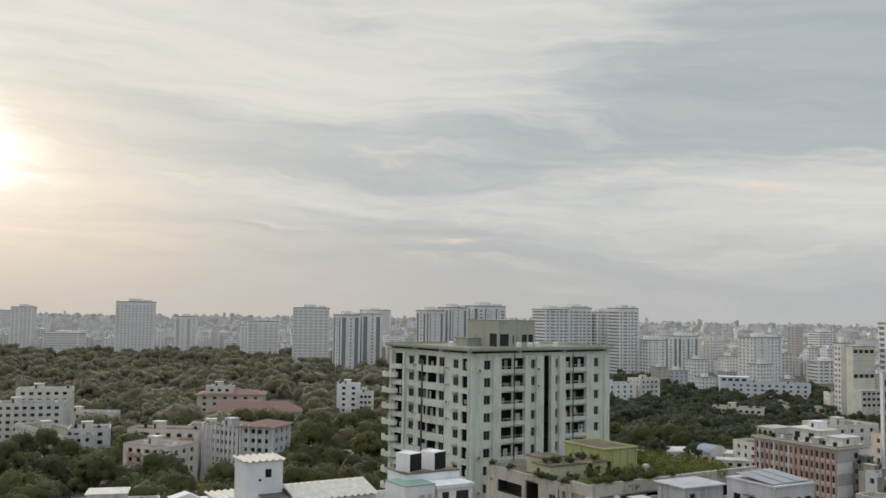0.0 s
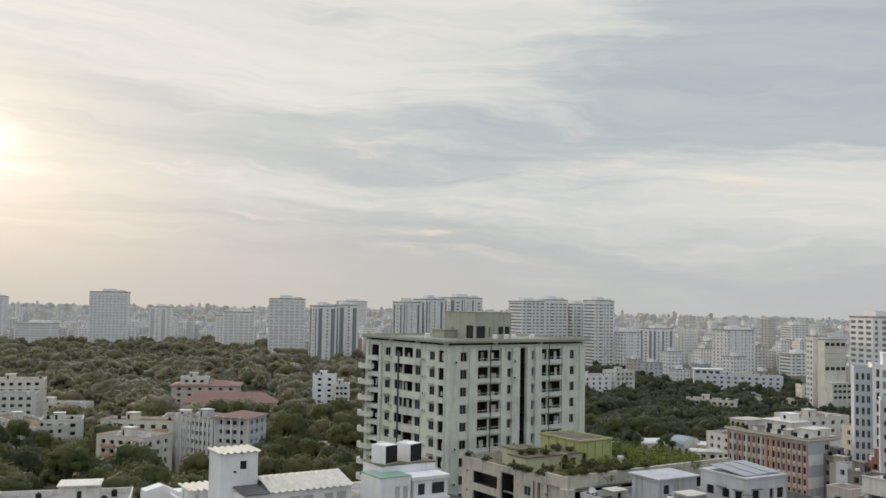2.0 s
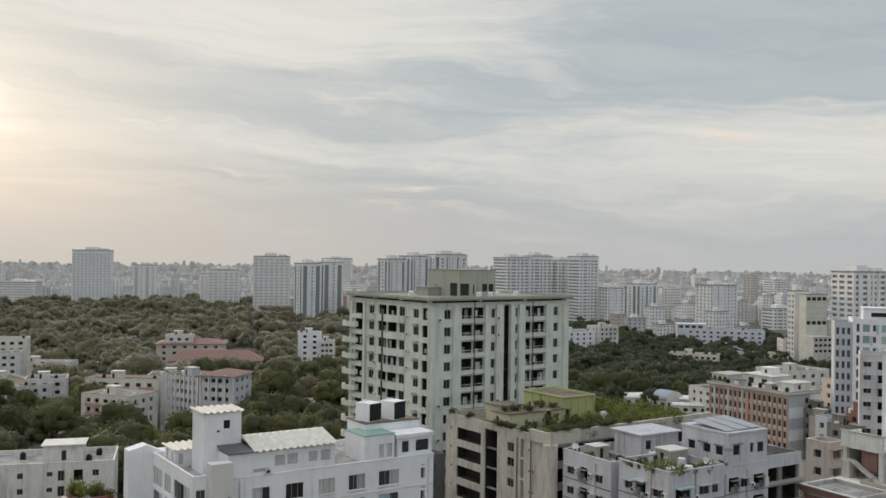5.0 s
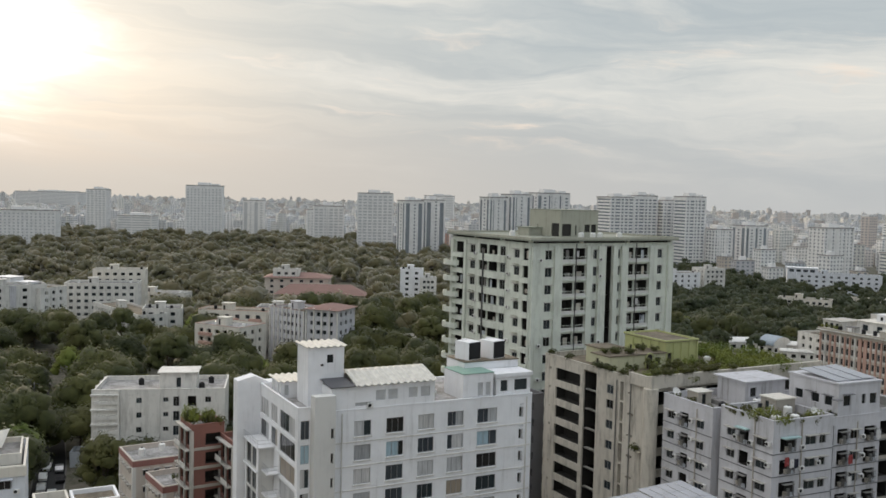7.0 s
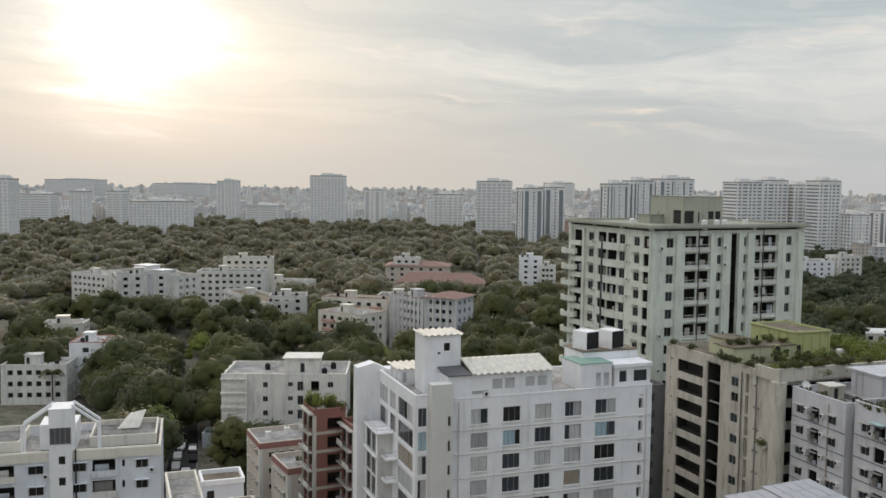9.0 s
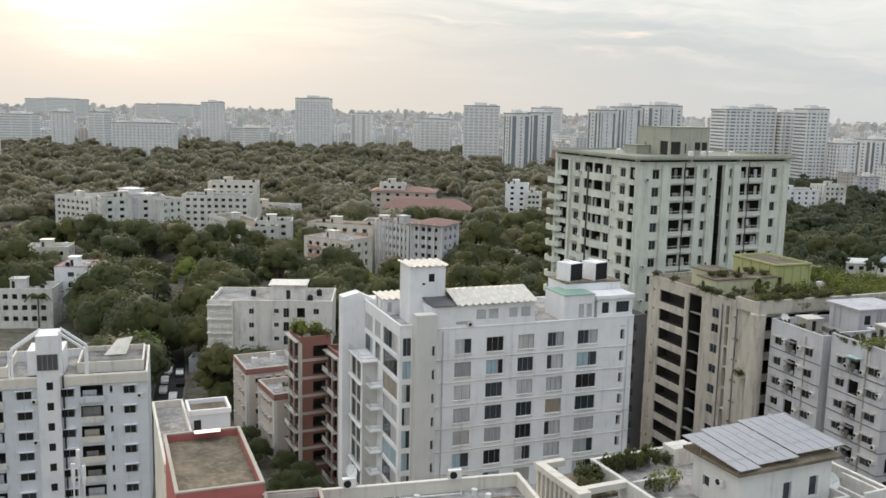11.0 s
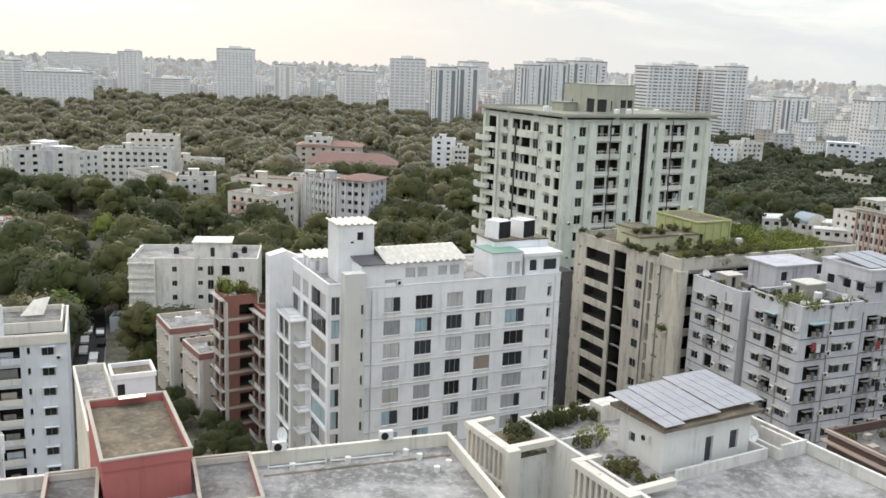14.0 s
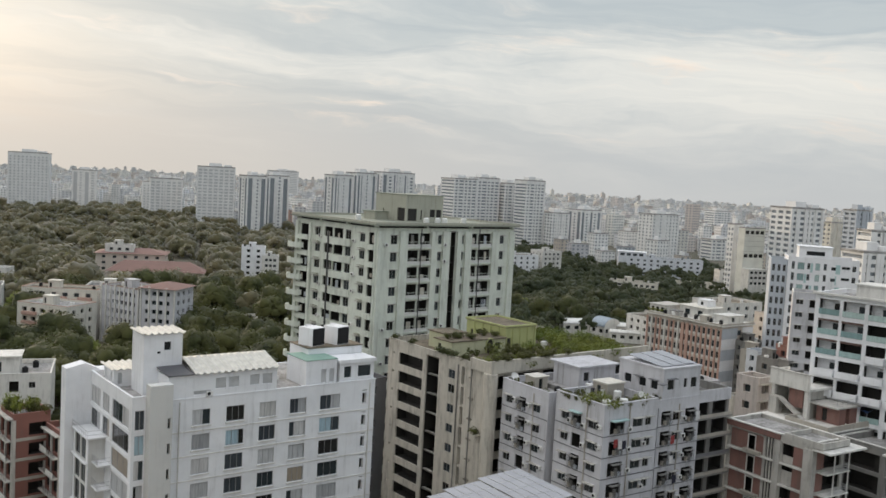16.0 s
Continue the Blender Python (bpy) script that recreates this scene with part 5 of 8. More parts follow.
    each(ob, "planter_floor", "roof", [(0.2, -1.3, 28.5, 5.9, 4.3, 28.75)])
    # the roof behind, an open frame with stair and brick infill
    # the middle house takes the same dark colour for the gap's shade
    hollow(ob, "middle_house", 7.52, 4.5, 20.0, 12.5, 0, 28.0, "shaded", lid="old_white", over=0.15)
    z0, z1 = 28.2, 32.75
    each(ob, "frame_column", "old_white", [(13.7, 10.8, z0, 14.4, 11.5, z1), (13.7, 17.0, z0, 14.3, 17.6, z1)])
    each(ob, "frame_slab", "old_white", [(13.3, 10.4, z1, 30.0, 17.9, z1 + 0.35)], "worn white roof slab")
    each(ob, "upper_wall", "old_white", [(13.35, 10.5, z1 + 0.36, 13.6, 17.8, z1 + 2.5), (13.61, 17.5, z1 + 0.36, 18.0, 17.75, z1 + 2.3)])
    each(ob, "upper_coping", "concrete", [(13.2, 10.4, z1 + 2.51, 13.7, 17.9, z1 + 2.65)])
    each(ob, "slab_kerb", "concrete", [(20.0, 10.42, z1 + 0.36, 29.9, 10.62, z1 + 0.75)])
    each(ob, "brick_panel", "panel_brick", [(14.0, 11.9, z0 + 1.5, 14.2, 14.5, z1 - 0.1)], "red brick panel")
    each(ob, "frame_wall", "concrete", [(14.45, 11.2, z0, 29.6, 11.5, z1 - 0.01), (17.2, 11.55, z0, 17.4, 17.0, z1 - 0.01), (14.35, 17.2, z0, 29.6, 17.5, z1 - 0.01)])
    s = MB()
    s.box(0, -0.6, -0.12, 5.4, 0.6, 0.12)
    s.part("stair_flight", [M["concrete"]], ob, at=pose(13.2, 15.6, z0 + 2.7, 0, 30, -90))
    each(ob, "stair_landing", "concrete", [(12.4, 15.6, z0, 14.0, 17.0, z0 + 2.7)])
    for x0, w in ((15.5, 1.7), (18.2, 2.3)):
        hollow(ob, "brick_store", x0, 6.4, w, 4.0, z0, z0 + 2.7, "panel_brick", left=[(1.0, 1.9, z0 + 0.2, z0 + 2.2)], back="dark")
    each(ob, "store_wall", "shaded", [(17.25, 8.6, z0, 18.15, 8.8, z0 + 2.7)])
    each(ob, "store_roof", "concrete", [(14.2, 5.9, z0 + 2.71, 21.0, 11.1, z0 + 2.95)])
    g = MB()
    for h in (0.55, 1.1):
        g.bar((14.3, 6.1, z0 + 2.95 + h), (20.9, 6.1, z0 + 2.95 + h), 0.035)
    for i in range(6):
        g.bar((14.3 + 1.32 * i, 6.1, z0 + 2.95), (14.3 + 1.32 * i, 6.1, z0 + 4.05), 0.03)
    g.part("roof_rail", [M["metal"]], ob)
    each(ob, "shade_post", "old_white", [(23.6, 5.0, z0, 23.85, 5.25, z0 + 3.0), (26.4, 5.0, z0, 26.65, 5.25, z0 + 3.0)])
    each(ob, "shade_beam", "concrete", [(23.2, 4.9, z0 + 3.01, 27.3, 8.8, z0 + 3.2)])
    ring(ob, "rear_parapet", 10.0, 4.45, 27.4, 12.0, 0.2, z0, z0 + 0.8, "sill")
    # second balcony wing, its walls coloured dark to stand for its own shade
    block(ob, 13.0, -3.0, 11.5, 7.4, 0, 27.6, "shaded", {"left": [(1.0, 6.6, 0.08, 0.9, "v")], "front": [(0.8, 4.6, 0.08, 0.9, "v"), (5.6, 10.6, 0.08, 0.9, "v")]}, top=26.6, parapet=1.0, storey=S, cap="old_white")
    each(ob, "roof_canopy", "old_white", [(12.0, -4.6, 26.65, 25.0, -3.08, 26.9)], "thin white projecting canopy slab")
    for k in range(1, 8):
        z = 26.6 - k * S
        each(ob, "balcony_slab", "concrete", [(13.2, -4.3, z - 0.14, 18.3, -3.01, z + 0.05), (19.0, -4.3, z - 0.14, 24.0, -3.01, z + 0.05)])
        each(ob, "balcony_post", "concrete", [(x, -4.2, z + 0.05, x + 0.18, -4.02, z + 3.05) for x in (13.4, 17.9, 19.2)])
        each(ob, "brick_panel", "panel_brick", [(15.0, -2.95, z + 0.3, 16.8, -2.75, z + 2.8)], "red brick panel")
        r = MB()
        for h in (0.4, 0.75, 1.1):
            r.bar((13.4, -4.15, z + h), (18.2, -4.15, z + h), 0.03)
            r.bar((13.4, -4.15, z + h), (13.4, -3.02, z + h), 0.03)
        r.part("balcony_rail", [M["metal"]], ob)
    return ob


PANEL = brick_panel_block()


def balcony_tower():
    X, Y, yaw, W, D, H, S = 75.4, 139.6, -52.0, 22.0, 12.0, 48.0, 3.2
    ob = root("white_balcony_tower", "bright white tower with deep balconies and green glass balustrades", "apartment building", X, Y, yaw)
    foot(X, Y, yaw, 0, W, 0, D)
    top = 47.4
    bays = [(0.7, 4.0), (4.5, 7.9), (8.5, 11.5), (12.2, 15.6), (16.3, 19.2), (19.8, 21.6)]
    rng = random.Random(4)
    block(ob, 0, 0, W, D, 0, H, "white", {"front": [(a, b, 0.12, 0.90, "v") for a, b in bays]}, top=top, parapet=0.8, storey=S)
    for k in range(1, 13):
        z = top - k * S
        for i, (a, b) in enumerate(bays):
            glass = k == 1 or rng.random() < 0.5
            each(ob, "glass_balustrade" if glass else "balcony_wall", "teal_glass" if glass else "white", [(a + 0.02, -0.1 if glass else -0.9, z + 0.4, b - 0.02, -0.03 if glass else -0.75, z + 1.3)])
            if not glass:
                each(ob, "balcony_floor", "white", [(a - 0.1, -0.9, z + 0.2, b + 0.1, -0.003, z + 0.4)])
                each(ob, "balcony_cheek", "white", [(a - 0.1, -0.75, z + 0.4, a + 0.1, -0.003, z + 1.3), (b - 0.1, -0.75, z + 0.4, b + 0.1, -0.003, z + 1.3)])
            if k == 1 or rng.random() < 0.25:
                each(ob, "balcony_backwall", "white", [(a + 0.02, 1.2, z + 0.4, b - 0.02, 1.35, z + 2.85)])
                each(ob, "balcony_window", "glass", [(b - 1.3, 1.14, z + 1.2, b - 0.4, 1.19, z + 2.2)])
            if i < 2 and k in (2, 3):
                each(ob, "rolled_blind", "darkbrick", [(a, -0.06, z + 2.55, b, 0.02, z + 2.88)], "dark red rolled balcony blind")
    each(ob, "roof_beam", "old_white", [(-0.3, -0.5, H - 0.25, W, -0.07, H + 0.1)])
    hollow(ob, "penthouse", 4.0, 6.0, 6.0, 5.0, 47.2, 49.4, "old_white", lid="old_white", over=0.3)
    each(ob, "roof_wall", "old_white", [(14.2, 5.0, 47.2, 21.0, 5.2, 48.6)])
    return ob


balcony_tower()
BLUE = plain_block("blue_white_block", "white tower block with pale teal panels and scattered windows", 126.5, 250.5, -22.0, 19.0, 14.0, 46.0, "white",
                   front=[(1, 1.8, 0.2, 0.9, "w"), (2.6, 4.4, 0.2, 0.85, "t"), (5.2, 6.0, 0.25, 0.8, "w"), (7.4, 8.6, 0.2, 0.85, "t"), (9.6, 10.4, 0.25, 0.85, "w"), (11.6, 13.0, 0.3, 0.6, "w"), (14.4, 16.6, 0.45, 0.7, "w"), (17.2, 18.2, 0.3, 0.8, "w")], storey=3.2, cap="white")
block(BLUE, -4.6, 1.0, 4.55, 12.0, 0, 45.0, "bluegrey", {"front": [(0.4, 1.2, 0.2, 0.8, "w"), (1.9, 2.7, 0.2, 0.8, "w"), (3.3, 4.1, 0.2, 0.8, "w")]}, storey=3.2)
hollow(BLUE, "roof_house", 3.0, 3.0, 9.0, 8.0, 45.1, 49.0, "white", front=[(2, 7, 46.6, 47.8)], lid="white", over=0.3)
each(BLUE, "teal_panel", "teal_panel", [(x, -0.08, 45.1 - 3.2 * k, x + w, -0.004, 45.1 - 3.2 * k + 2.6) for k in range(1, 9) for x, w in ((4.5 + (k % 2) * 1.6, 0.6), (12.8, 0.9 * (k % 2) + 0.3))])
BLUE2 = plain_block("grey_flat_block", "plain blue-grey flats with hooded windows", 105.3, 205.0, -25.0, 6.6, 8.0, 40.8, "grey",
                    front=[(0.8, 2.4, 0.35, 0.72, "w"), (3.8, 6.2, 0.15, 0.75, "v")], cap="old_white")
sunshades(BLUE2, 0, 0, 6.6, 8.0, "front", [(0.8, 2.4, 0.35, 0.72, "w"), (3.8, 6.2, 0.15, 0.75, "v")], 39.9, 3.05, 8, 0.6)


# ---- the near roofs ----
def near_roof():
    """The building just below, with its red stair block; its frame runs along the far parapet."""
    X, Y, yaw = -6.2, 67.8, 25.0
    ob = root("near_building", "cream building with weathered flat roof and dark red stair block", "apartment building", X, Y, yaw)
    foot(X, Y, yaw, -52, 2, -60, 1)
    F = 33.0
    block(ob, -50.0, -45.0, 50.9, 45.5, 0, 34.0, "cream", {"right": grid(45, 8, 1.4)}, top=32.6, parapet=1.0)
    # red stair block with its deep mossy roof tray, turned a little against the roof below
    turn = pose(-24.8, -3.5, 0, 0, 0, 6.5) @ pose(24.8, 3.5, 0)
    turned = [hollow(ob, "red_stair_block", -24.8, -3.5, 5.7, 11.3, 0, 35.7, "rust", back="dark", lid="roof_brown", over=0.0, lid_t=0.1),
              ring(ob, "stair_block_parapet", -24.9, -3.6, -19.0, 7.9, 0.22, 35.6, 36.35, "rust"),
              ring(ob, "stair_block_coping", -24.96, -3.66, -18.94, 7.96, 0.26, 36.35, 36.47, "sill")]
    s = MB()
    s.box(-22.6, 7.0, 36.48, -20.6, 7.7, 36.53)
    turned.append(s.part("roof_sheet", [M["plastic_white"]], ob))
    # lower white rooms behind it
    turned += [hollow(ob, "rear_store", -24.8, 8.3, 2.7, 16.0, 0, 33.0, "cream", lid="roof", lid_t=0.1),
               ring(ob, "rear_parapet", -24.9, 8.2, -22.05, 24.4, 0.2, 33.0, 33.8, "cream"),
               hollow(ob, "rear_cabin", -22.0, 17.8, 3.6, 3.2, 0, 34.3, "pale_blue", front=[(0.35, 1.0, 32.4, 33.8)], back="dark", lid="roof_brown", lid_t=0.05),
               ring(ob, "cabin_rim", -22.1, 17.7, -18.3, 21.1, 0.22, 34.3, 34.75, "white")]
    for part in turned:
        part.matrix_basis = turn
    for x0, x1 in ((-28.5, -25.25), (-18.75, -14.8)):
        hollow(ob, "side_tray", x0, -6.8, x1 - x0, 7.2, F - 0.1, 33.5, "rust", lid="roof_dark", lid_t=0.05)
        ring(ob, "tray_parapet", x0 - 0.1, -6.9, x1 + 0.1, 0.5, 0.2, 33.45, 34.08, "rust")
        ring(ob, "tray_coping", x0 - 0.15, -6.95, x1 + 0.15, 0.55, 0.25, 34.08, 34.18, "sill")
    each(ob, "expansion_joint", "roof_brown", [(-14.0, -1.6, F + 0.002, 0.4, -1.3, F + 0.03)])
    for i, (x0, x1) in enumerate(((-13.5, -9.2), (-8.8, -4.0))):
        r = MB()
        r.bar((x0, -0.35, F + 0.12), (x1, -0.35, F + 0.12), 0.06, sides=8)
        for x in (x0, x1):
            r.bar((x, -0.35, F), (x, -0.35, F + 0.5), 0.05, sides=8)
        r.part("roof_pipe", [M["plastic_white"]], ob, "white plastic roof pipe")
    return ob


NEAR = near_roof()


def terrace_building():
    """The neighbour with roof gardens, slatted screens and the solar hut."""
    X, Y, yaw = 0.0, 71.0, 35.0
    ob = root("terrace_building", "white building with roof gardens, slatted screens and a roof hut", "apartment building", X, Y, yaw)
    foot(X, Y, yaw, -5, 40, -40, 4)
    F = 33.0
    block(ob, 1.2, -30.0, 18.6, 31.8, 0, 33.9, "old_white", {"left": grid(31.8, 6, 1.6)}, top=32.4, parapet=0.9)
    # slatted screens round the two planters
    for x0, y0, L in ((-3.4, -3.0, 5.4), (0.2, -12.6, 5.4)):
        each(ob, "planter_base", "old_white", [(x0 + 0.5, y0 + 0.2, 0, x0 + 4.6 if y0 > -5 else 1.19, y0 + L - 0.2, F - 0.4)])
        each(ob, "screen_slat", "cream", [(x0, y0 + i * L / 8, 29.2, x0 + 0.28, y0 + i * L / 8 + 0.3, 33.5) for i in range(9)])
        each(ob, "screen_beam", "cream", [(x0 - 0.2, y0 - 0.3, 33.5, x0 + 0.6, y0 + L + 0.4, 34.0), (x0 - 0.1, y0 - 0.3, 30.7, x0 + 0.45, y0 + L + 0.4, 31.0)])
        each(ob, "screen_beam", "cream", [(x0 + 0.6, y0 - 0.3, 33.5, x0 + 4.8, y0 + 0.3, 34.0), (x0 + 0.6, y0 + L - 0.2, 33.5, x0 + 2.4, y0 + L + 0.4, 34.0)])
        each(ob, "screen_post", "cream", [(x0 - 0.2, y0 - 0.9, 0, x0 + 0.9, y0 - 0.31, 34.0)])
        each(ob, "soil_bed", "roof_brown", [(x0 + 0.7, y0 + 0.4, F - 0.4, x0 + 4.3, y0 + L - 0.4, F - 0.1)])
    each(ob, "planter_wall", "old_white", [(8.2, -0.2, F, 10.4, 1.4, 34.5), (1.6, -3.6, F, 6.0, -3.35, 34.0)])
    # the hut
    x0, x1, y0, y1 = 6.1, 15.2, -10.1, -5.0
    hollow(ob, "roof_hut", x0, y0, x1 - x0, y1 - y0, F - 0.05, 36.6, "hut_white", front=[(4.3, 5.1, F + 0.1, F + 2.2), (6.9, 7.8, F + 0.7, F + 2.3)], left=[(1.2, 1.9, F + 1.2, F + 2.0)], back="glass")
    lid = MB()
    lid.box(x0 - 0.7, y0 - 0.6, 36.6, x1 + 0.5, y1 + 0.5, 36.85)
    lid.part("hut_roof", [M["roof_brown"]], ob, "mossy concrete slab roof")
    each(ob, "low_wall", "old_white", [(x0 + 0.1, y0 - 1.5, F, x1 + 0.6, y0 - 1.25, F + 0.9), (x1 + 0.35, y0 - 1.25, F, x1 + 0.6, y0 + 3.0, F + 0.9)])
    hollow(ob, "hut_annex", x1 + 0.02, y0 + 2.2, 2.4, 4.0, F - 0.05, 36.0, "hut_white", front=[(0.5, 1.9, F + 1.5, F + 2.4)], lid="old_white", over=0.1)
    each(ob, "roof_wall", "old_white", [(16.4, -12.2, F, 16.65, -7.9, F + 0.9), (16.65, -12.2, F, 19.5, -11.95, F + 1.2), (18.6, -11.95, F, 18.85, -8.2, F + 1.0)])
    return ob


TERRACE = terrace_building()


def inside(ob, x, y, z, yaw=0.0):
    """The world pose of a place given in a building's own frame."""
    return ob.matrix_basis @ pose(x, y, z, 0, 0, yaw)


def solar_array():
    ob = root("solar_array", "tilted array of pale framed solar panels on the hut roof", "solar panels", 0, 0, 0)
    ob.matrix_basis = inside(TERRACE, 5.3, -10.7, 36.9, 1.0)
    pm, fm = MB(), MB()
    pm.box(0.03, 0.03, 0.0, 0.97, 1.59, 0.03)
    for a in ((0, 0, 1, 0.03), (0, 1.59, 1, 1.62), (0, 0.03, 0.03, 1.59), (0.97, 0.03, 1, 1.59)):
        fm.box(a[0], a[1], -0.01, a[2], a[3], 0.045)
    pme, fme = pm.mesh("solar_panel", [M["solar"]]), fm.mesh("panel_frame", [M["metal"]])
    tilt = 4.5
    for start, cols, dy, dz in ((0.0, 2, 0.0, 0.0), (2.1, 4, 0.4, 0.05), (6.3, 5, 0.8, 0.10)):
        for row in range(4):
            for col in range(cols):
                p = new("solar_panel", pme)
                p.parent = ob
                p.matrix_basis = pose(start + col * 1.02, dy + row * 1.6 * math.cos(radians(tilt)) - 0.2, 0.25 + dz + row * 1.6 * math.sin(radians(tilt)), tilt)
                f = new("panel_frame", fme)
                f.parent = p
    for i in range(5):
        r = MB()
        x, dy = 0.2 + i * 2.4, (0.0, 0.4, 0.4, 0.8, 0.8)[i]
        r.bar((x, 0.2 + dy, -0.05), (x, 0.2 + dy, 0.27), 0.03)
        r.bar((x, 4.2, -0.05), (x, 4.2, 0.55), 0.03)
        r.bar((x, dy - 0.1, 0.2), (x, dy + 6.1, 0.68), 0.03)
        r.part("support_rail", [M["metal"]], ob)


solar_array()


def dark_brick_house():
    X, Y, yaw = 39.8, 86.0, 31.0
    ob = root("dark_brick_house", "old dark brick house with a stained flat roof and cabin", "house", X, Y, yaw, z=-1.2)
    foot(X, Y, yaw, -1, 13, -1, 14)
    block(ob, 0, 0, 12.0, 13.0, 0, 26.6, "darkbrick", {"left": grid(13, 4, 1.4, kind="v"), "front": grid(12, 4, 1.4, kind="v")}, top=25.2, parapet=0.9, roof="roof_dark")
    each(ob, "cornice", "ledge", [(-0.7, -0.7, 25.3, 12.4, -0.005, 25.5), (-0.7, -0.005, 25.3, -0.005, 13.4, 25.5)], "faded salmon painted ledge")
    each(ob, "cornice", "ledge", [(-0.4, -0.4, 26.35, 12.3, -0.07, 26.7), (-0.4, -0.07, 26.35, -0.07, 13.2, 26.7)], "faded salmon painted ledge")
    hollow(ob, "roof_cabin", 2.2, 1.2, 7.5, 5.0, 25.7, 29.0, "old_white", front=[(0.5, 1.6, 26.0, 28.2), (4.0, 7.0, 26.6, 28.4)], left=[(0.8, 4.2, 26.0, 28.4)], back="dark", lid="roof_dark", over=0.9, lid_t=0.3)
    ring(ob, "cabin_roof_edge", 1.25, 0.25, 10.65, 7.15, 0.18, 29.3, 29.55, "sill")
    each(ob, "cabin_post", "old_white", [(1.5, 0.5, 25.75, 1.75, 0.75, 29.0), (5.0, 0.45, 25.75, 5.25, 0.7, 29.0), (10.1, 0.5, 25.75, 10.35, 0.75, 29.0)])
    each(ob, "stored_crate", "sill", [(0.8, 8.0, 25.7, 1.9, 8.8, 26.5), (9.6, 9.5, 25.7, 10.8, 10.4, 26.6), (3.4, 10.8, 25.7, 4.2, 11.4, 26.3)])
    each(ob, "stored_sheet", "shaded", [(6.2, 8.6, 25.7, 8.4, 10.2, 25.85), (0.9, 3.2, 25.7, 1.9, 5.6, 25.9)])
    return ob


DARK = dark_brick_house()


HOUSES = []  # (house, width, depth, height) of those with flat roofs


def small_house(x, y, yaw, W, D, H, wall, label, cols=4, hip=None, group="", bare=False, cap=None, decks=False, ribs=False, yard=0):
    """A low block of the middle distance: grid of windows, flat or hipped roof."""
    ob = root("house", label, "house", x, y, yaw, group=group)
    foot(x, y, yaw, 0, W, -yard, D)
    side = max(1, int(D / 3.6))
    block(ob, 0, 0, W, D, 0, H, wall, {"front": grid(W, cols, min(1.8, W / cols * 0.5), 0.3, 0.76, "o"), "left": grid(D, side, 1.5, 0.3, 0.76, "o"), "right": grid(D, side, 1.5, 0.3, 0.76, "o")}, parapet=0.8 if not hip else 0.2, cap=cap, back="glass", roof=("roof", "roof_dark", "roof_brown", "roof")[int(abs(x) + y) % 4])
    if decks:
        step, n = W / max(2, cols // 2), int((H - 1) / 3.05)
        each(ob, "balcony_deck", cap or wall, [(step * (i + 0.25), -1.1, H - 0.8 - 3.05 * (k + 1), step * (i + 0.8), -0.003, H - 0.8 - 3.05 * (k + 1) + 1.0) for i in range(max(2, cols // 2)) for k in range(min(n, 4))])
    if ribs:
        each(ob, "facade_rib", "old_white", [(W * (i + 0.02) / cols - 0.2, -0.35, 0, W * (i + 0.02) / cols + 0.35, -0.003, H + (0.5 if i % 2 else 0.0)) for i in range(cols + 1)])
    if H > 8 and not hip and not bare:
        HOUSES.append((ob, W, D, H))
        hollow(ob, "stair_house", W * 0.3, D * 0.35, min(4.0, W * 0.3), 3.2, H - 0.8, H + 1.9, wall, front=[(0.4, 1.3, H - 0.6, H + 1.3)], back="dark", lid=wall, over=0.25)
    if hip:
        r = MB()
        e, top = 1.0, H + hip
        a = [(-e, -e, H + 0.1), (W + e, -e, H + 0.1), (W + e, D + e, H + 0.1), (-e, D + e, H + 0.1)]
        i = min(W, D) / 2
        b = [(i, D / 2, top), (W - i, D / 2, top)] if W > D else [(W / 2, i, top), (W / 2, D - i, top)]
        r.v += a + b
        r.f += [(0, 1, 5, 4), (1, 2, 5), (2, 3, 4, 5), (3, 0, 4), (0, 3, 2, 1)] if W > D else [(0, 1, 4), (1, 2, 5, 4), (2, 3, 5), (3, 0, 4, 5), (0, 3, 2, 1)]
        r.m += [0] * 5
        r.part("hipped_roof", [M["red_roof"]], ob, "faded red tiled roof")
    return ob


def vaulted_shed(x, y, yaw, W, D, h, rise, roof, label):
    """A low hall under a ribbed barrel roof."""
    ob = root("shed", label, "shed", x, y, yaw, group="vaulted sheds")
    foot(x, y, yaw, 0, W, -4, D)
    w = MB()
    for O, U, N, L in (FACES[q](W, D) for q in ("front", "left", "right", "back")):
        m = max(2, int(L / 3.2))
        facade(w, O, U, N, L, 0, h, [(L * (i + 0.25) / m, L * (i + 0.75) / m, h * 0.45, h * 0.8, 0.25, 1) for i in range(m)])
    n = 12
    arc = [(D / 2 - D / 2 * math.cos(math.pi * i / n), h + rise * math.sin(math.pi * i / n)) for i in range(n + 1)]
    for x0 in (0.0, W):
        w.poly([(x0, a, b) for a, b in arc])
    w.part("wall", [M["old_white"], M["glass"]], ob)
    r, m = MB(), int(W / 0.6)
    for j in range(m + 1):
        r.v += [(W * j / m, a, b + (0.05 if j % 2 else 0.13)) for a, b in arc]
    r.f += [(j * (n + 1) + i, (j + 1) * (n + 1) + i, (j + 1) * (n + 1) + i + 1, j * (n + 1) + i + 1) for j in range(m) for i in range(n)]
    r.m += [0] * (m * n)
    r.part("barrel_roof", [M[roof]], ob, "ribbed metal barrel roof")
    each(ob, "gutter", "metal", [(-0.2, -0.25, h - 0.1, W + 0.2, -0.02, h + 0.08)])
    return ob


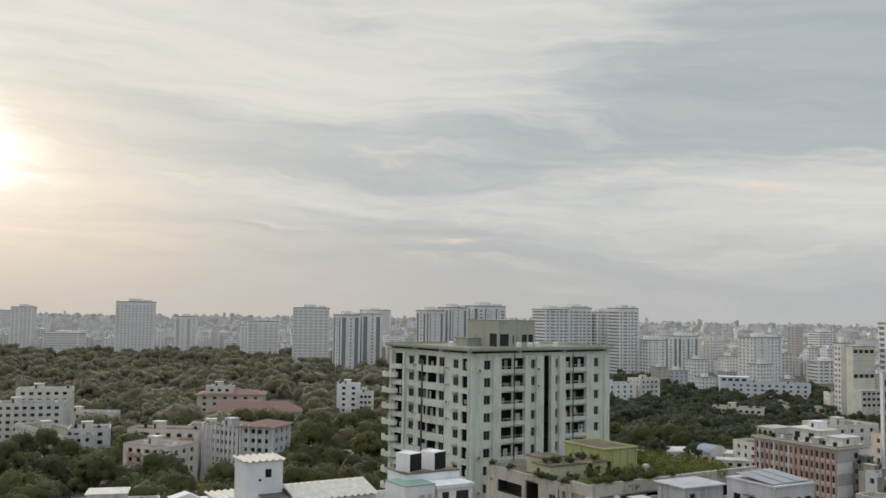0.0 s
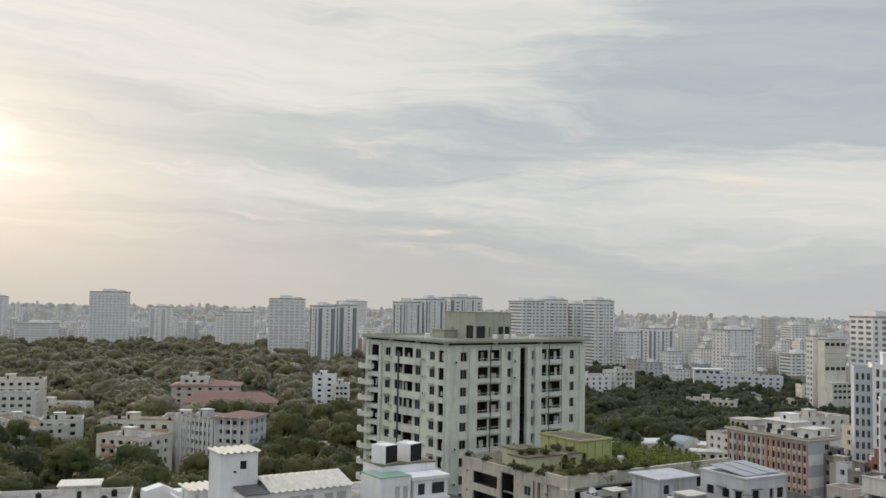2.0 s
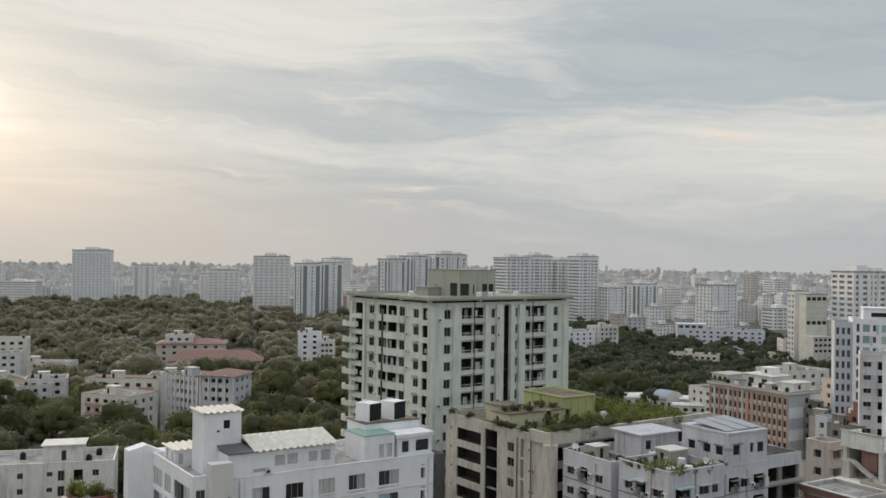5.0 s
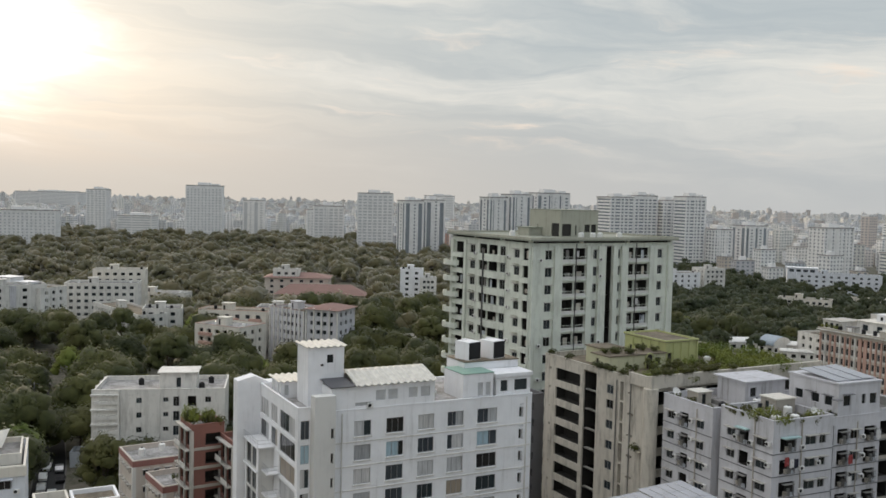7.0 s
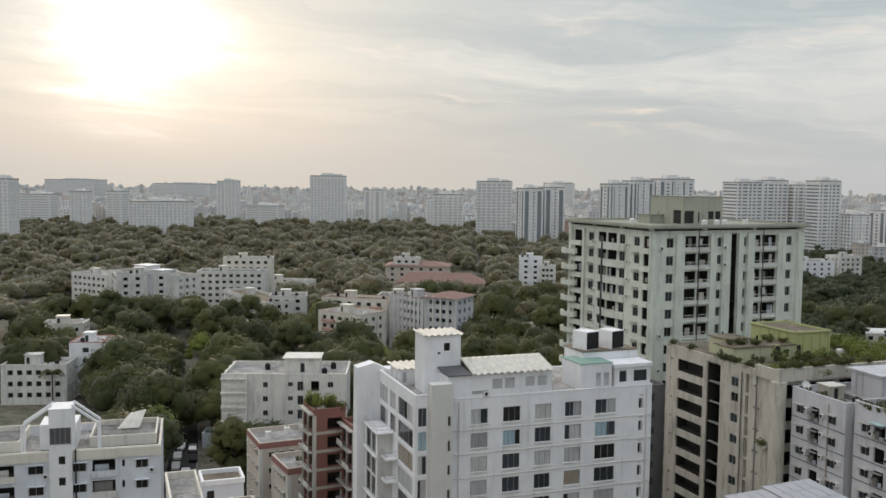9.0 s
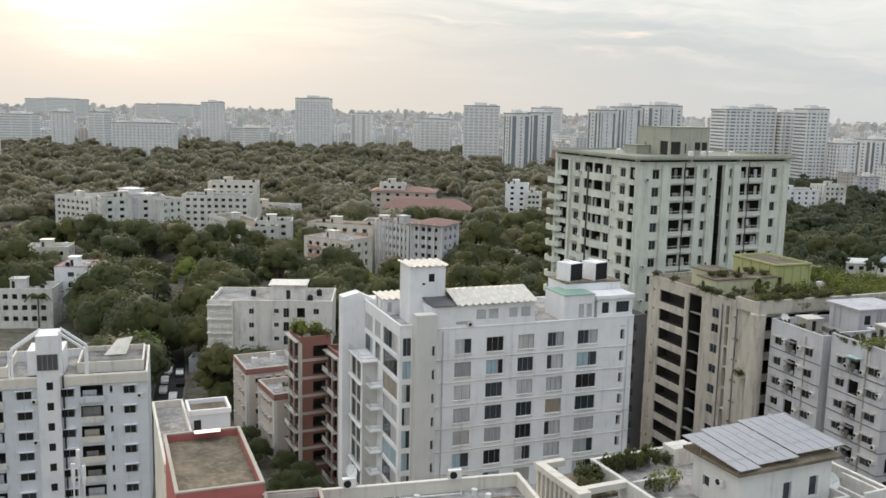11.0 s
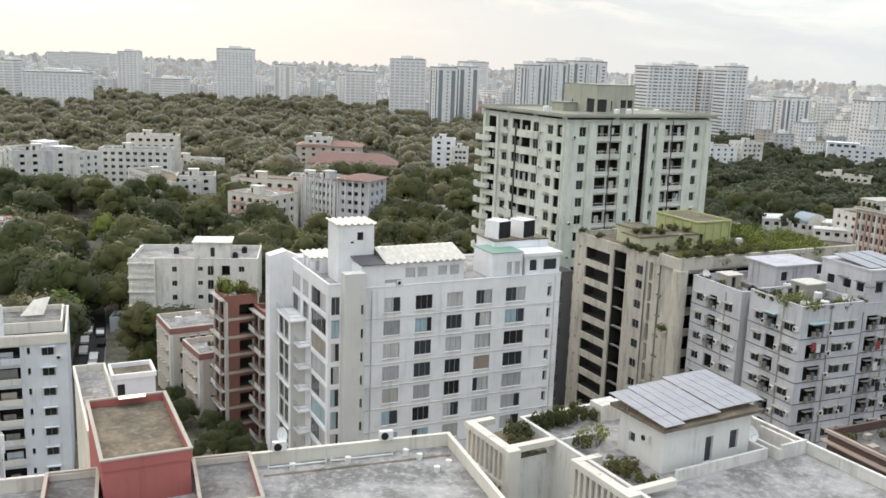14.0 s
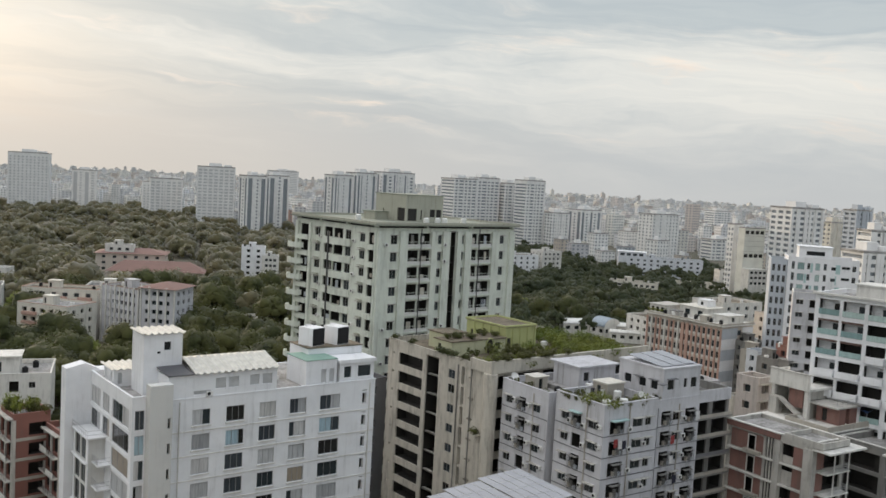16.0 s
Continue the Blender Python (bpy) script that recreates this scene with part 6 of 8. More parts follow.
def mid_houses():
    T = small_house
    # the large white complex in the park
    n = T(-213, 352, 38, 27, 13, 20.0, "old_white", "white institute wing with paired windows among park trees", 5, yard=8)
    # proud grey strip whose colour stands for the shade of a recess
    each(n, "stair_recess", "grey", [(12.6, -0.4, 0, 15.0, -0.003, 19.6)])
    c = T(-234, 380, -20, 44, 14, 18.5, "old_white", "long white institute block among park trees", 12, yard=34)
    hollow(c, "roof_tank_house", 14, 3, 9, 7, 16.7, 21.5, "white", lid="white", over=0.4)
    hollow(c, "roof_tank_house", 26, 3, 7, 6, 16.7, 20.0, "white", lid="white", over=0.4)
    T(-262, 393, -20, 26, 14, 15.5, "old_white", "white institute wing among park trees", 7, yard=30)
    T(-199, 398, 16, 32, 14, 17.5, "old_white", "white institute wing with a long window row", 9, yard=34)
    T(-196, 420, 16, 24, 12, 22.0, "cream", "bare concrete frame of an unfinished wing", 6)
    T(-176, 378, -46, 50, 12, 12.0, "old_white", "low white building among park trees", 12, yard=22)
    T(-143, 350, 17, 15, 14, 13.5, "old_white", "low white flat-roofed house among trees", 3, yard=22)
    # cream and grey flats
    T(-107, 308, -24, 20, 14, 15.0, "cream", "cream flats with rose roof edges", 5, cap="pink", decks=True, yard=26)
    T(-112, 326, -4, 26, 10, 17.5, "cream", "cream flats with rose roof edges", 6, cap="pink", decks=True)
    T(-96, 345, 6, 20, 14, 16.0, "old_white", "white flats behind the cream ones", 5, decks=True)
    b = T(-84, 322, -38, 19, 14, 20.0, "grey", "tall grey flats with vertical window rows", 8, cap="red_roof", ribs=True, yard=30)
    T(-68, 309, -16, 12, 14, 21.0, "grey", "grey flats with a gabled head", 4, hip=1.8, ribs=True, yard=30)
    T(-55, 326, 8, 24, 10, 9.0, "cream", "low cream house half hidden by trees", 6)
    # the red-roofed hall
    T(-128, 478, 6, 34, 18, 15.0, "salmon", "rose hall with faded red hipped roofs", 6, hip=2.5, yard=30)
    T(-118, 462, 6, 46, 14, 8.0, "salmon", "low rose hall wing with a faded red roof", 8, hip=5.0, yard=30)
    w = T(-124, 480, 6, 14, 8, 19.5, "old_white", "white stair block above the red-roofed hall", 3)
    T(-58, 505, 6, 13, 12, 19.5, "white", "small bright white tower house", 2, yard=35)
    T(-46, 498, 6, 9, 12, 15.5, "old_white", "white house beside the tower house", 3)
    T(-190, 446, 0, 30, 10, 9.0, "old_white", "low white pavilion in the park", 6)
    # houses by the road
    T(-152.5, 227.5, 15, 9.0, 12, 15.0, "white", "narrow white house with a red roof edge", 1, cap="rust", yard=30)
    T(-163, 212.5, 18, 17, 10, 11.0, "old_white", "stained white house with dark windows", 6, yard=22)
    T(-196, 276, 20, 14, 10, 11.0, "sheet", "low white house under palm trees", 6)
    T(-93.5, 189.5, 14, 7, 5, 3.4, "bluegrey", "roadside shed under a pale plastic sheet", 2)
    # right of the tower
    d = T(102, 584, 24, 27, 14, 15.5, "white", "white office with dark glazing", 5, yard=12)
    T(130, 598, 24, 16, 14, 18.0, "old_white", "white office beside the glazed one", 4)
    c = T(201.5, 640.4, -14, 54, 13.5, 14.0, "pale_blue", "long pale blue-white school building", 11, yard=10)
    hollow(c, "school_wing", -6.0, 5.0, 20.0, 10.0, 0, 17.0, "pale_blue", front=[(1.5 + 4.5 * i, 4.5 + 4.5 * i, 14.2, 16.0) for i in range(4)], lid="white", over=0.5)
    T(154, 520, -24, 28, 10, 9.0, "cream", "low cream pavilion among trees", 8, yard=6)
    T(205, 545, -10, 44, 10, 7.0, "cream", "row of low cream sheds", 10, yard=6)
    T(238, 560, -6, 22, 12, 14.0, "old_white", "small white block among trees", 5)
    vaulted_shed(92.4, 375, 8, 12, 8.4, 4.4, 1.5, "plastic_white", "low white vaulted shed among garden trees")
    vaulted_shed(103.7, 374, -58, 8.0, 10.0, 4.6, 3.4, "blue_metal", "vaulted shed with a faded blue-grey metal roof")
    vaulted_shed(112.3, 371.5, -12, 20, 7, 4.6, 1.2, "plastic_white", "long white vaulted shed beside the blue one")
    vaulted_shed(108.0, 359, -12, 17, 5, 4.0, 0.9, "old_white", "long low shed with a stained white roof")
    T(144, 334, 24, 22, 16, 21.0, "old_white", "white house behind the office block", 4)
    T(122, 352, 24, 30, 14, 11.5, "old_white", "low white hall with a broad pale roof", 6)
    # added dark volume that imitates the deep shade at the tower's foot
    T(-6, 155, 35, 17, 6, 26.0, "grey_band", "added dark house standing in for shade between taller blocks", 4, bare=True)
    # crowded houses to the right
    T(158, 328, 20, 12, 10, 14.0, "cream", "small yellow house in the crowded quarter", 3)
    T(175, 345, 10, 16, 12, 17.0, "pink", "salmon house in the crowded quarter", 4)
    k = T(137.2, 282.1, 12, 9.2, 7.0, 24.6, "salmon", "peach house with stacked open floors in the crowded quarter", 3, decks=True)
    each(k, "floor_ledge", "cream", [(-0.6, -0.7, 24.0 - 3.05 * i, 9.4, -0.003, 24.3 - 3.05 * i) for i in range(5)])
    T(127.0, 252.9, 20, 3.8, 4.0, 22.5, "cream", "narrow yellow house in the crowded quarter", 1)
    T(108.9, 227.9, 18, 4.2, 4.4, 22.0, "bluegrey", "small house with a sheet roof in the crowded quarter", 2, bare=True)
    T(106.2, 213.9, 24, 5.0, 5.1, 22.6, "shaded", "dark concrete house in the crowded quarter", 2)
    T(101.5, 190.8, 26, 4.6, 4.4, 21.0, "darkbrick", "dark stained house in the crowded quarter", 2, bare=True)
    T(104.3, 201.6, 22, 6.0, 5.4, 22.2, "shaded", "stained brown house in the crowded quarter", 2)
    T(120.2, 232.5, 14, 5.4, 5.9, 22.6, "brick", "unplastered brick house in the crowded quarter", 2)
    T(114.0, 240.0, 30, 6.0, 5.0, 19.6, "sill", "small cream house in the crowded quarter", 2)
    T(121.0, 262.0, 10, 8.0, 7.0, 18.5, "shaded", "grey rooftop house in the crowded quarter", 3)
    r = T(73.4, 153.0, 29, 4.4, 4.6, 30.6, "ledge_pale", "rose-cream flats with hooded windows beside the grey block", 2, bare=True)
    each(r, "window_hood", "sill", [(0.3, -0.5, 29.3 - 3.05 * i, 4.1, -0.003, 29.45 - 3.05 * i) for i in range(4)])
    T(86, 226, 22, 16, 12, 13.0, "grey", "grey flats in the crowded quarter", 4)
    T(84, 178, 20, 9, 7, 20.5, "concrete", "stained white house in the crowded quarter", 2)
    T(136, 180, 6, 24, 16, 26.0, "grey", "grey block beside the white tower", 6)
    T(120, 200, 6, 16, 14, 20.0, "old_white", "stained white flats beside the grey block", 4)
    T(70, 84, 28, 14, 12, 25.0, "old_white", "pale house with a worn white roof", 4)


mid_houses()


# ---- road at the edge of the park ----
def road():
    pts = [(-66, 92), (-74, 130), (-84, 160), (-98, 190), (-116, 225), (-140, 265), (-176, 320)]
    r, kerbs = MB(), [MB(), MB()]
    for i in range(len(pts) - 1):
        a, b = Vector((*pts[i], 0)), Vector((*pts[i + 1], 0))
        n = Vector((-(b - a).y, (b - a).x, 0)).normalized()
        r.quad(a - n * 3 + Vector((0, 0, 0.03)), b - n * 3 + Vector((0, 0, 0.03)), b + n * 3 + Vector((0, 0, 0.03)), a + n * 3 + Vector((0, 0, 0.03)))
        for s, kb in ((-1, kerbs[0]), (1, kerbs[1])):
            p = [a + n * 3.0 * s, b + n * 3.0 * s, b + n * 3.3 * s, a + n * 3.3 * s]
            up = Vector((0, 0, 0.16))
            kb.quad(*[q + up for q in p])
            kb.quad(p[0], p[1], p[1] + up, p[0] + up)
            kb.quad(p[2], p[3], p[3] + up, p[2] + up)
        FOOTPRINTS.append((a.x, a.y, math.atan2((b - a).y, (b - a).x), -2, (b - a).length + 2, -2.0, 2.0))
    ob = tagged(r.part("road", [M["asphalt"]]), "narrow asphalt road along the park", "road", kind="structure")
    for kb in kerbs:
        tagged(kb.part("kerb", [M["kerb"]]), "low concrete kerb", "kerb", kind="structure")


road()


def car(x, y, yaw, paint, label):
    ob = root("car", label, "car", x, y, yaw, group="cars on the road")
    prof = [(-2.1, 0.35), (2.1, 0.35), (2.15, 0.75), (1.2, 0.9), (0.6, 1.42), (-1.1, 1.45), (-1.9, 0.95), (-2.15, 0.85)]
    b, n = MB(), len(prof)
    b.v += [(u, -0.82, z) for u, z in prof] + [(u, 0.82, z) for u, z in prof]
    b.f += [tuple(range(n)), tuple(range(2 * n - 1, n - 1, -1))] + [(i, (i + 1) % n, n + (i + 1) % n, n + i) for i in range(n)]
    b.m += [0] * (n + 2)
    body = b.part("body", [M[paint]], ob)
    g = MB()
    g.box(-1.0, -0.84, 0.98, 0.55, 0.84, 1.32)
    g.part("side_window", [M["glass"]], ob)
    for u in (-1.35, 1.35):
        for v in (-0.8, 0.8):
            t = MB()
            t.bar((u, v - 0.1, 0.33), (u, v + 0.1, 0.33), 0.33, sides=14)
            t.part("wheel", [M["plastic_black"]], ob)
    return ob


for cx, cy, cyaw, cm, cl in ((-82.5, 161, 112, "plastic_white", "white saloon car on the park road"), (-86.0, 166.5, 112, "metal", "silver saloon car on the park road"), (-88.0, 171, 114, "plastic_white", "white saloon car on the park road"),
                             (-92.0, 174.5, 114, "plastic_white", "white saloon car on the park road"), (-91.0, 180.5, 114, "plastic_black", "black saloon car on the park road"), (-95.0, 181, 114, "plastic_white", "white saloon car on the park road"),
                             (-97.5, 187.5, 114, "plastic_white", "white saloon car on the park road"), (-94.5, 187.0, 114, "metal", "silver saloon car on the park road")):
    car(cx, cy, cyaw, cm, cl)
# ---- trees ----
def leaf_cloud(rng, clumps, per, size, spread):
    """Many small leaf sprays gathered on the outside of rounded clumps; returns vertices, faces and soft normals."""
    v, f, s = [], [], []
    for cx, cy, cz, r in clumps:
        for _ in range(per):
            d = Vector((rng.gauss(0, 1), rng.gauss(0, 1), rng.gauss(0, 1) * 0.8 + 0.35)).normalized()
            p = Vector((cx, cy, cz)) + d * r * rng.uniform(0.78, 1.16) * spread
            n = (d * 1.6 + Vector((rng.uniform(-.5, .5), rng.uniform(-.5, .5), rng.uniform(-.1, .6)))).normalized()
            a = n.orthogonal().normalized()
            b = n.cross(a)
            g = rng.uniform(0, 6.28)
            a, b = a * math.cos(g) + b * math.sin(g), b * math.cos(g) - a * math.sin(g)
            q = size * rng.uniform(0.6, 1.3)
            k = len(v)
            v += [tuple(p + a * q), tuple(p + b * q * 0.8 - n * q * 0.25), tuple(p - a * q), tuple(p - b * q * 0.8 - n * q * 0.25)]
            f.append((k, k + 1, k + 2, k + 3))
            s += [tuple((d * 1.2 + n * 0.5 + Vector((0, 0, 0.35))).normalized())] * 4
    return v, f, s


def lobe_forms():
    """Unit lobes, finer and coarser, that fill the inside of a crown's clumps."""
    forms = []
    for sub in (2, 1):
        bm = bmesh.new()
        bmesh.ops.create_icosphere(bm, subdivisions=sub, radius=1.0)
        forms.append(([v.co.copy() for v in bm.verts], [tuple(v.index for v in f.verts) for f in bm.faces]))
        bm.free()
    return forms


LOBES = lobe_forms()


def add_lobes(rng, clumps, v, f, s, fine=True, fill=0.93, rough=0.2):
    pts, tri = LOBES[0 if fine else 1]
    for cx, cy, cz, r in clumps:
        k = len(v)
        for p in pts:
            q = r * fill * rng.uniform(0.92 - rough, 0.92 + rough)
            v.append((cx + p.x * q, cy + p.y * q, cz + p.z * q * 0.85))
            s.append(tuple((p + Vector((rng.uniform(-.25, .25), rng.uniform(-.25, .25), rng.uniform(0, .5)))).normalized()))
        f += [tuple(k + i for i in t) for t in tri]


def leaf_mesh(name, v, f, s, leaf):
    me = bpy.data.meshes.new(name)
    me.from_pydata(v, [], f)
    me.materials.append(M[leaf])
    me.polygons.foreach_set("use_smooth", [True] * len(f))
    me.normals_split_custom_set_from_vertices(s)
    return me


def crown_clumps(rng, h, r, n, low=0.40, small=0.20, large=0.40):
    """Clump centres over a broad dome, the lower ones further out."""
    out = []
    for i in range(n):
        a, q = i * 2.39996 + rng.uniform(-0.4, 0.4), math.sqrt((i + 0.5) / n)
        rr = r * q * 0.78
        z = h * low + (h * (0.97 - low) - r * 0.28) * math.sqrt(max(0.0, 1 - q * q)) + rng.uniform(-0.10, 0.05) * h
        out.append((rr * math.cos(a), rr * math.sin(a), z, r * rng.uniform(small, large)))
    return out


def tree_kind(seed, h, r, n, per, leaf, label, size=0.30):
    rng = random.Random(seed)
    ob = root("tree", label, "tree", 0, 0, 0, group="park trees")
    t = MB()
    t.tube(0, 0, 0, h * 0.42, 0.035 * h * 0.6, 0.018 * h, 8)
    cl = crown_clumps(rng, h, r, n)
    for cx, cy, cz, cr in cl[::3]:
        t.bar((0, 0, h * rng.uniform(0.25, 0.42)), (cx * 0.85, cy * 0.85, cz - cr * 0.3), 0.006 * h, sides=5)
    t.part("trunk", [M["bark"]], ob)
    v, f, s = leaf_cloud(rng, cl, per, size, 1.05)
    add_lobes(rng, cl, v, f, s, True, 0.86)
    whole = [(Vector(p) - Vector((0, 0, h * 0.4))).normalized() * 0.7 + Vector(q) * 0.5 for p, q in zip(v, s)]
    crown = new("crown", leaf_mesh("crown", v, f, [tuple(q.normalized()) for q in whole], leaf))
    crown.parent = ob
    return ob


KINDS = [tree_kind(11, 14, 7.5, 32, 48, "leaf", "broad dark green rain tree in full leaf", 0.36),
         tree_kind(12, 16, 6.0, 28, 48, "leaf", "tall dark green park tree in full leaf", 0.33),
         tree_kind(13, 11, 5.5, 24, 48, "leaf", "rounded green park tree in full leaf", 0.32),
         tree_kind(14, 13, 8.5, 36, 48, "leaf", "wide spreading dark green tree", 0.38),
         tree_kind(15, 12, 5.0, 22, 48, "leaf_light", "fresh yellow-green young tree", 0.32)]


def blocked(x, y, pad=3.0):
    for fx, fy, a, x0, x1, y0, y1 in FOOTPRINTS:
        dx, dy = x - fx, y - fy
        u, v = dx * math.cos(a) + dy * math.sin(a), -dx * math.sin(a) + dy * math.cos(a)
        if x0 - pad < u < x1 + pad and y0 - pad < v < y1 + pad:
            return True
    return False


def wooded(x, y):
    """Where the park and gardens lie."""
    d, az = math.hypot(x, y), math.degrees(math.atan2(x, y))
    if az < -7:
        return 185 < d < 1180 + 70 * math.sin(az * 0.9)
    if az < 5:
        return 185 < d < 900 + 50 * math.sin(az * 1.7)
    if az < 13:
        return 235 < d < 880 + 50 * math.sin(az * 2.0)
    if az < 23:
        return 375 < d < 720 + 40 * math.sin(az * 1.5)
    return 425 < d < 690 + 40 * math.sin(az * 1.5) and az < 27


def plant_trees():
    rng = random.Random(5)
    used, placed = [False] * len(KINDS), 0
    spots = []
    tries = 0
    while placed < 265 and tries < 12000:
        tries += 1
        if tries % 5:
            az, d = rng.uniform(-36, 4), 165 + 245 * rng.random()
        else:
            az, d = rng.uniform(5, 24), 235 + 190 * rng.random()
        x, y = d * math.sin(radians(az)), d * math.cos(radians(az))
        if blocked(x, y, 3.5) or any((x - a) ** 2 + (y - b) ** 2 < 74 for a, b in spots):
            continue
        if -12 < x < 40 and y < 178:
            continue
        if (az < -30.5 and d < 255) or (az > 11.5 and d < 395) or (-36 < az < -25 and d < 190):
            continue
        spots.append((x, y))
        k = rng.choice([0, 0, 0, 1, 1, 2, 2, 3, 3, 3, 4])
        s = rng.uniform(0.85, 1.3) * (0.8 if az > 6 else 1.0)
        m = pose(x, y, 0, 0, 0, rng.uniform(0, 360))
        if not used[k]:
            used[k] = True
            KINDS[k].matrix_basis = m
        else:
            copy_thing(KINDS[k], m @ Matrix.Diagonal((s, s, s * rng.uniform(0.85, 1.1), 1)))
        placed += 1
    for x, y, s in ((-57, 141, 0.5), (-51, 138, 0.45), (-46, 133.5, 0.5), (-43, 129, 0.45), (-38, 127, 0.5), (-34, 122, 0.45), (-61, 146, 0.5), (-29, 119, 0.5), (-65, 141, 0.6), (-70, 150, 0.6), (-73, 163, 0.7), (-76, 170, 0.75), (-79, 176, 0.6), (-36, 130, 0.6), (-47, 128, 0.55), (-94, 166, 0.85), (-102, 178, 0.95), (-108, 192, 1.0), (-72, 172, 0.7), (-86, 187.5, 0.7)):
        copy_thing(KINDS[2], pose(x, y, 0, 0, 0, x * 9 % 360) @ Matrix.Diagonal((s, s, s, 1)))
    far_woods(rng)


def canopy(rng, crowns, cards, size):
    """A wood as arrays: each crown is a heap of ragged clumps, a dark core each, and leaf sprays standing off it."""
    pts, tri = np.array([tuple(p) for p in LOBES[1][0]]), np.array(LOBES[1][1])
    cl, mid = np.array(crowns)[:, :4], np.array(crowns)[:, 4:]
    n, m = len(cl), len(pts)
    r = cl[:, 3][:, None, None]
    q = rng.uniform(0.62, 1.0, (n, m, 1))
    v1 = cl[:, None, :3] + pts[None] * r * q * np.array((1, 1, 0.8))
    w1 = v1 - mid[:, None, :]
    w1 /= np.linalg.norm(w1, axis=2, keepdims=True) + 1e-6
    s1 = pts[None] * 0.4 + w1 * 0.9 + rng.uniform(-0.25, 0.25, (n, m, 3))
    f1 = (np.arange(n)[:, None, None] * m + tri[None]).reshape(-1, 3)
    d = rng.normal(0, 1, (n, cards, 3)) * np.array((1, 1, 0.8)) + np.array((0, 0, 0.4))
    d /= np.linalg.norm(d, axis=2, keepdims=True)
    p = cl[:, None, :3] + d * r * rng.uniform(0.72, 1.12, (n, cards, 1)) * np.array((1, 1, 0.85))
    nor = d * 1.3 + rng.uniform(-0.55, 0.55, (n, cards, 3))
    nor /= np.linalg.norm(nor, axis=2, keepdims=True)
    a = np.cross(nor, rng.normal(0, 1, (n, cards, 3)))
    a /= np.linalg.norm(a, axis=2, keepdims=True) + 1e-6
    b = np.cross(nor, a)
    g = size * rng.uniform(0.5, 1.35, (n, cards, 1))
    v2 = np.stack([p + a * g, p + b * g * 0.75 - nor * g * 0.3, p - a * g, p - b * g * 0.75 - nor * g * 0.3], axis=2)
    w2 = p - mid[:, None, :]
    w2 /= np.linalg.norm(w2, axis=2, keepdims=True) + 1e-6
    s2 = np.repeat((d * 0.4 + nor * 0.3 + w2 * 0.9)[:, :, None, :], 4, axis=2)
    f2 = np.arange(n * cards * 4).reshape(-1, 4) + n * m
    vs = np.concatenate([v1.reshape(-1, 3), v2.reshape(-1, 3)])
    ns = np.concatenate([s1.reshape(-1, 3), s2.reshape(-1, 3)])
    ns /= np.linalg.norm(ns, axis=1, keepdims=True) + 1e-6
    return vs.tolist(), f1.tolist() + f2.tolist(), ns.tolist()


def far_woods(rng):
    """The park behind the houses, and the gardens beyond the tower, as unbroken canopies."""
    far, mid, count = [], [], 0
    while count < 3000:
        az, d = rng.uniform(-38, 29), 360 + 880 * rng.random() ** 0.85
        x, y = d * math.sin(radians(az)), d * math.cos(radians(az))
        count += 1
        if not wooded(x, y) or blocked(x, y, 6.0 if az < 4 else 3.5):
            continue
        h, r = rng.uniform(8, 17), rng.choice([4.5, 6.0, 7.5, 9.0, 11.5]) * rng.uniform(0.85, 1.15)
        if az > 4:
            h, r = h * 0.72, r * 0.8
        crown = [(x + a, y + b, c, q, x, y, h * 0.3) for a, b, c, q in crown_clumps(rng, h, r, int(5 + r * 0.75), 0.42, 0.30, 0.48)]
        (mid if az > 4 else far).extend(crown)
    for _ in range(1100):
        az, d = rng.uniform(4, 29), rng.uniform(330, 760)
        x, y = d * math.sin(radians(az)), d * math.cos(radians(az))
        if (not wooded(x, y) and (az < 21 or rng.random() < 0.55)) or blocked(x, y, 2.0):
            continue
        h, r = rng.uniform(6, 12), rng.uniform(3.5, 7.5)
        mid.extend((x + a, y + b, c, q, x, y, h * 0.3) for a, b, c, q in crown_clumps(rng, h, r, 8, 0.40, 0.30, 0.48))
    gen = np.random.default_rng(8)
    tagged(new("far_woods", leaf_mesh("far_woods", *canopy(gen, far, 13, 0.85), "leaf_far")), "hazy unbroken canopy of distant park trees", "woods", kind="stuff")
    tagged(new("garden_woods", leaf_mesh("garden_woods", *canopy(gen, mid, 16, 0.65), "leaf_mid")), "dark green garden trees between pale low buildings", "woods", kind="stuff")


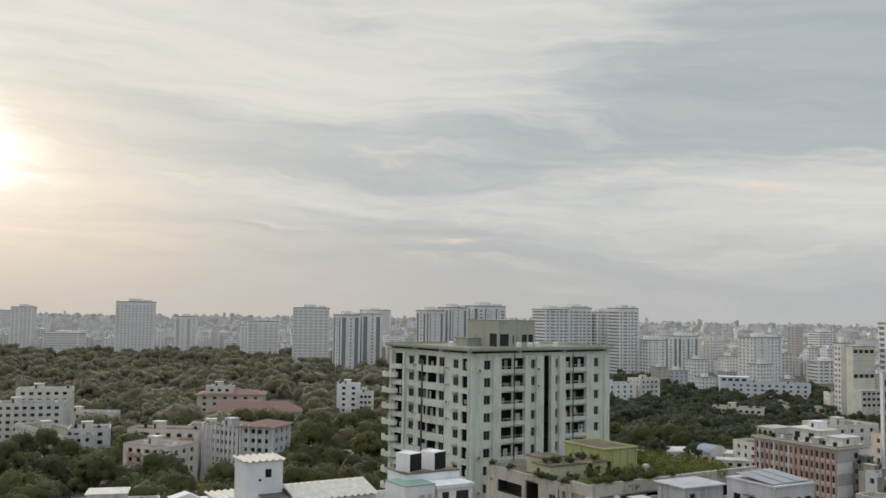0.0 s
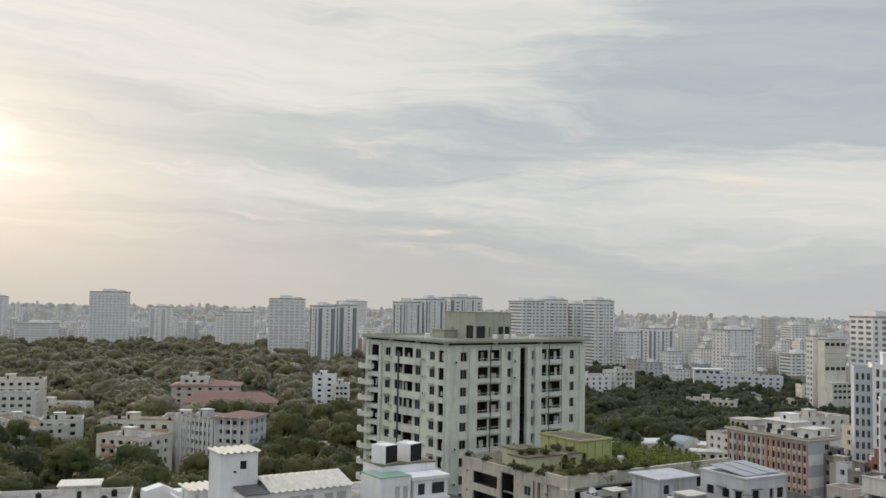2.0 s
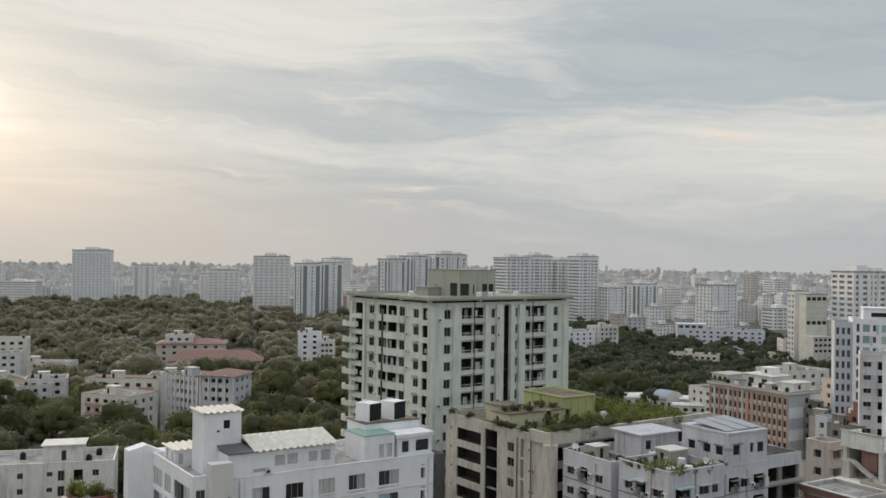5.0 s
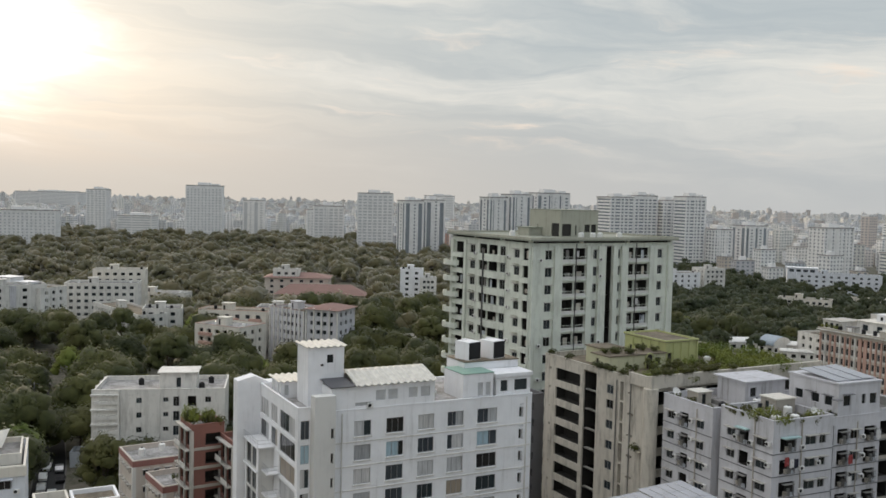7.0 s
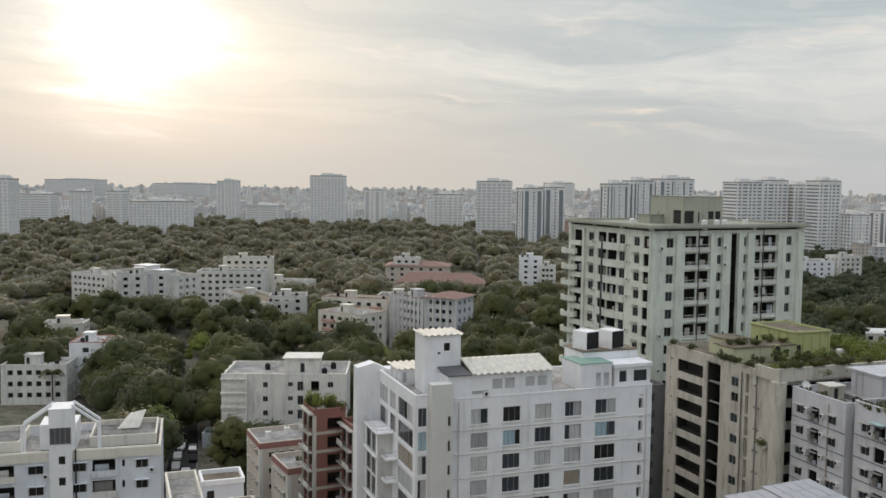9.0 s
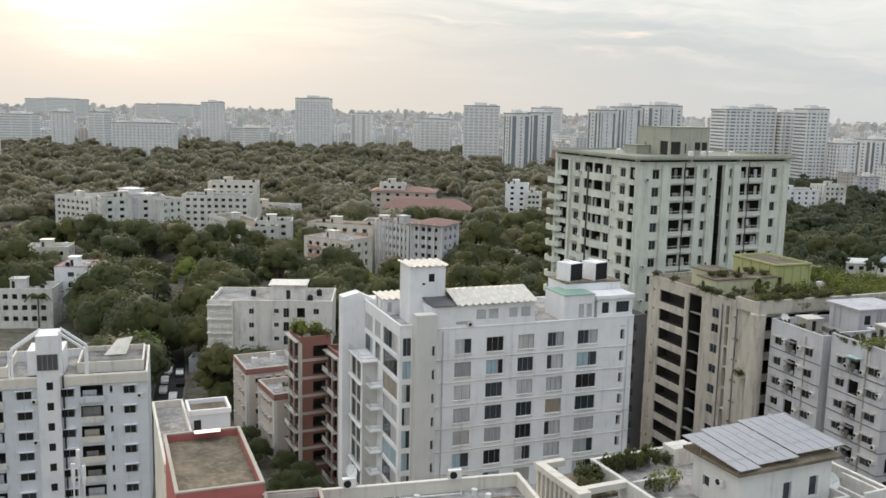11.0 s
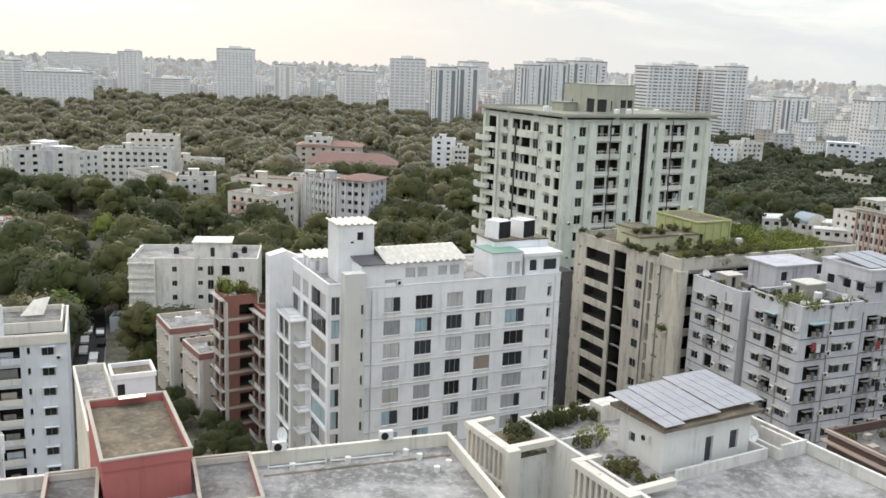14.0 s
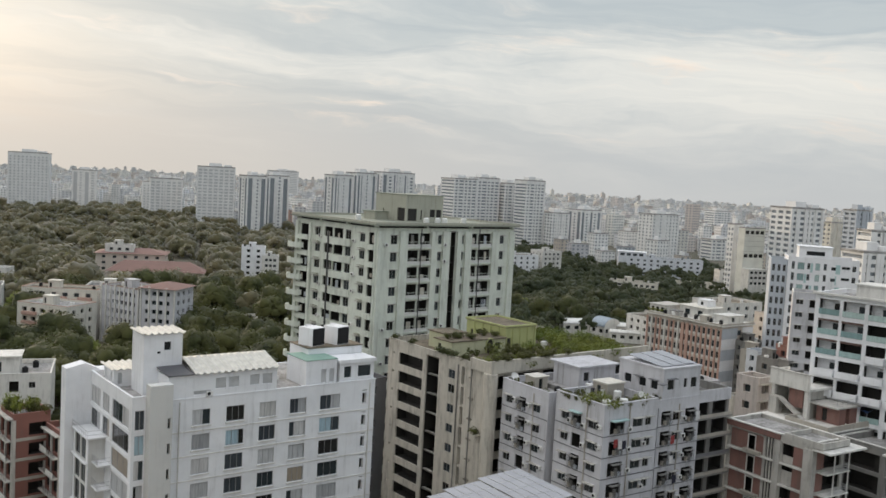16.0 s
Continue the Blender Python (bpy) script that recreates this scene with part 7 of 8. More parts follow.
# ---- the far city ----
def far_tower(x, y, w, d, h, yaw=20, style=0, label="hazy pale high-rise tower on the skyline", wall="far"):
    ob = root("skyline_tower", label, "high-rise", x, y, yaw, group="skyline towers")
    foot(x, y, yaw, -w / 2, w / 2, -d / 2, d / 2)
    n = int(h / 3.1)
    b = MB()
    for side in ("front", "left", "right", "back"):
        O, U, N, L = FACES[side](w, d)
        O = O + Vector((-w / 2, -d / 2, 0))
        holes = []
        if style == 0:
            holes = [(0.8, L - 0.8, k * 3.1 + 1.5, k * 3.1 + 2.9, 0.7, None) for k in range(n)]
        elif style == 1:
            m = max(2, int(L / 5.0))
            holes = [(L * (i + 0.12) / m, L * (i + 0.80) / m, k * 3.1 + 1.2, k * 3.1 + 2.8, 0.6, None) for i in range(m) for k in range(n)]
        elif style == 2:
            m = max(2, int(L / 4))
            holes = [(L * (i + 0.3) / m, L * (i + 0.75) / m, k * 3.1 + 1.1, k * 3.1 + 2.6, 0.5, None) for i in range(m) for k in range(n)]
        elif style == 4:
            m = max(2, int(L / 5.5))
            holes = [(L * (i + 0.18) / m, L * (i + 0.82) / m, 1.0, h - 2.0, 0.55, None) for i in range(0, m, 2)] + [(L * (i + 0.25) / m, L * (i + 0.75) / m, k * 3.1 + 1.1, k * 3.1 + 2.6, 0.5, None) for i in range(1, m, 2) for k in range(n)]
        facade(b, O, U, N, L, 0, h, holes)
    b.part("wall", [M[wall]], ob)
    r = MB()
    r.box(-w / 2 - 0.3, -d / 2 - 0.3, h, w / 2 + 0.3, d / 2 + 0.3, h + 0.9)
    r.part("roof", [M["roof"]], ob)
    r = MB()
    r.box(-w * 0.2, -d * 0.2, h + 0.9, w * 0.15, d * 0.25, h + 4.0)
    r.part("lift_house", [M[wall]], ob)
    if style != 3:
        r = MB()
        r.box(w * 0.2, -d * 0.4, h + 0.9, w * 0.42, d * 0.1, h + 2.6)
        r.part("tank_room", [M[wall]], ob)
        pier = [(-w / 2 - 0.5, -d / 2 - 0.5), (w / 2 - 1.0, -d / 2 - 0.5), (-w * 0.1, -d / 2 - 0.5)]
        pier += [(w * q - 0.7, -d / 2 - 0.5) for q in (-0.33, 0.08, 0.26)] if x > -30 else []
        each(ob, "pier", wall, [(a, b, 0, a + 1.5, b + 0.496, h) for a, b in pier])
    g = MB()
    g.box(-w / 2 + 0.65, -d / 2 + 0.65, 0.5, w / 2 - 0.65, d / 2 - 0.65, h - 0.5)
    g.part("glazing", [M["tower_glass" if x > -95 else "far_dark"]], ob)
    return ob


def skyline():
    T = far_tower
    T(-351, 1043, 40, 30, 65, 12, 2)
    T(-193, 981, 32, 22, 46, 14, 1)
    T(-136, 940, 36, 26, 61, 10, 1)
    T(-89, 845, 19, 18, 55, 30, 4)
    T(-71, 867, 20, 18, 56, 30, 4)
    T(-124, 1695, 55, 30, 59, 0, 0)
    T(-11, 800, 18, 18, 60, 30, 4)
    T(9, 830, 20, 20, 63, 30, 4)
    T(39, 859, 34, 22, 65, 26, 4)
    T(106, 894, 26, 26, 63, 25, 0)
    T(132, 910, 26, 22, 65, 25, 0)
    T(159, 916, 22, 22, 61, 25, 0)
    T(175, 883, 22, 20, 65, 25, 0)
    T(-543, 718, 14, 20, 58, 10, 2)
    T(-696, 978, 40, 24, 39, 10, 0)
    T(-601, 921, 18, 18, 44, 14, 2)
    T(-620, 1028, 20, 20, 43, 0, 0)
    T(-479, 878, 62, 20, 36, 12, 2)
    T(-543, 1181, 25, 25, 57, 10, 1)
    T(-459, 1109, 43, 24, 26, 0, 0)
    T(-322, 1148, 26, 22, 48, 10, 4)
    T(-219, 1078, 38, 24, 40, 14, 2)
    T(-1005, 1957, 140, 60, 47, 0, 0)
    T(-1321, 2004, 130, 60, 53, 0, 0)
    T(201, 877, 19, 20, 35, 20, 1)
    T(254, 967, 30, 20, 37, 30, 4)
    T(289, 829, 33, 19, 40.4, 25, 2)
    T(501, 1200, 29, 20, 39, 20, 0)
    T(231.5, 527.5, 6, 6, 45, 14, 1)
    T(255, 499, 22, 18, 57, 14, 1)
    T(340, 612, 13, 14, 47, 10, 2, wall="cream")
    T(328, 561, 11, 12, 57, 10, 1, wall="bluegrey")
    T(234, 385, 10, 12, 50, 0, 0)
    T(352, 838, 26, 18, 19, 14, 0)
    T(196, 326, 13, 14, 44, 4, 0)


def slit_block():
    """The broad blank block with two rows of dark openings."""
    ob = root("slit_windowed_block", "broad beige-grey blank block with two rows of dark openings", "building", 227.6, 504.5, 14)
    foot(227.6, 504.5, 14, 0, 14.3, -6, 6)
    slits = [(0.5 + 3.5 * i, 3.3 + 3.5 * i, z, z + 2.0, 0.3, 1) for i in range(4) for z in (40.6, 27.0)]
    b = MB()
    for side, holes in (("front", slits), ("left", []), ("right", []), ("back", [])):
        O, U, N, L = FACES[side](14.3, 5.7)
        facade(b, O, U, N, L, 0, 44.0, holes)
    b.part("wall", [M["sill_pale"], M["dark"]], ob)
    each(ob, "roof", "roof", [(-0.2, -0.2, 44.0, 14.5, 5.9, 44.5)])
    each(ob, "panel_joint", "concrete", [(-0.05, -0.06, z, 14.35, -0.004, z + 0.2) for z in (30.4, 33.4, 36.4, 39.4)])
    hollow(ob, "lower_wing", -0.5, -7.0, 13.0, 6.8, 0, 20.5, "old_white", front=[(1 + 3.0 * i, 3 + 3.0 * i, z, z + 1.4) for i in range(4) for z in (12.0, 15.2, 18.2)], lid="old_white", over=0.3)


def turned_box(b, x, y, a, w, d, z0, z1):
    """An upright box about (x, y), turned by the angle a, without a floor."""
    n, ca, sa = len(b.v), math.cos(a), math.sin(a)
    for z in (z0, z1):
        b.v += [(x + u * ca - v * sa, y + u * sa + v * ca, z) for u, v in ((-w / 2, -d / 2), (w / 2, -d / 2), (w / 2, d / 2), (-w / 2, d / 2))]
    for q in ((4, 5, 6, 7), (0, 1, 5, 4), (1, 2, 6, 5), (2, 3, 7, 6), (3, 0, 4, 7)):
        b.f.append(tuple(n + i for i in q))
        b.m.append(0)


def low_city():
    """The sea of lower blocks out to the horizon: the nearer ones as things, the rest as one sheet of roofs."""
    rng = random.Random(9)
    kinds = []
    for i in range(10):
        w, d, h = rng.uniform(9, 19), rng.uniform(8, 14), (9, 12, 15, 18, 21, 12, 24, 15, 27, 18)[i]
        ob = root("city_block", "small pale concrete block in the hazy city", "building", 0, 0, 0, group="city blocks")
        b, n = MB(), h // 3
        for side in ("front", "left", "right", "back"):
            O, U, N, L = FACES[side](w, d)
            m = max(2, int(L / 3.4))
            facade(b, O + Vector((-w / 2, -d / 2, 0)), U, N, L, 0, h, [(L * (q + 0.28) / m, L * (q + 0.76) / m, k * 3 + 0.9, k * 3 + 2.3, 0.4, None) for q in range(m) for k in range(n)])
        tone = ("far", "bluegrey", "white", "cream", "far", "salmon", "old_white", "grey", "far", "pink")[i]
        b.part("wall", [M[tone]], ob)
        r = MB()
        r.box(-w / 2 - 0.2, -d / 2 - 0.2, h, w / 2 + 0.2, d / 2 + 0.2, h + 0.7)
        r.part("roof", [M["roof"]], ob)
        r = MB()
        r.box(-w * 0.2, -d * 0.2, h + 0.7, w * 0.1, d * 0.2, h + 3.4)
        r.part("stair_house", [M["far"]], ob)
        g = MB()
        g.box(-w / 2 + 0.38, -d / 2 + 0.38, 0.3, w / 2 - 0.38, d / 2 - 0.38, h - 0.2)
        g.part("glazing", [M["tower_glass"]], ob)
        if i % 2:
            r = MB()
            r.box(w * 0.18, -d * 0.35, h + 0.7, w * 0.38, d * 0.05, h + 2.3)
            r.part("tank_room", [M["grey" if i % 4 == 1 else "cream"]], ob)
        kinds.append(ob)
    used, n = [False] * 10, 0
    for _ in range(4000):
        if n > 158:
            break
        az, d = rng.uniform(-10, 40), rng.uniform(420, 1250)
        x, y = d * math.sin(radians(az)), d * math.cos(radians(az))
        if blocked(x, y, 14) or wooded(x, y) or (az < 3 and d < 930) or (az < 29 and d < 640):
            continue
        k = rng.randrange(10)
        m = pose(x, y, 0, 0, 0, rng.choice([10, 20, 30]) + rng.uniform(-6, 6))
        foot(x, y, 20, -9, 9, -8, 8)
        if used[k]:
            copy_thing(kinds[k], m)
        else:
            used[k], kinds[k].matrix_basis = True, m
        n += 1
    b = MB()
    for _ in range(6500):
        az, d = rng.uniform(-42, 42), 1000 + 3600 * rng.random() ** 1.4
        x, y = d * math.sin(radians(az)), d * math.cos(radians(az))
        if blocked(x, y, 10) or (az < -6 and d < 1270):
            continue
        w, e, h = rng.uniform(8, 22), rng.uniform(8, 20), rng.choice([9, 12, 12, 15, 18, 18, 21, 24]) * rng.uniform(0.8, 1.2)
        if rng.random() < 0.03:
            h *= rng.uniform(1.3, 1.9)
        a = radians(rng.choice([5, 20, 30, 38]) + rng.uniform(-5, 5))
        turned_box(b, x, y, a, w, e, 0, h)
        turned_box(b, x, y, a, w * 0.35, e * 0.4, h, h + rng.choice([2.4, 3.0, 4.5]))
    tagged(b.part("distant_city", [M["horizon"]]), "endless pale rooftops fading towards the horizon", "city", kind="stuff")


skyline()
slit_block()
low_city()
plant_trees()


# ---- small things ----
def put(kind, m, store={}):
    """Places one more of a kind of thing: the first is built, the rest are copies."""
    if kind not in store:
        store[kind] = KIT[kind]()
        store[kind].matrix_basis = m
        return store[kind]
    return copy_thing(store[kind], m)


def make_ac():
    ob = root("air_conditioner", "white outdoor air conditioner box with a dark fan grille", "air conditioner", 0, 0, 0, group="air conditioners")
    b = MB()
    b.box(-0.42, -0.36, 0.06, 0.42, 0, 0.66)
    b.part("casing", [M["plastic_white"]], ob)
    f = MB()
    f.bar((-0.12, -0.39, 0.36), (-0.12, -0.355, 0.36), 0.24, sides=16)
    n = len(f.v)
    f.f.append(tuple(range(16)))
    f.m.append(0)
    f.part("fan_grille", [M["plastic_black"]], ob)
    for x in (-0.3, 0.3):
        k = MB()
        k.box(x - 0.03, -0.36, 0.0, x + 0.03, 0.02, 0.06)
        k.part("bracket", [M["metal"]], ob)
    return ob


def make_tank(black=False):
    ob = root("water_tank", "round black plastic roof water tank" if black else "round white plastic roof water tank", "water tank", 0, 0, 0, group="water tanks")
    b = MB()
    b.tube(0, 0, 0, 1.3, 0.62, 0.62, 18, cap=False)
    b.tube(0, 0, 1.3, 1.5, 0.62, 0.25, 18)
    b.part("body", [M["plastic_black" if black else "plastic_white"]], ob)
    c = MB()
    c.tube(0, 0, 1.5, 1.6, 0.22, 0.2, 12)
    c.part("lid", [M["plastic_black"]], ob)
    return ob


def make_dish():
    ob = root("satellite_dish", "white satellite dish on a short steel stand", "satellite dish", 0, 0, 0, group="satellite dishes")
    b = MB()
    rings, n = 5, 20
    for i in range(rings + 1):
        r = 0.75 * i / rings
        for j in range(n):
            a = 2 * math.pi * j / n
            b.v.append((r * math.cos(a), -0.25 * (r / 0.75) ** 2, r * math.sin(a)))
    for i in range(rings):
        for j in range(n):
            k = (j + 1) % n
            b.f.append((i * n + j, i * n + k, (i + 1) * n + k, (i + 1) * n + j))
            b.m.append(0)
    b.part("reflector", [M["plastic_white"]], ob, at=pose(0, 0, 1.25, -35))
    s = MB()
    s.bar((0, 0.05, 0), (0, 0.05, 1.2), 0.04)
    s.part("stand", [M["metal"]], ob)
    s = MB()
    s.bar((0, -0.1, 1.0), (0, -0.7, 1.6), 0.02)
    s.part("feed_arm", [M["metal"]], ob)
    return ob


def make_shrub(seed, r, h, leaf, label):
    rng = random.Random(seed)
    ob = root("shrub", label, "plant", 0, 0, 0, group="roof plants")
    s = MB()
    for i in range(5):
        a = rng.uniform(0, 6.28)
        s.bar((0, 0, 0), (r * 0.6 * math.cos(a), r * 0.6 * math.sin(a), h * 0.6), 0.025, sides=4)
    s.part("stem", [M["bark"]], ob)
    cl = [(rng.uniform(-r, r) * 0.7, rng.uniform(-r, r) * 0.7, h * rng.uniform(0.3, 0.85), r * rng.uniform(0.3, 0.5)) for _ in range(9)]
    q = new("foliage", leaf_mesh("foliage", *leaf_cloud(rng, cl, 30, 0.12, 1.0), leaf))
    q.parent = ob
    return ob


def make_cage():
    """A barred balcony box."""
    ob = root("balcony_cage", "rusty barred balcony cage with stored things", "balcony grille", 0, 0, 0, group="balcony cages")
    g = MB()
    w, h, d = 1.8, 1.7, 0.55
    for i in range(8):
        x = -w / 2 + w * i / 7
        g.bar((x, -d, 0), (x, -d, h), 0.02, sides=4)
    for z in (0.0, 0.85, h):
        g.bar((-w / 2, -d, z), (w / 2, -d, z), 0.025, sides=4)
        g.bar((-w / 2, 0, z), (-w / 2, -d, z), 0.025, sides=4)
        g.bar((w / 2, 0, z), (w / 2, -d, z), 0.025, sides=4)
    g.part("grille", [M["rail"]], ob)
    s = MB()
    s.box(-w / 2, -d, -0.08, w / 2, 0, 0)
    s.part("ledge", [M["grey"]], ob)
    for x0, x1, h0, h1, mt in ((-0.8, -0.35, 0.0, 0.7, "sill"), (-0.2, 0.25, 0.0, 1.1, "shaded"), (0.4, 0.8, 0.0, 0.5, "bluegrey")):
        q = MB()
        q.box(x0, -0.42, h0, x1, -0.1, h1)
        q.part("stored_box", [M[mt]], ob)
    q = MB()
    q.box(-w / 2 - 0.1, -d - 0.15, h, w / 2 + 0.1, 0, h + 0.05)
    q.part("tin_cover", [M["shaded"]], ob)
    return ob


def make_cloth(mat, label):
    ob = root("laundry", label, "laundry", 0, 0, 0, group="laundry")
    b = MB()
    n, w, h = 8, 0.9, 1.2
    for i in range(n + 1):
        x, y = -w / 2 + w * i / n, 0.06 * math.sin(i * 1.7)
        b.v += [(x, y, 0), (x, y * 1.8, -h - 0.08 * (i % 3))]
        if i:
            b.f.append((2 * i - 2, 2 * i, 2 * i + 1, 2 * i - 1))
            b.m.append(0)
    b.part("cloth", [M[mat]], ob)
    r = MB()
    r.bar((-0.7, 0, 0.01), (0.7, 0, 0.01), 0.015, sides=4)
    r.part("line", [M["metal"]], ob)
    return ob


def make_box_tank():
    ob = root("box_water_tank", "large white panelled roof water tank with a dark end", "water tank", 0, 0, 0, group="box tanks")
    b = MB()
    b.box(0, 0, 0, 2.7, 2.6, 2.6)
    b.part("body", [M["white"]], ob)
    e = MB()
    e.box(2.7, 0.1, 0.1, 2.76, 2.5, 2.5)
    e.part("end_panel", [M["plastic_black"]], ob)
    p = MB()
    p.bar((0.6, 0.8, 2.6), (0.6, 0.8, 2.85), 0.1, sides=8)
    p.bar((0.6, 0.8, 2.85), (1.6, 0.8, 2.95), 0.1, sides=8)
    p.part("vent_pipe", [M["white"]], ob)
    return ob


def make_drum():
    ob = root("roof_bucket", "small white plastic bucket on the roof", "bucket", 0, 0, 0, group="roof clutter")
    b = MB()
    b.tube(0, 0, 0, 0.5, 0.2, 0.24, 12)
    b.part("body", [M["plastic_white"]], ob)
    return ob


def make_palm():
    ob = root("palm_tree", "tall palm with drooping fronds beside a house", "palm", 0, 0, 0, group="palms")
    t = MB()
    t.tube(0, 0, 0, 9.0, 0.24, 0.15, 8)
    t.part("trunk", [M["bark"]], ob)
    rng = random.Random(3)
    for i in range(13):
        a = i * 2.4
        f, L = MB(), rng.uniform(2.8, 3.6)
        for j in range(9):
            s0 = j / 9
            x, z = L * s0, 9.0 + 1.3 * math.sin(s0 * 2.6) - 2.0 * s0 * s0
            for sgn in (-1, 1):
                f.quad((x, 0, z), (x + 0.3, 0, z), (x + 0.55, sgn * 0.75 * (1 - s0 * 0.5), z - 0.45), (x + 0.35, sgn * 0.75 * (1 - s0 * 0.5), z - 0.45))
        f.part("frond", [M["leaf"]], ob, at=pose(0, 0, 0, 0, 0, math.degrees(a)))
    return ob


def make_mast():
    ob = root("aerial_mast", "white aerial mast with panel antennas above the parapet", "antenna", 0, 0, 0, group="masts")
    for x, h in ((-0.35, 3.6), (0.0, 4.6), (0.35, 3.4)):
        p = MB()
        p.bar((x, 0, 0), (x, 0, h), 0.05, sides=8)
        p.part("pole", [M["plastic_white"]], ob)
        p = MB()
        p.box(x - 0.12, -0.12, h - 1.5, x + 0.12, 0.05, h - 0.2)
        p.part("panel_antenna", [M["plastic_white"]], ob)
    return ob


KIT = {"ac": make_ac, "tank": make_tank, "tank_black": lambda: make_tank(True), "dish": make_dish, "cage": make_cage, "box_tank": make_box_tank, "bucket": make_drum, "palm": make_palm, "mast": make_mast,
       "shrub": lambda: make_shrub(21, 0.8, 1.3, "leaf", "dark green potted roof shrub"), "bush": lambda: make_shrub(22, 1.5, 1.8, "leaf_light", "fresh green bushy roof plant"),
       "vine": lambda: make_shrub(23, 1.1, 1.0, "leaf", "trailing green plant on a ledge"),
       "cloth_red": lambda: make_cloth("cloth_red", "red cloth drying on a line"), "cloth_white": lambda: make_cloth("cloth_white", "white cloth drying on a line"), "cloth_dark": lambda: make_cloth("cloth_dark", "dark cloth drying on a line")}


def dress():
    rng = random.Random(31)
    # grey block: cages over the open bays, conditioners beside the windows
    for k in range(10):
        z = 31.0 - (k + 1) * 3.08
        if rng.random() < 0.92:
            put("cage", inside(GREY, 0, 10 - 4.55, z + 0.35, -90))
        if rng.random() < 0.92:
            put("cage", inside(GREY, 2.75, -0.0, z + 0.35))
        if rng.random() < 0.92:
            put("cage", inside(GREY, -0.6, 22 - 4.9, z - 0.05, -90))
        for x in (13.8, 19.2):
            if rng.random() < 0.92:
                put("cage", inside(GREY, x, 0.7, z + 0.2))
        for y in (10 - 3.3, 10 - 6.2, 10 - 9.3):
            if rng.random() < 0.85:
                put("ac", inside(GREY, 0, y, z + 0.2 + rng.uniform(0, 1.2), -90))
        for y in (22 - 3.2, 22 - 6.6, 22 - 9.9):
            if rng.random() < 0.85:
                put("ac", inside(GREY, -0.6, y, z + 0.2 + rng.uniform(0, 1.2), -90))
        for x in (5.2, 8.2, 17.6):
            if rng.random() < 0.8:
                put("ac", inside(GREY, x, 0 if x < 11 else 0.7, z + 0.3 + rng.uniform(0, 0.9)))
        if rng.random() < 0.6:
            put(rng.choice(["cloth_red", "cloth_white", "cloth_dark"]), inside(GREY, rng.choice([1.8, 2.9, 14, 15, 19.4]), -0.62, z + 1.9))
    put("cloth_red", inside(GREY, 2.0, -0.66, 27.6))
    put("cloth_white", inside(GREY, 2.9, -0.66, 27.3))
    put("cloth_dark", inside(GREY, 3.7, -0.66, 27.2))
    for x, y, kind in ((2, 2, "bush"), (3.5, 8.2, "shrub"), (5.8, 2.2, "shrub"), (1.2, 5.0, "vine"), (7.0, 1.2, "shrub"), (3.2, 4.4, "bush"), (0.9, 17.5, "shrub"), (0.6, 13.0, "vine"), (0.6, 20.5, "shrub"), (8.8, 1.6, "vine"), (13, 1.6, "shrub")):
        put(kind, inside(GREY, x, y, 31.5 if y < 10 else 30.8))
    for x, y in ((1.5, 1.2), (4.8, 1.0), (7.6, 5.0)):
        put("tank", inside(GREY, x, y, 31.5))
    for i in range(16):
        x = rng.uniform(0.3, 10.5)
        put(rng.choice(["shrub", "vine", "shrub", "bush"]), inside(GREY, x, 0.6, 31.5, rng.uniform(0, 360)) if i % 2 else inside(GREY, 0.6, rng.uniform(0.5, 9.5), 31.5, rng.uniform(0, 360)))
    for x, y, kind in ((2.6, 6.2, "cloth_white"), (3.6, 6.2, "cloth_dark"), (4.4, 5.0, "cloth_white"), (13.0, 1.3, "cloth_dark")):
        put(kind, inside(GREY, x, y, 33.3))
    for x, y in ((12.5, 1.8), (2.4, 12.4), (9.2, 12.6)):
        put(rng.choice(["tank", "tank_black"]), inside(GREY, x, y, 30.8))
    put("dish", inside(GREY, 8.6, 1.2, 31.5))
    put("dish", inside(GREY, 1.0, 21.2, 30.8))
    # green tower: conditioners and tanks
    for k in range(12):
        z = 52.2 - (k + 1) * 3.3
        for x in (2.2, 14.3 + 2.4, 31.8, 34.6):
            if rng.random() < 0.4:
                put("ac", inside(TOWER, x, -0.02 if x not in (16.7,) else -0.52, z + 0.3))
        for y in (28.5 - 9.4, 28.5 - 21.4, 28.5 - 5.6):
            if rng.random() < 0.5:
                put("ac", inside(TOWER, -0.02 if y > 8 and y < 22 else -0.02, y, z + 0.5, -90))
        if rng.random() < 0.6:
            put(rng.choice(["cloth_white", "cloth_dark", "cloth_dark"]), inside(TOWER, rng.choice([8.2, 9.2, 11.6, 27.5, 29.0]), 0.35, z + 2.3))
    for x, y in ((14.5, 3.0), (17.0, 2.4), (19.2, 2.8), (24.8, 3.2), (4.0, 12.0)):
        put("tank", inside(TOWER, x, y, 53.34))
    # white block
    put("box_tank", inside(WHITE, 20.6, 7.4, 37.75, -72))
    put("box_tank", inside(WHITE, 24.6, 7.2, 37.75, -72))
    for x in (15.0, 16.4):
        put("ac", inside(WHITE, x, 6.0, 33.1))
    put("ac", inside(WHITE, 4.0, 0.0, 33.5))
    # beige block: the roof garden
    for i in range(46):
        x, y = rng.uniform(0.6, 34), rng.uniform(0.3, 5.0)
        if 0.5 < x < 6 and y > 5.8:
            continue
        put(rng.choice(["bush", "bush", "shrub", "vine"]) if x > 14 else rng.choice(["shrub", "vine", "bush"]), inside(BEIGE, x, y, 33.6, rng.uniform(0, 360)))
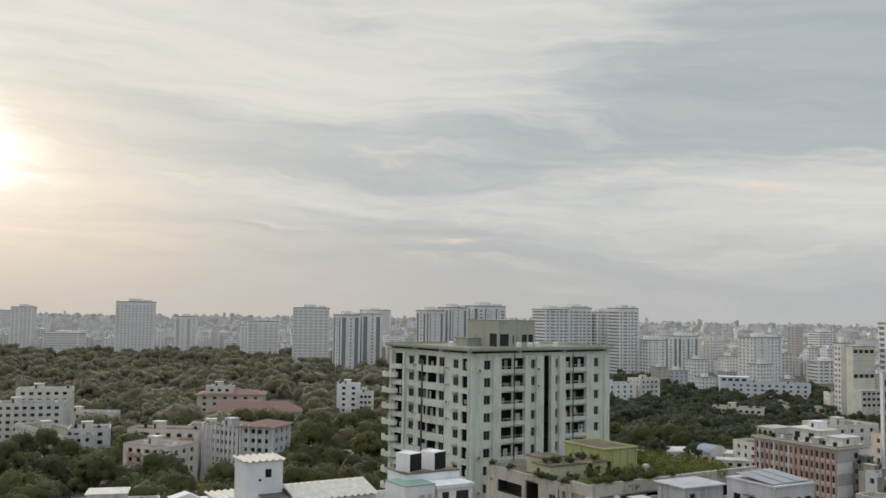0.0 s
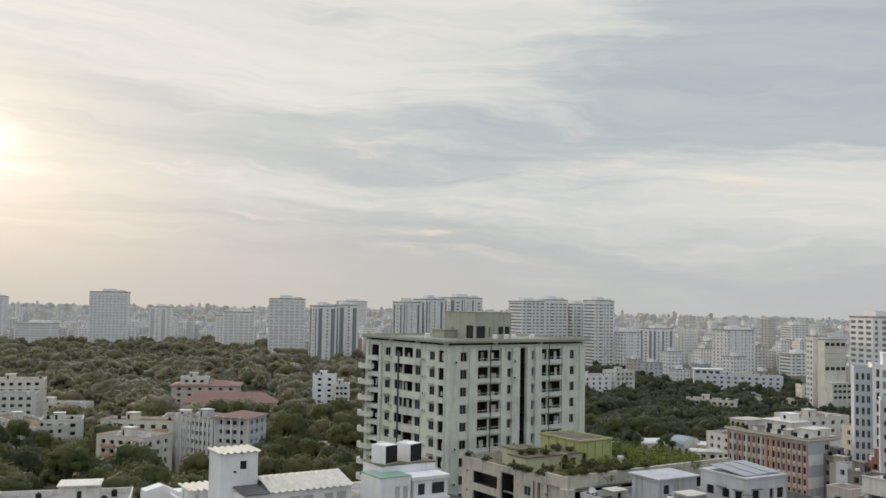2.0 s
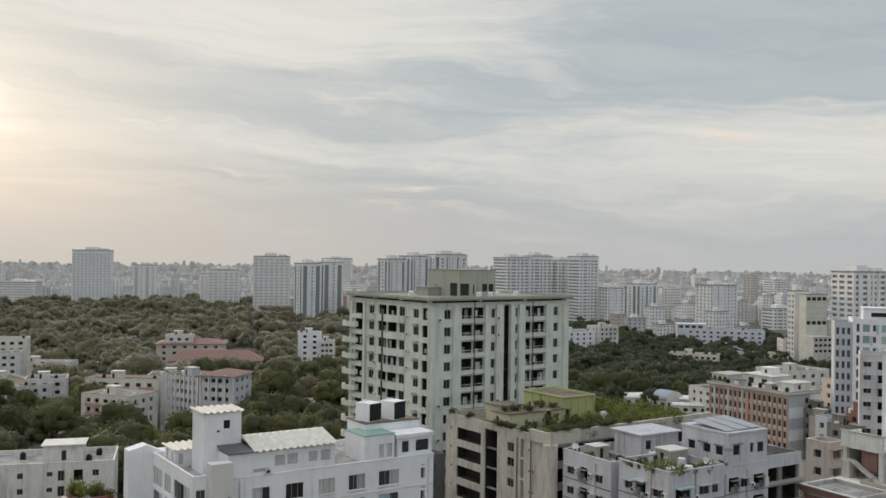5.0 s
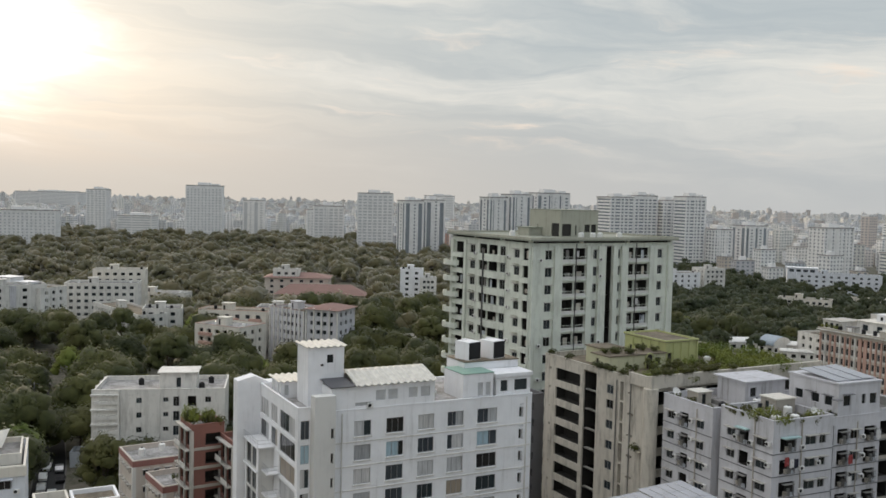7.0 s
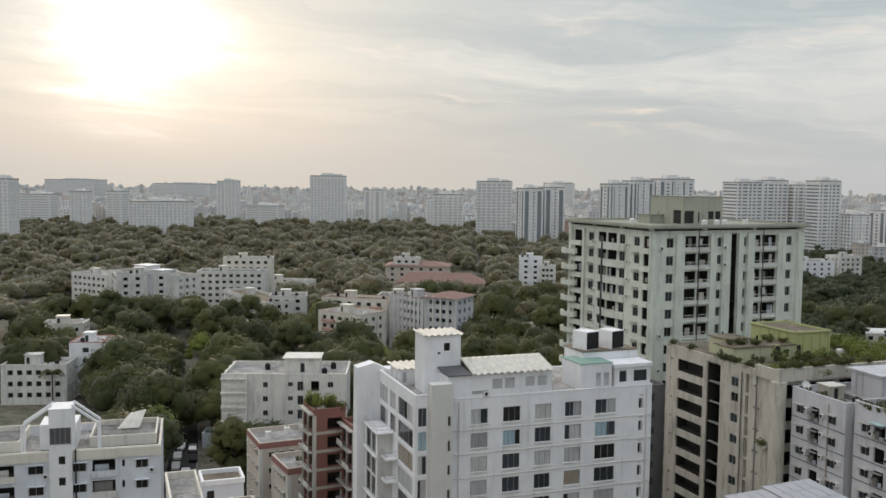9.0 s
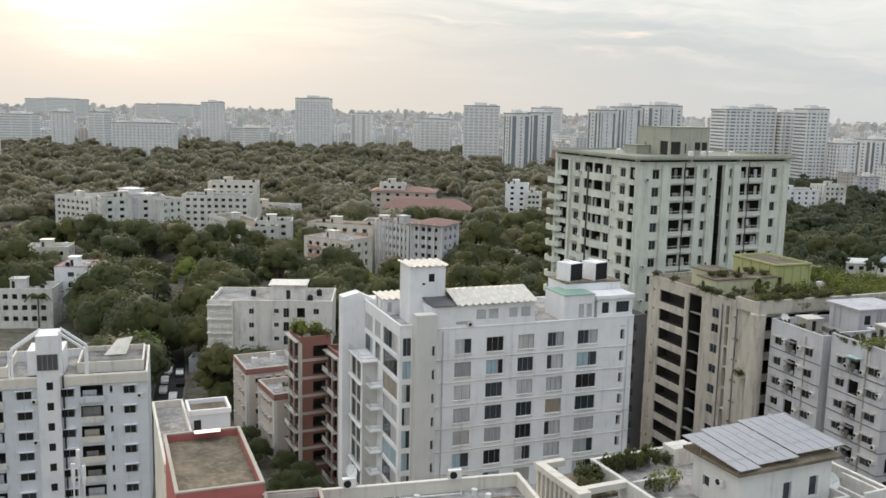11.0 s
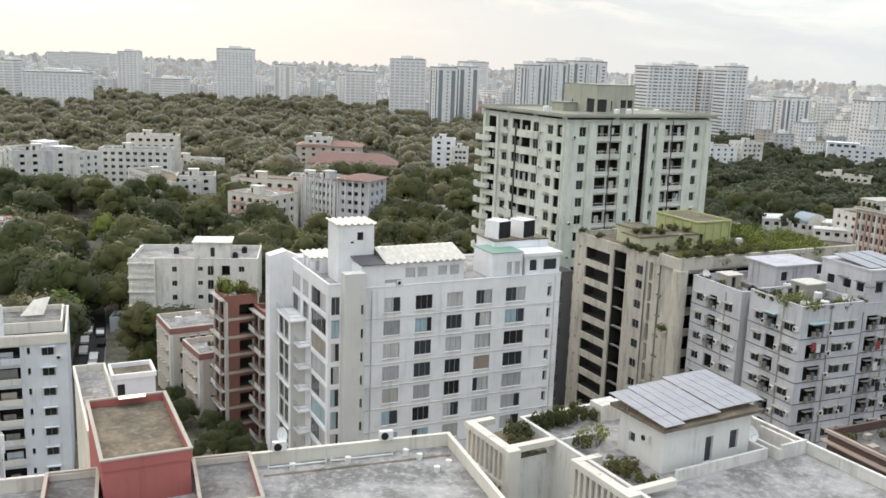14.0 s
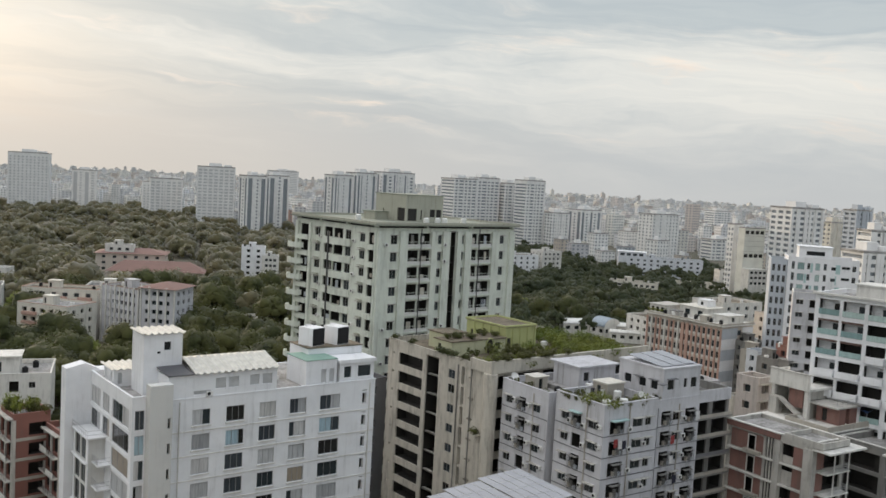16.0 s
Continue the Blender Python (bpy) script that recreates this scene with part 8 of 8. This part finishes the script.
    for i in range(16):
        put(rng.choice(["bush", "bush", "shrub"]), inside(BEIGE, rng.uniform(15, 33), rng.uniform(5, 12), 33.6, rng.uniform(0, 360)))
    for i in range(16):
        s = rng.uniform(1.0, 1.6)
        put(rng.choice(["shrub", "bush", "shrub"]), inside(BEIGE, rng.uniform(2.0, 20.0), rng.uniform(2.2, 12.0), 33.6, rng.uniform(0, 360)) @ Matrix.Diagonal((s, s, s * 1.1, 1)))
    for i in range(6):
        put("shrub", inside(BEIGE, rng.uniform(0.8, 3.6), rng.uniform(1.0, 6.0), 33.6, rng.uniform(0, 360)))
    for i in range(45):
        s = rng.uniform(1.0, 1.7)
        put("bush", inside(BEIGE, rng.uniform(23.5, 35), rng.uniform(0.8, 22), 33.6, rng.uniform(0, 360)) @ Matrix.Diagonal((s, s, s * 0.9, 1)))
    for i in range(14):
        put("vine", inside(BEIGE, rng.uniform(0, 16), -0.35, 35.6, rng.uniform(0, 360)))
    for i in range(8):
        put("vine", inside(BEIGE, 0.15, rng.uniform(5, 26), 34.5, rng.uniform(0, 360)))
    put("vine", inside(BEIGE, -0.8, 2.3, 33.6 - 9.75))
    for i in range(9):
        put(rng.choice(["vine", "vine", "shrub"]), inside(BEIGE, rng.uniform(3.2, 13.8), rng.uniform(13.8, 17.2), 36.1, rng.uniform(0, 360)))
    put("tank_black", inside(BEIGE, 7.3, 3.9, 33.6))
    put("tank", inside(BEIGE, 23.2, 12.5, 33.6))
    # brick block: plants on the roof
    for i in range(12):
        s = rng.uniform(1.0, 1.5)
        put(rng.choice(["bush", "bush", "vine", "shrub"]), inside(BRICK, rng.uniform(0.4, 5.0), rng.uniform(0.4, 5.6), 23.35, rng.uniform(0, 360)) @ Matrix.Diagonal((s * 0.8, s * 0.8, s * 1.3, 1)))
    for i in range(4):
        put("shrub", inside(BRICK2, rng.uniform(0.5, 3.5), rng.uniform(0.6, 6.8), 21.7))
    # cream banded block
    for k in range(6):
        for x in (29.9, 38.9, 24.6):
            if rng.random() < 0.4:
                put("ac", inside(LB, x, -0.01, 21.7 - (k + 1) * 3.05 + 0.3))
    # near roof
    for x, z in ((-12.6, 34.06), (-4.4, 34.06)):
        put("ac", inside(NEAR, x, 0.35, z) @ Matrix.Diagonal((1.3, 1.2, 1.3, 1)))
    put("dish", inside(NEAR, -12.4, 0.55, 34.06, 20) @ Matrix.Diagonal((0.62, 0.62, 0.9, 1)))
    for x, y in ((-11.8, -0.9), (-7.6, -0.8), (-2.2, -1.6), (-1.6, -4.0)):
        put("bucket", inside(NEAR, x, y, 33.0))
    put("mast", inside(NEAR, -31.5, 0.4, 34.06))
    for x, y in ((-3.0, -0.6), (-0.4, -3.2)):
        put("bucket", inside(NEAR, x, y, 33.0))
    # terrace gardens
    for i in range(7):
        put(rng.choice(["shrub", "shrub", "vine"]), inside(TERRACE, rng.uniform(-2.4, 0.6), rng.uniform(-2.3, 1.6), 32.9, rng.uniform(0, 360)))
    for i in range(13):
        s = rng.uniform(0.7, 1.2)
        put(rng.choice(["shrub", "shrub", "vine"]), inside(TERRACE, rng.uniform(1.8, 8.0), rng.uniform(0.3, 1.3), 33.0, rng.uniform(0, 360)) @ Matrix.Diagonal((s * 0.8, s * 0.8, s * 1.25, 1)))
    for i in range(5):
        put(rng.choice(["shrub", "vine"]), inside(TERRACE, rng.uniform(1.8, 4.4), rng.uniform(-12, -8), 33.0, rng.uniform(0, 360)))
    put("bush", inside(TERRACE, 4.6, -4.2, 33.0))
    put("shrub", inside(TERRACE, 3.4, -4.0, 33.0))
    put("ac", inside(TERRACE, 6.1, -8.3, 34.9, -90))
    put("dish", inside(TERRACE, 16.0, -9.4, 33.0))
    # dark brick house
    for x, y in ((1.0, 11.0), (5.5, 10.0), (10.5, 3.0)):
        put("shrub", inside(DARK, x, y, 25.7))
    for x, kind in ((3.1, "cloth_white"), (4.1, "cloth_dark"), (5.0, "cloth_red")):
        put(kind, inside(DARK, x, 0.7, 27.6))
    # office roof
    for i in range(7):
        put(rng.choice(["tank", "tank_black"]), inside(OFFICE, rng.uniform(1, 3.4), 2 + i * 3.6, 22.9))
    for i in range(5):
        put("bush", inside(OFFICE, rng.uniform(0.5, 3), 24 + i * 1.2, 22.9))
    for ob, W, D, H in HOUSES:
        for i in range(2):
            put(rng.choice(["tank", "tank", "tank_black"]), inside(ob, rng.uniform(0.08, 0.28) * W if i else rng.uniform(0.72, 0.92) * W, rng.uniform(0.25, 0.8) * D, H - 0.8))
    for x, y in ((21.0, 4.0), (8.0, 9.0), (22.5, 10.0)):
        put("tank_black", inside(W3, x, y, 19.35))
    for x, y in ((3.0, 6.0), (7.0, 7.5)):
        put("tank", inside(SALMON, x, y, 13.1))
    put("shrub", inside(SALMON2, 4.0, 5.0, 11.6))
    for x, y in ((-176, 214), (-186, 232), (-160, 236), (-205, 246), (-150, 216), (-240, 352)):
        put("palm", pose(x, y, 0, 0, 0, x * 7 % 360))


dress()


# ---- blue tarpaulin and road cables ----
def tarpaulin():
    ob = root("tarpaulin", "blue plastic tarpaulin strung over a roof", "tarpaulin", 0, 0, 0)
    b, n = MB(), 6
    for i in range(n + 1):
        for j in range(n + 1):
            u, v = i / n, j / n
            b.v.append((4.6 * u, 2.4 * v, 2.0 - 0.9 * math.sin(math.pi * u) * math.sin(math.pi * v) + 0.9 * v + 0.5 * u))
    for i in range(n):
        for j in range(n):
            q = i * (n + 1) + j
            b.f.append((q, q + n + 1, q + n + 2, q + 1))
            b.m.append(0)
    b.part("sheet", [M["blue_sheet"]], ob)
    for x, y, h in ((0, 0, 2.0), (4.6, 0, 2.5), (0, 2.4, 2.9), (4.6, 2.4, 3.4)):
        p = MB()
        p.bar((x, y, 0), (x, y, h), 0.04)
        p.part("pole", [M["metal"]], ob)
    ob.matrix_basis = inside(PANEL, 19.9, 4.6, 28.2, 10)


tarpaulin()


def power_line():
    spots = [(-78.5, 130), (-90, 164), (-104, 195), (-121, 226), (-147, 266)]
    poles = []
    for x, y in spots:
        ob = root("power_pole", "grey concrete power pole beside the road", "power pole", x, y, 28, group="power poles")
        p = MB()
        p.tube(0, 0, 0, 10.5, 0.18, 0.11, 10)
        p.part("post", [M["shaded"]], ob)
        p = MB()
        p.box(-1.1, -0.06, 9.8, 1.1, 0.06, 9.95)
        p.part("crossarm", [M["rail"]], ob)
        poles.append(ob)
    for i in range(len(spots) - 1):
        for off in (-1.0, -0.3, 0.4, 1.0):
            a = Vector((*spots[i], 9.95)) + Vector((off * 0.88, off * 0.47, 0))
            b = Vector((*spots[i + 1], 9.95)) + Vector((off * 0.88, off * 0.47, 0))
            w = MB()
            side, up = (b - a).normalized().cross(Vector((0, 0, 1))) * 0.022, Vector((0, 0, 0.022))
            for s in range(11):
                q = a.lerp(b, s / 10) - Vector((0, 0, 3.6 * (s / 10) * (1 - s / 10)))
                w.v += [tuple(q + side), tuple(q + up), tuple(q - side), tuple(q - up)]
                if s:
                    for c in range(4):
                        w.f.append((4 * s - 4 + c, 4 * s - 4 + (c + 1) % 4, 4 * s + (c + 1) % 4, 4 * s + c))
                        w.m.append(0)
            tagged(w.part("power_cable", [M["cable"]]), "slack black overhead power cable along the road", "cable", "cables")


power_line()
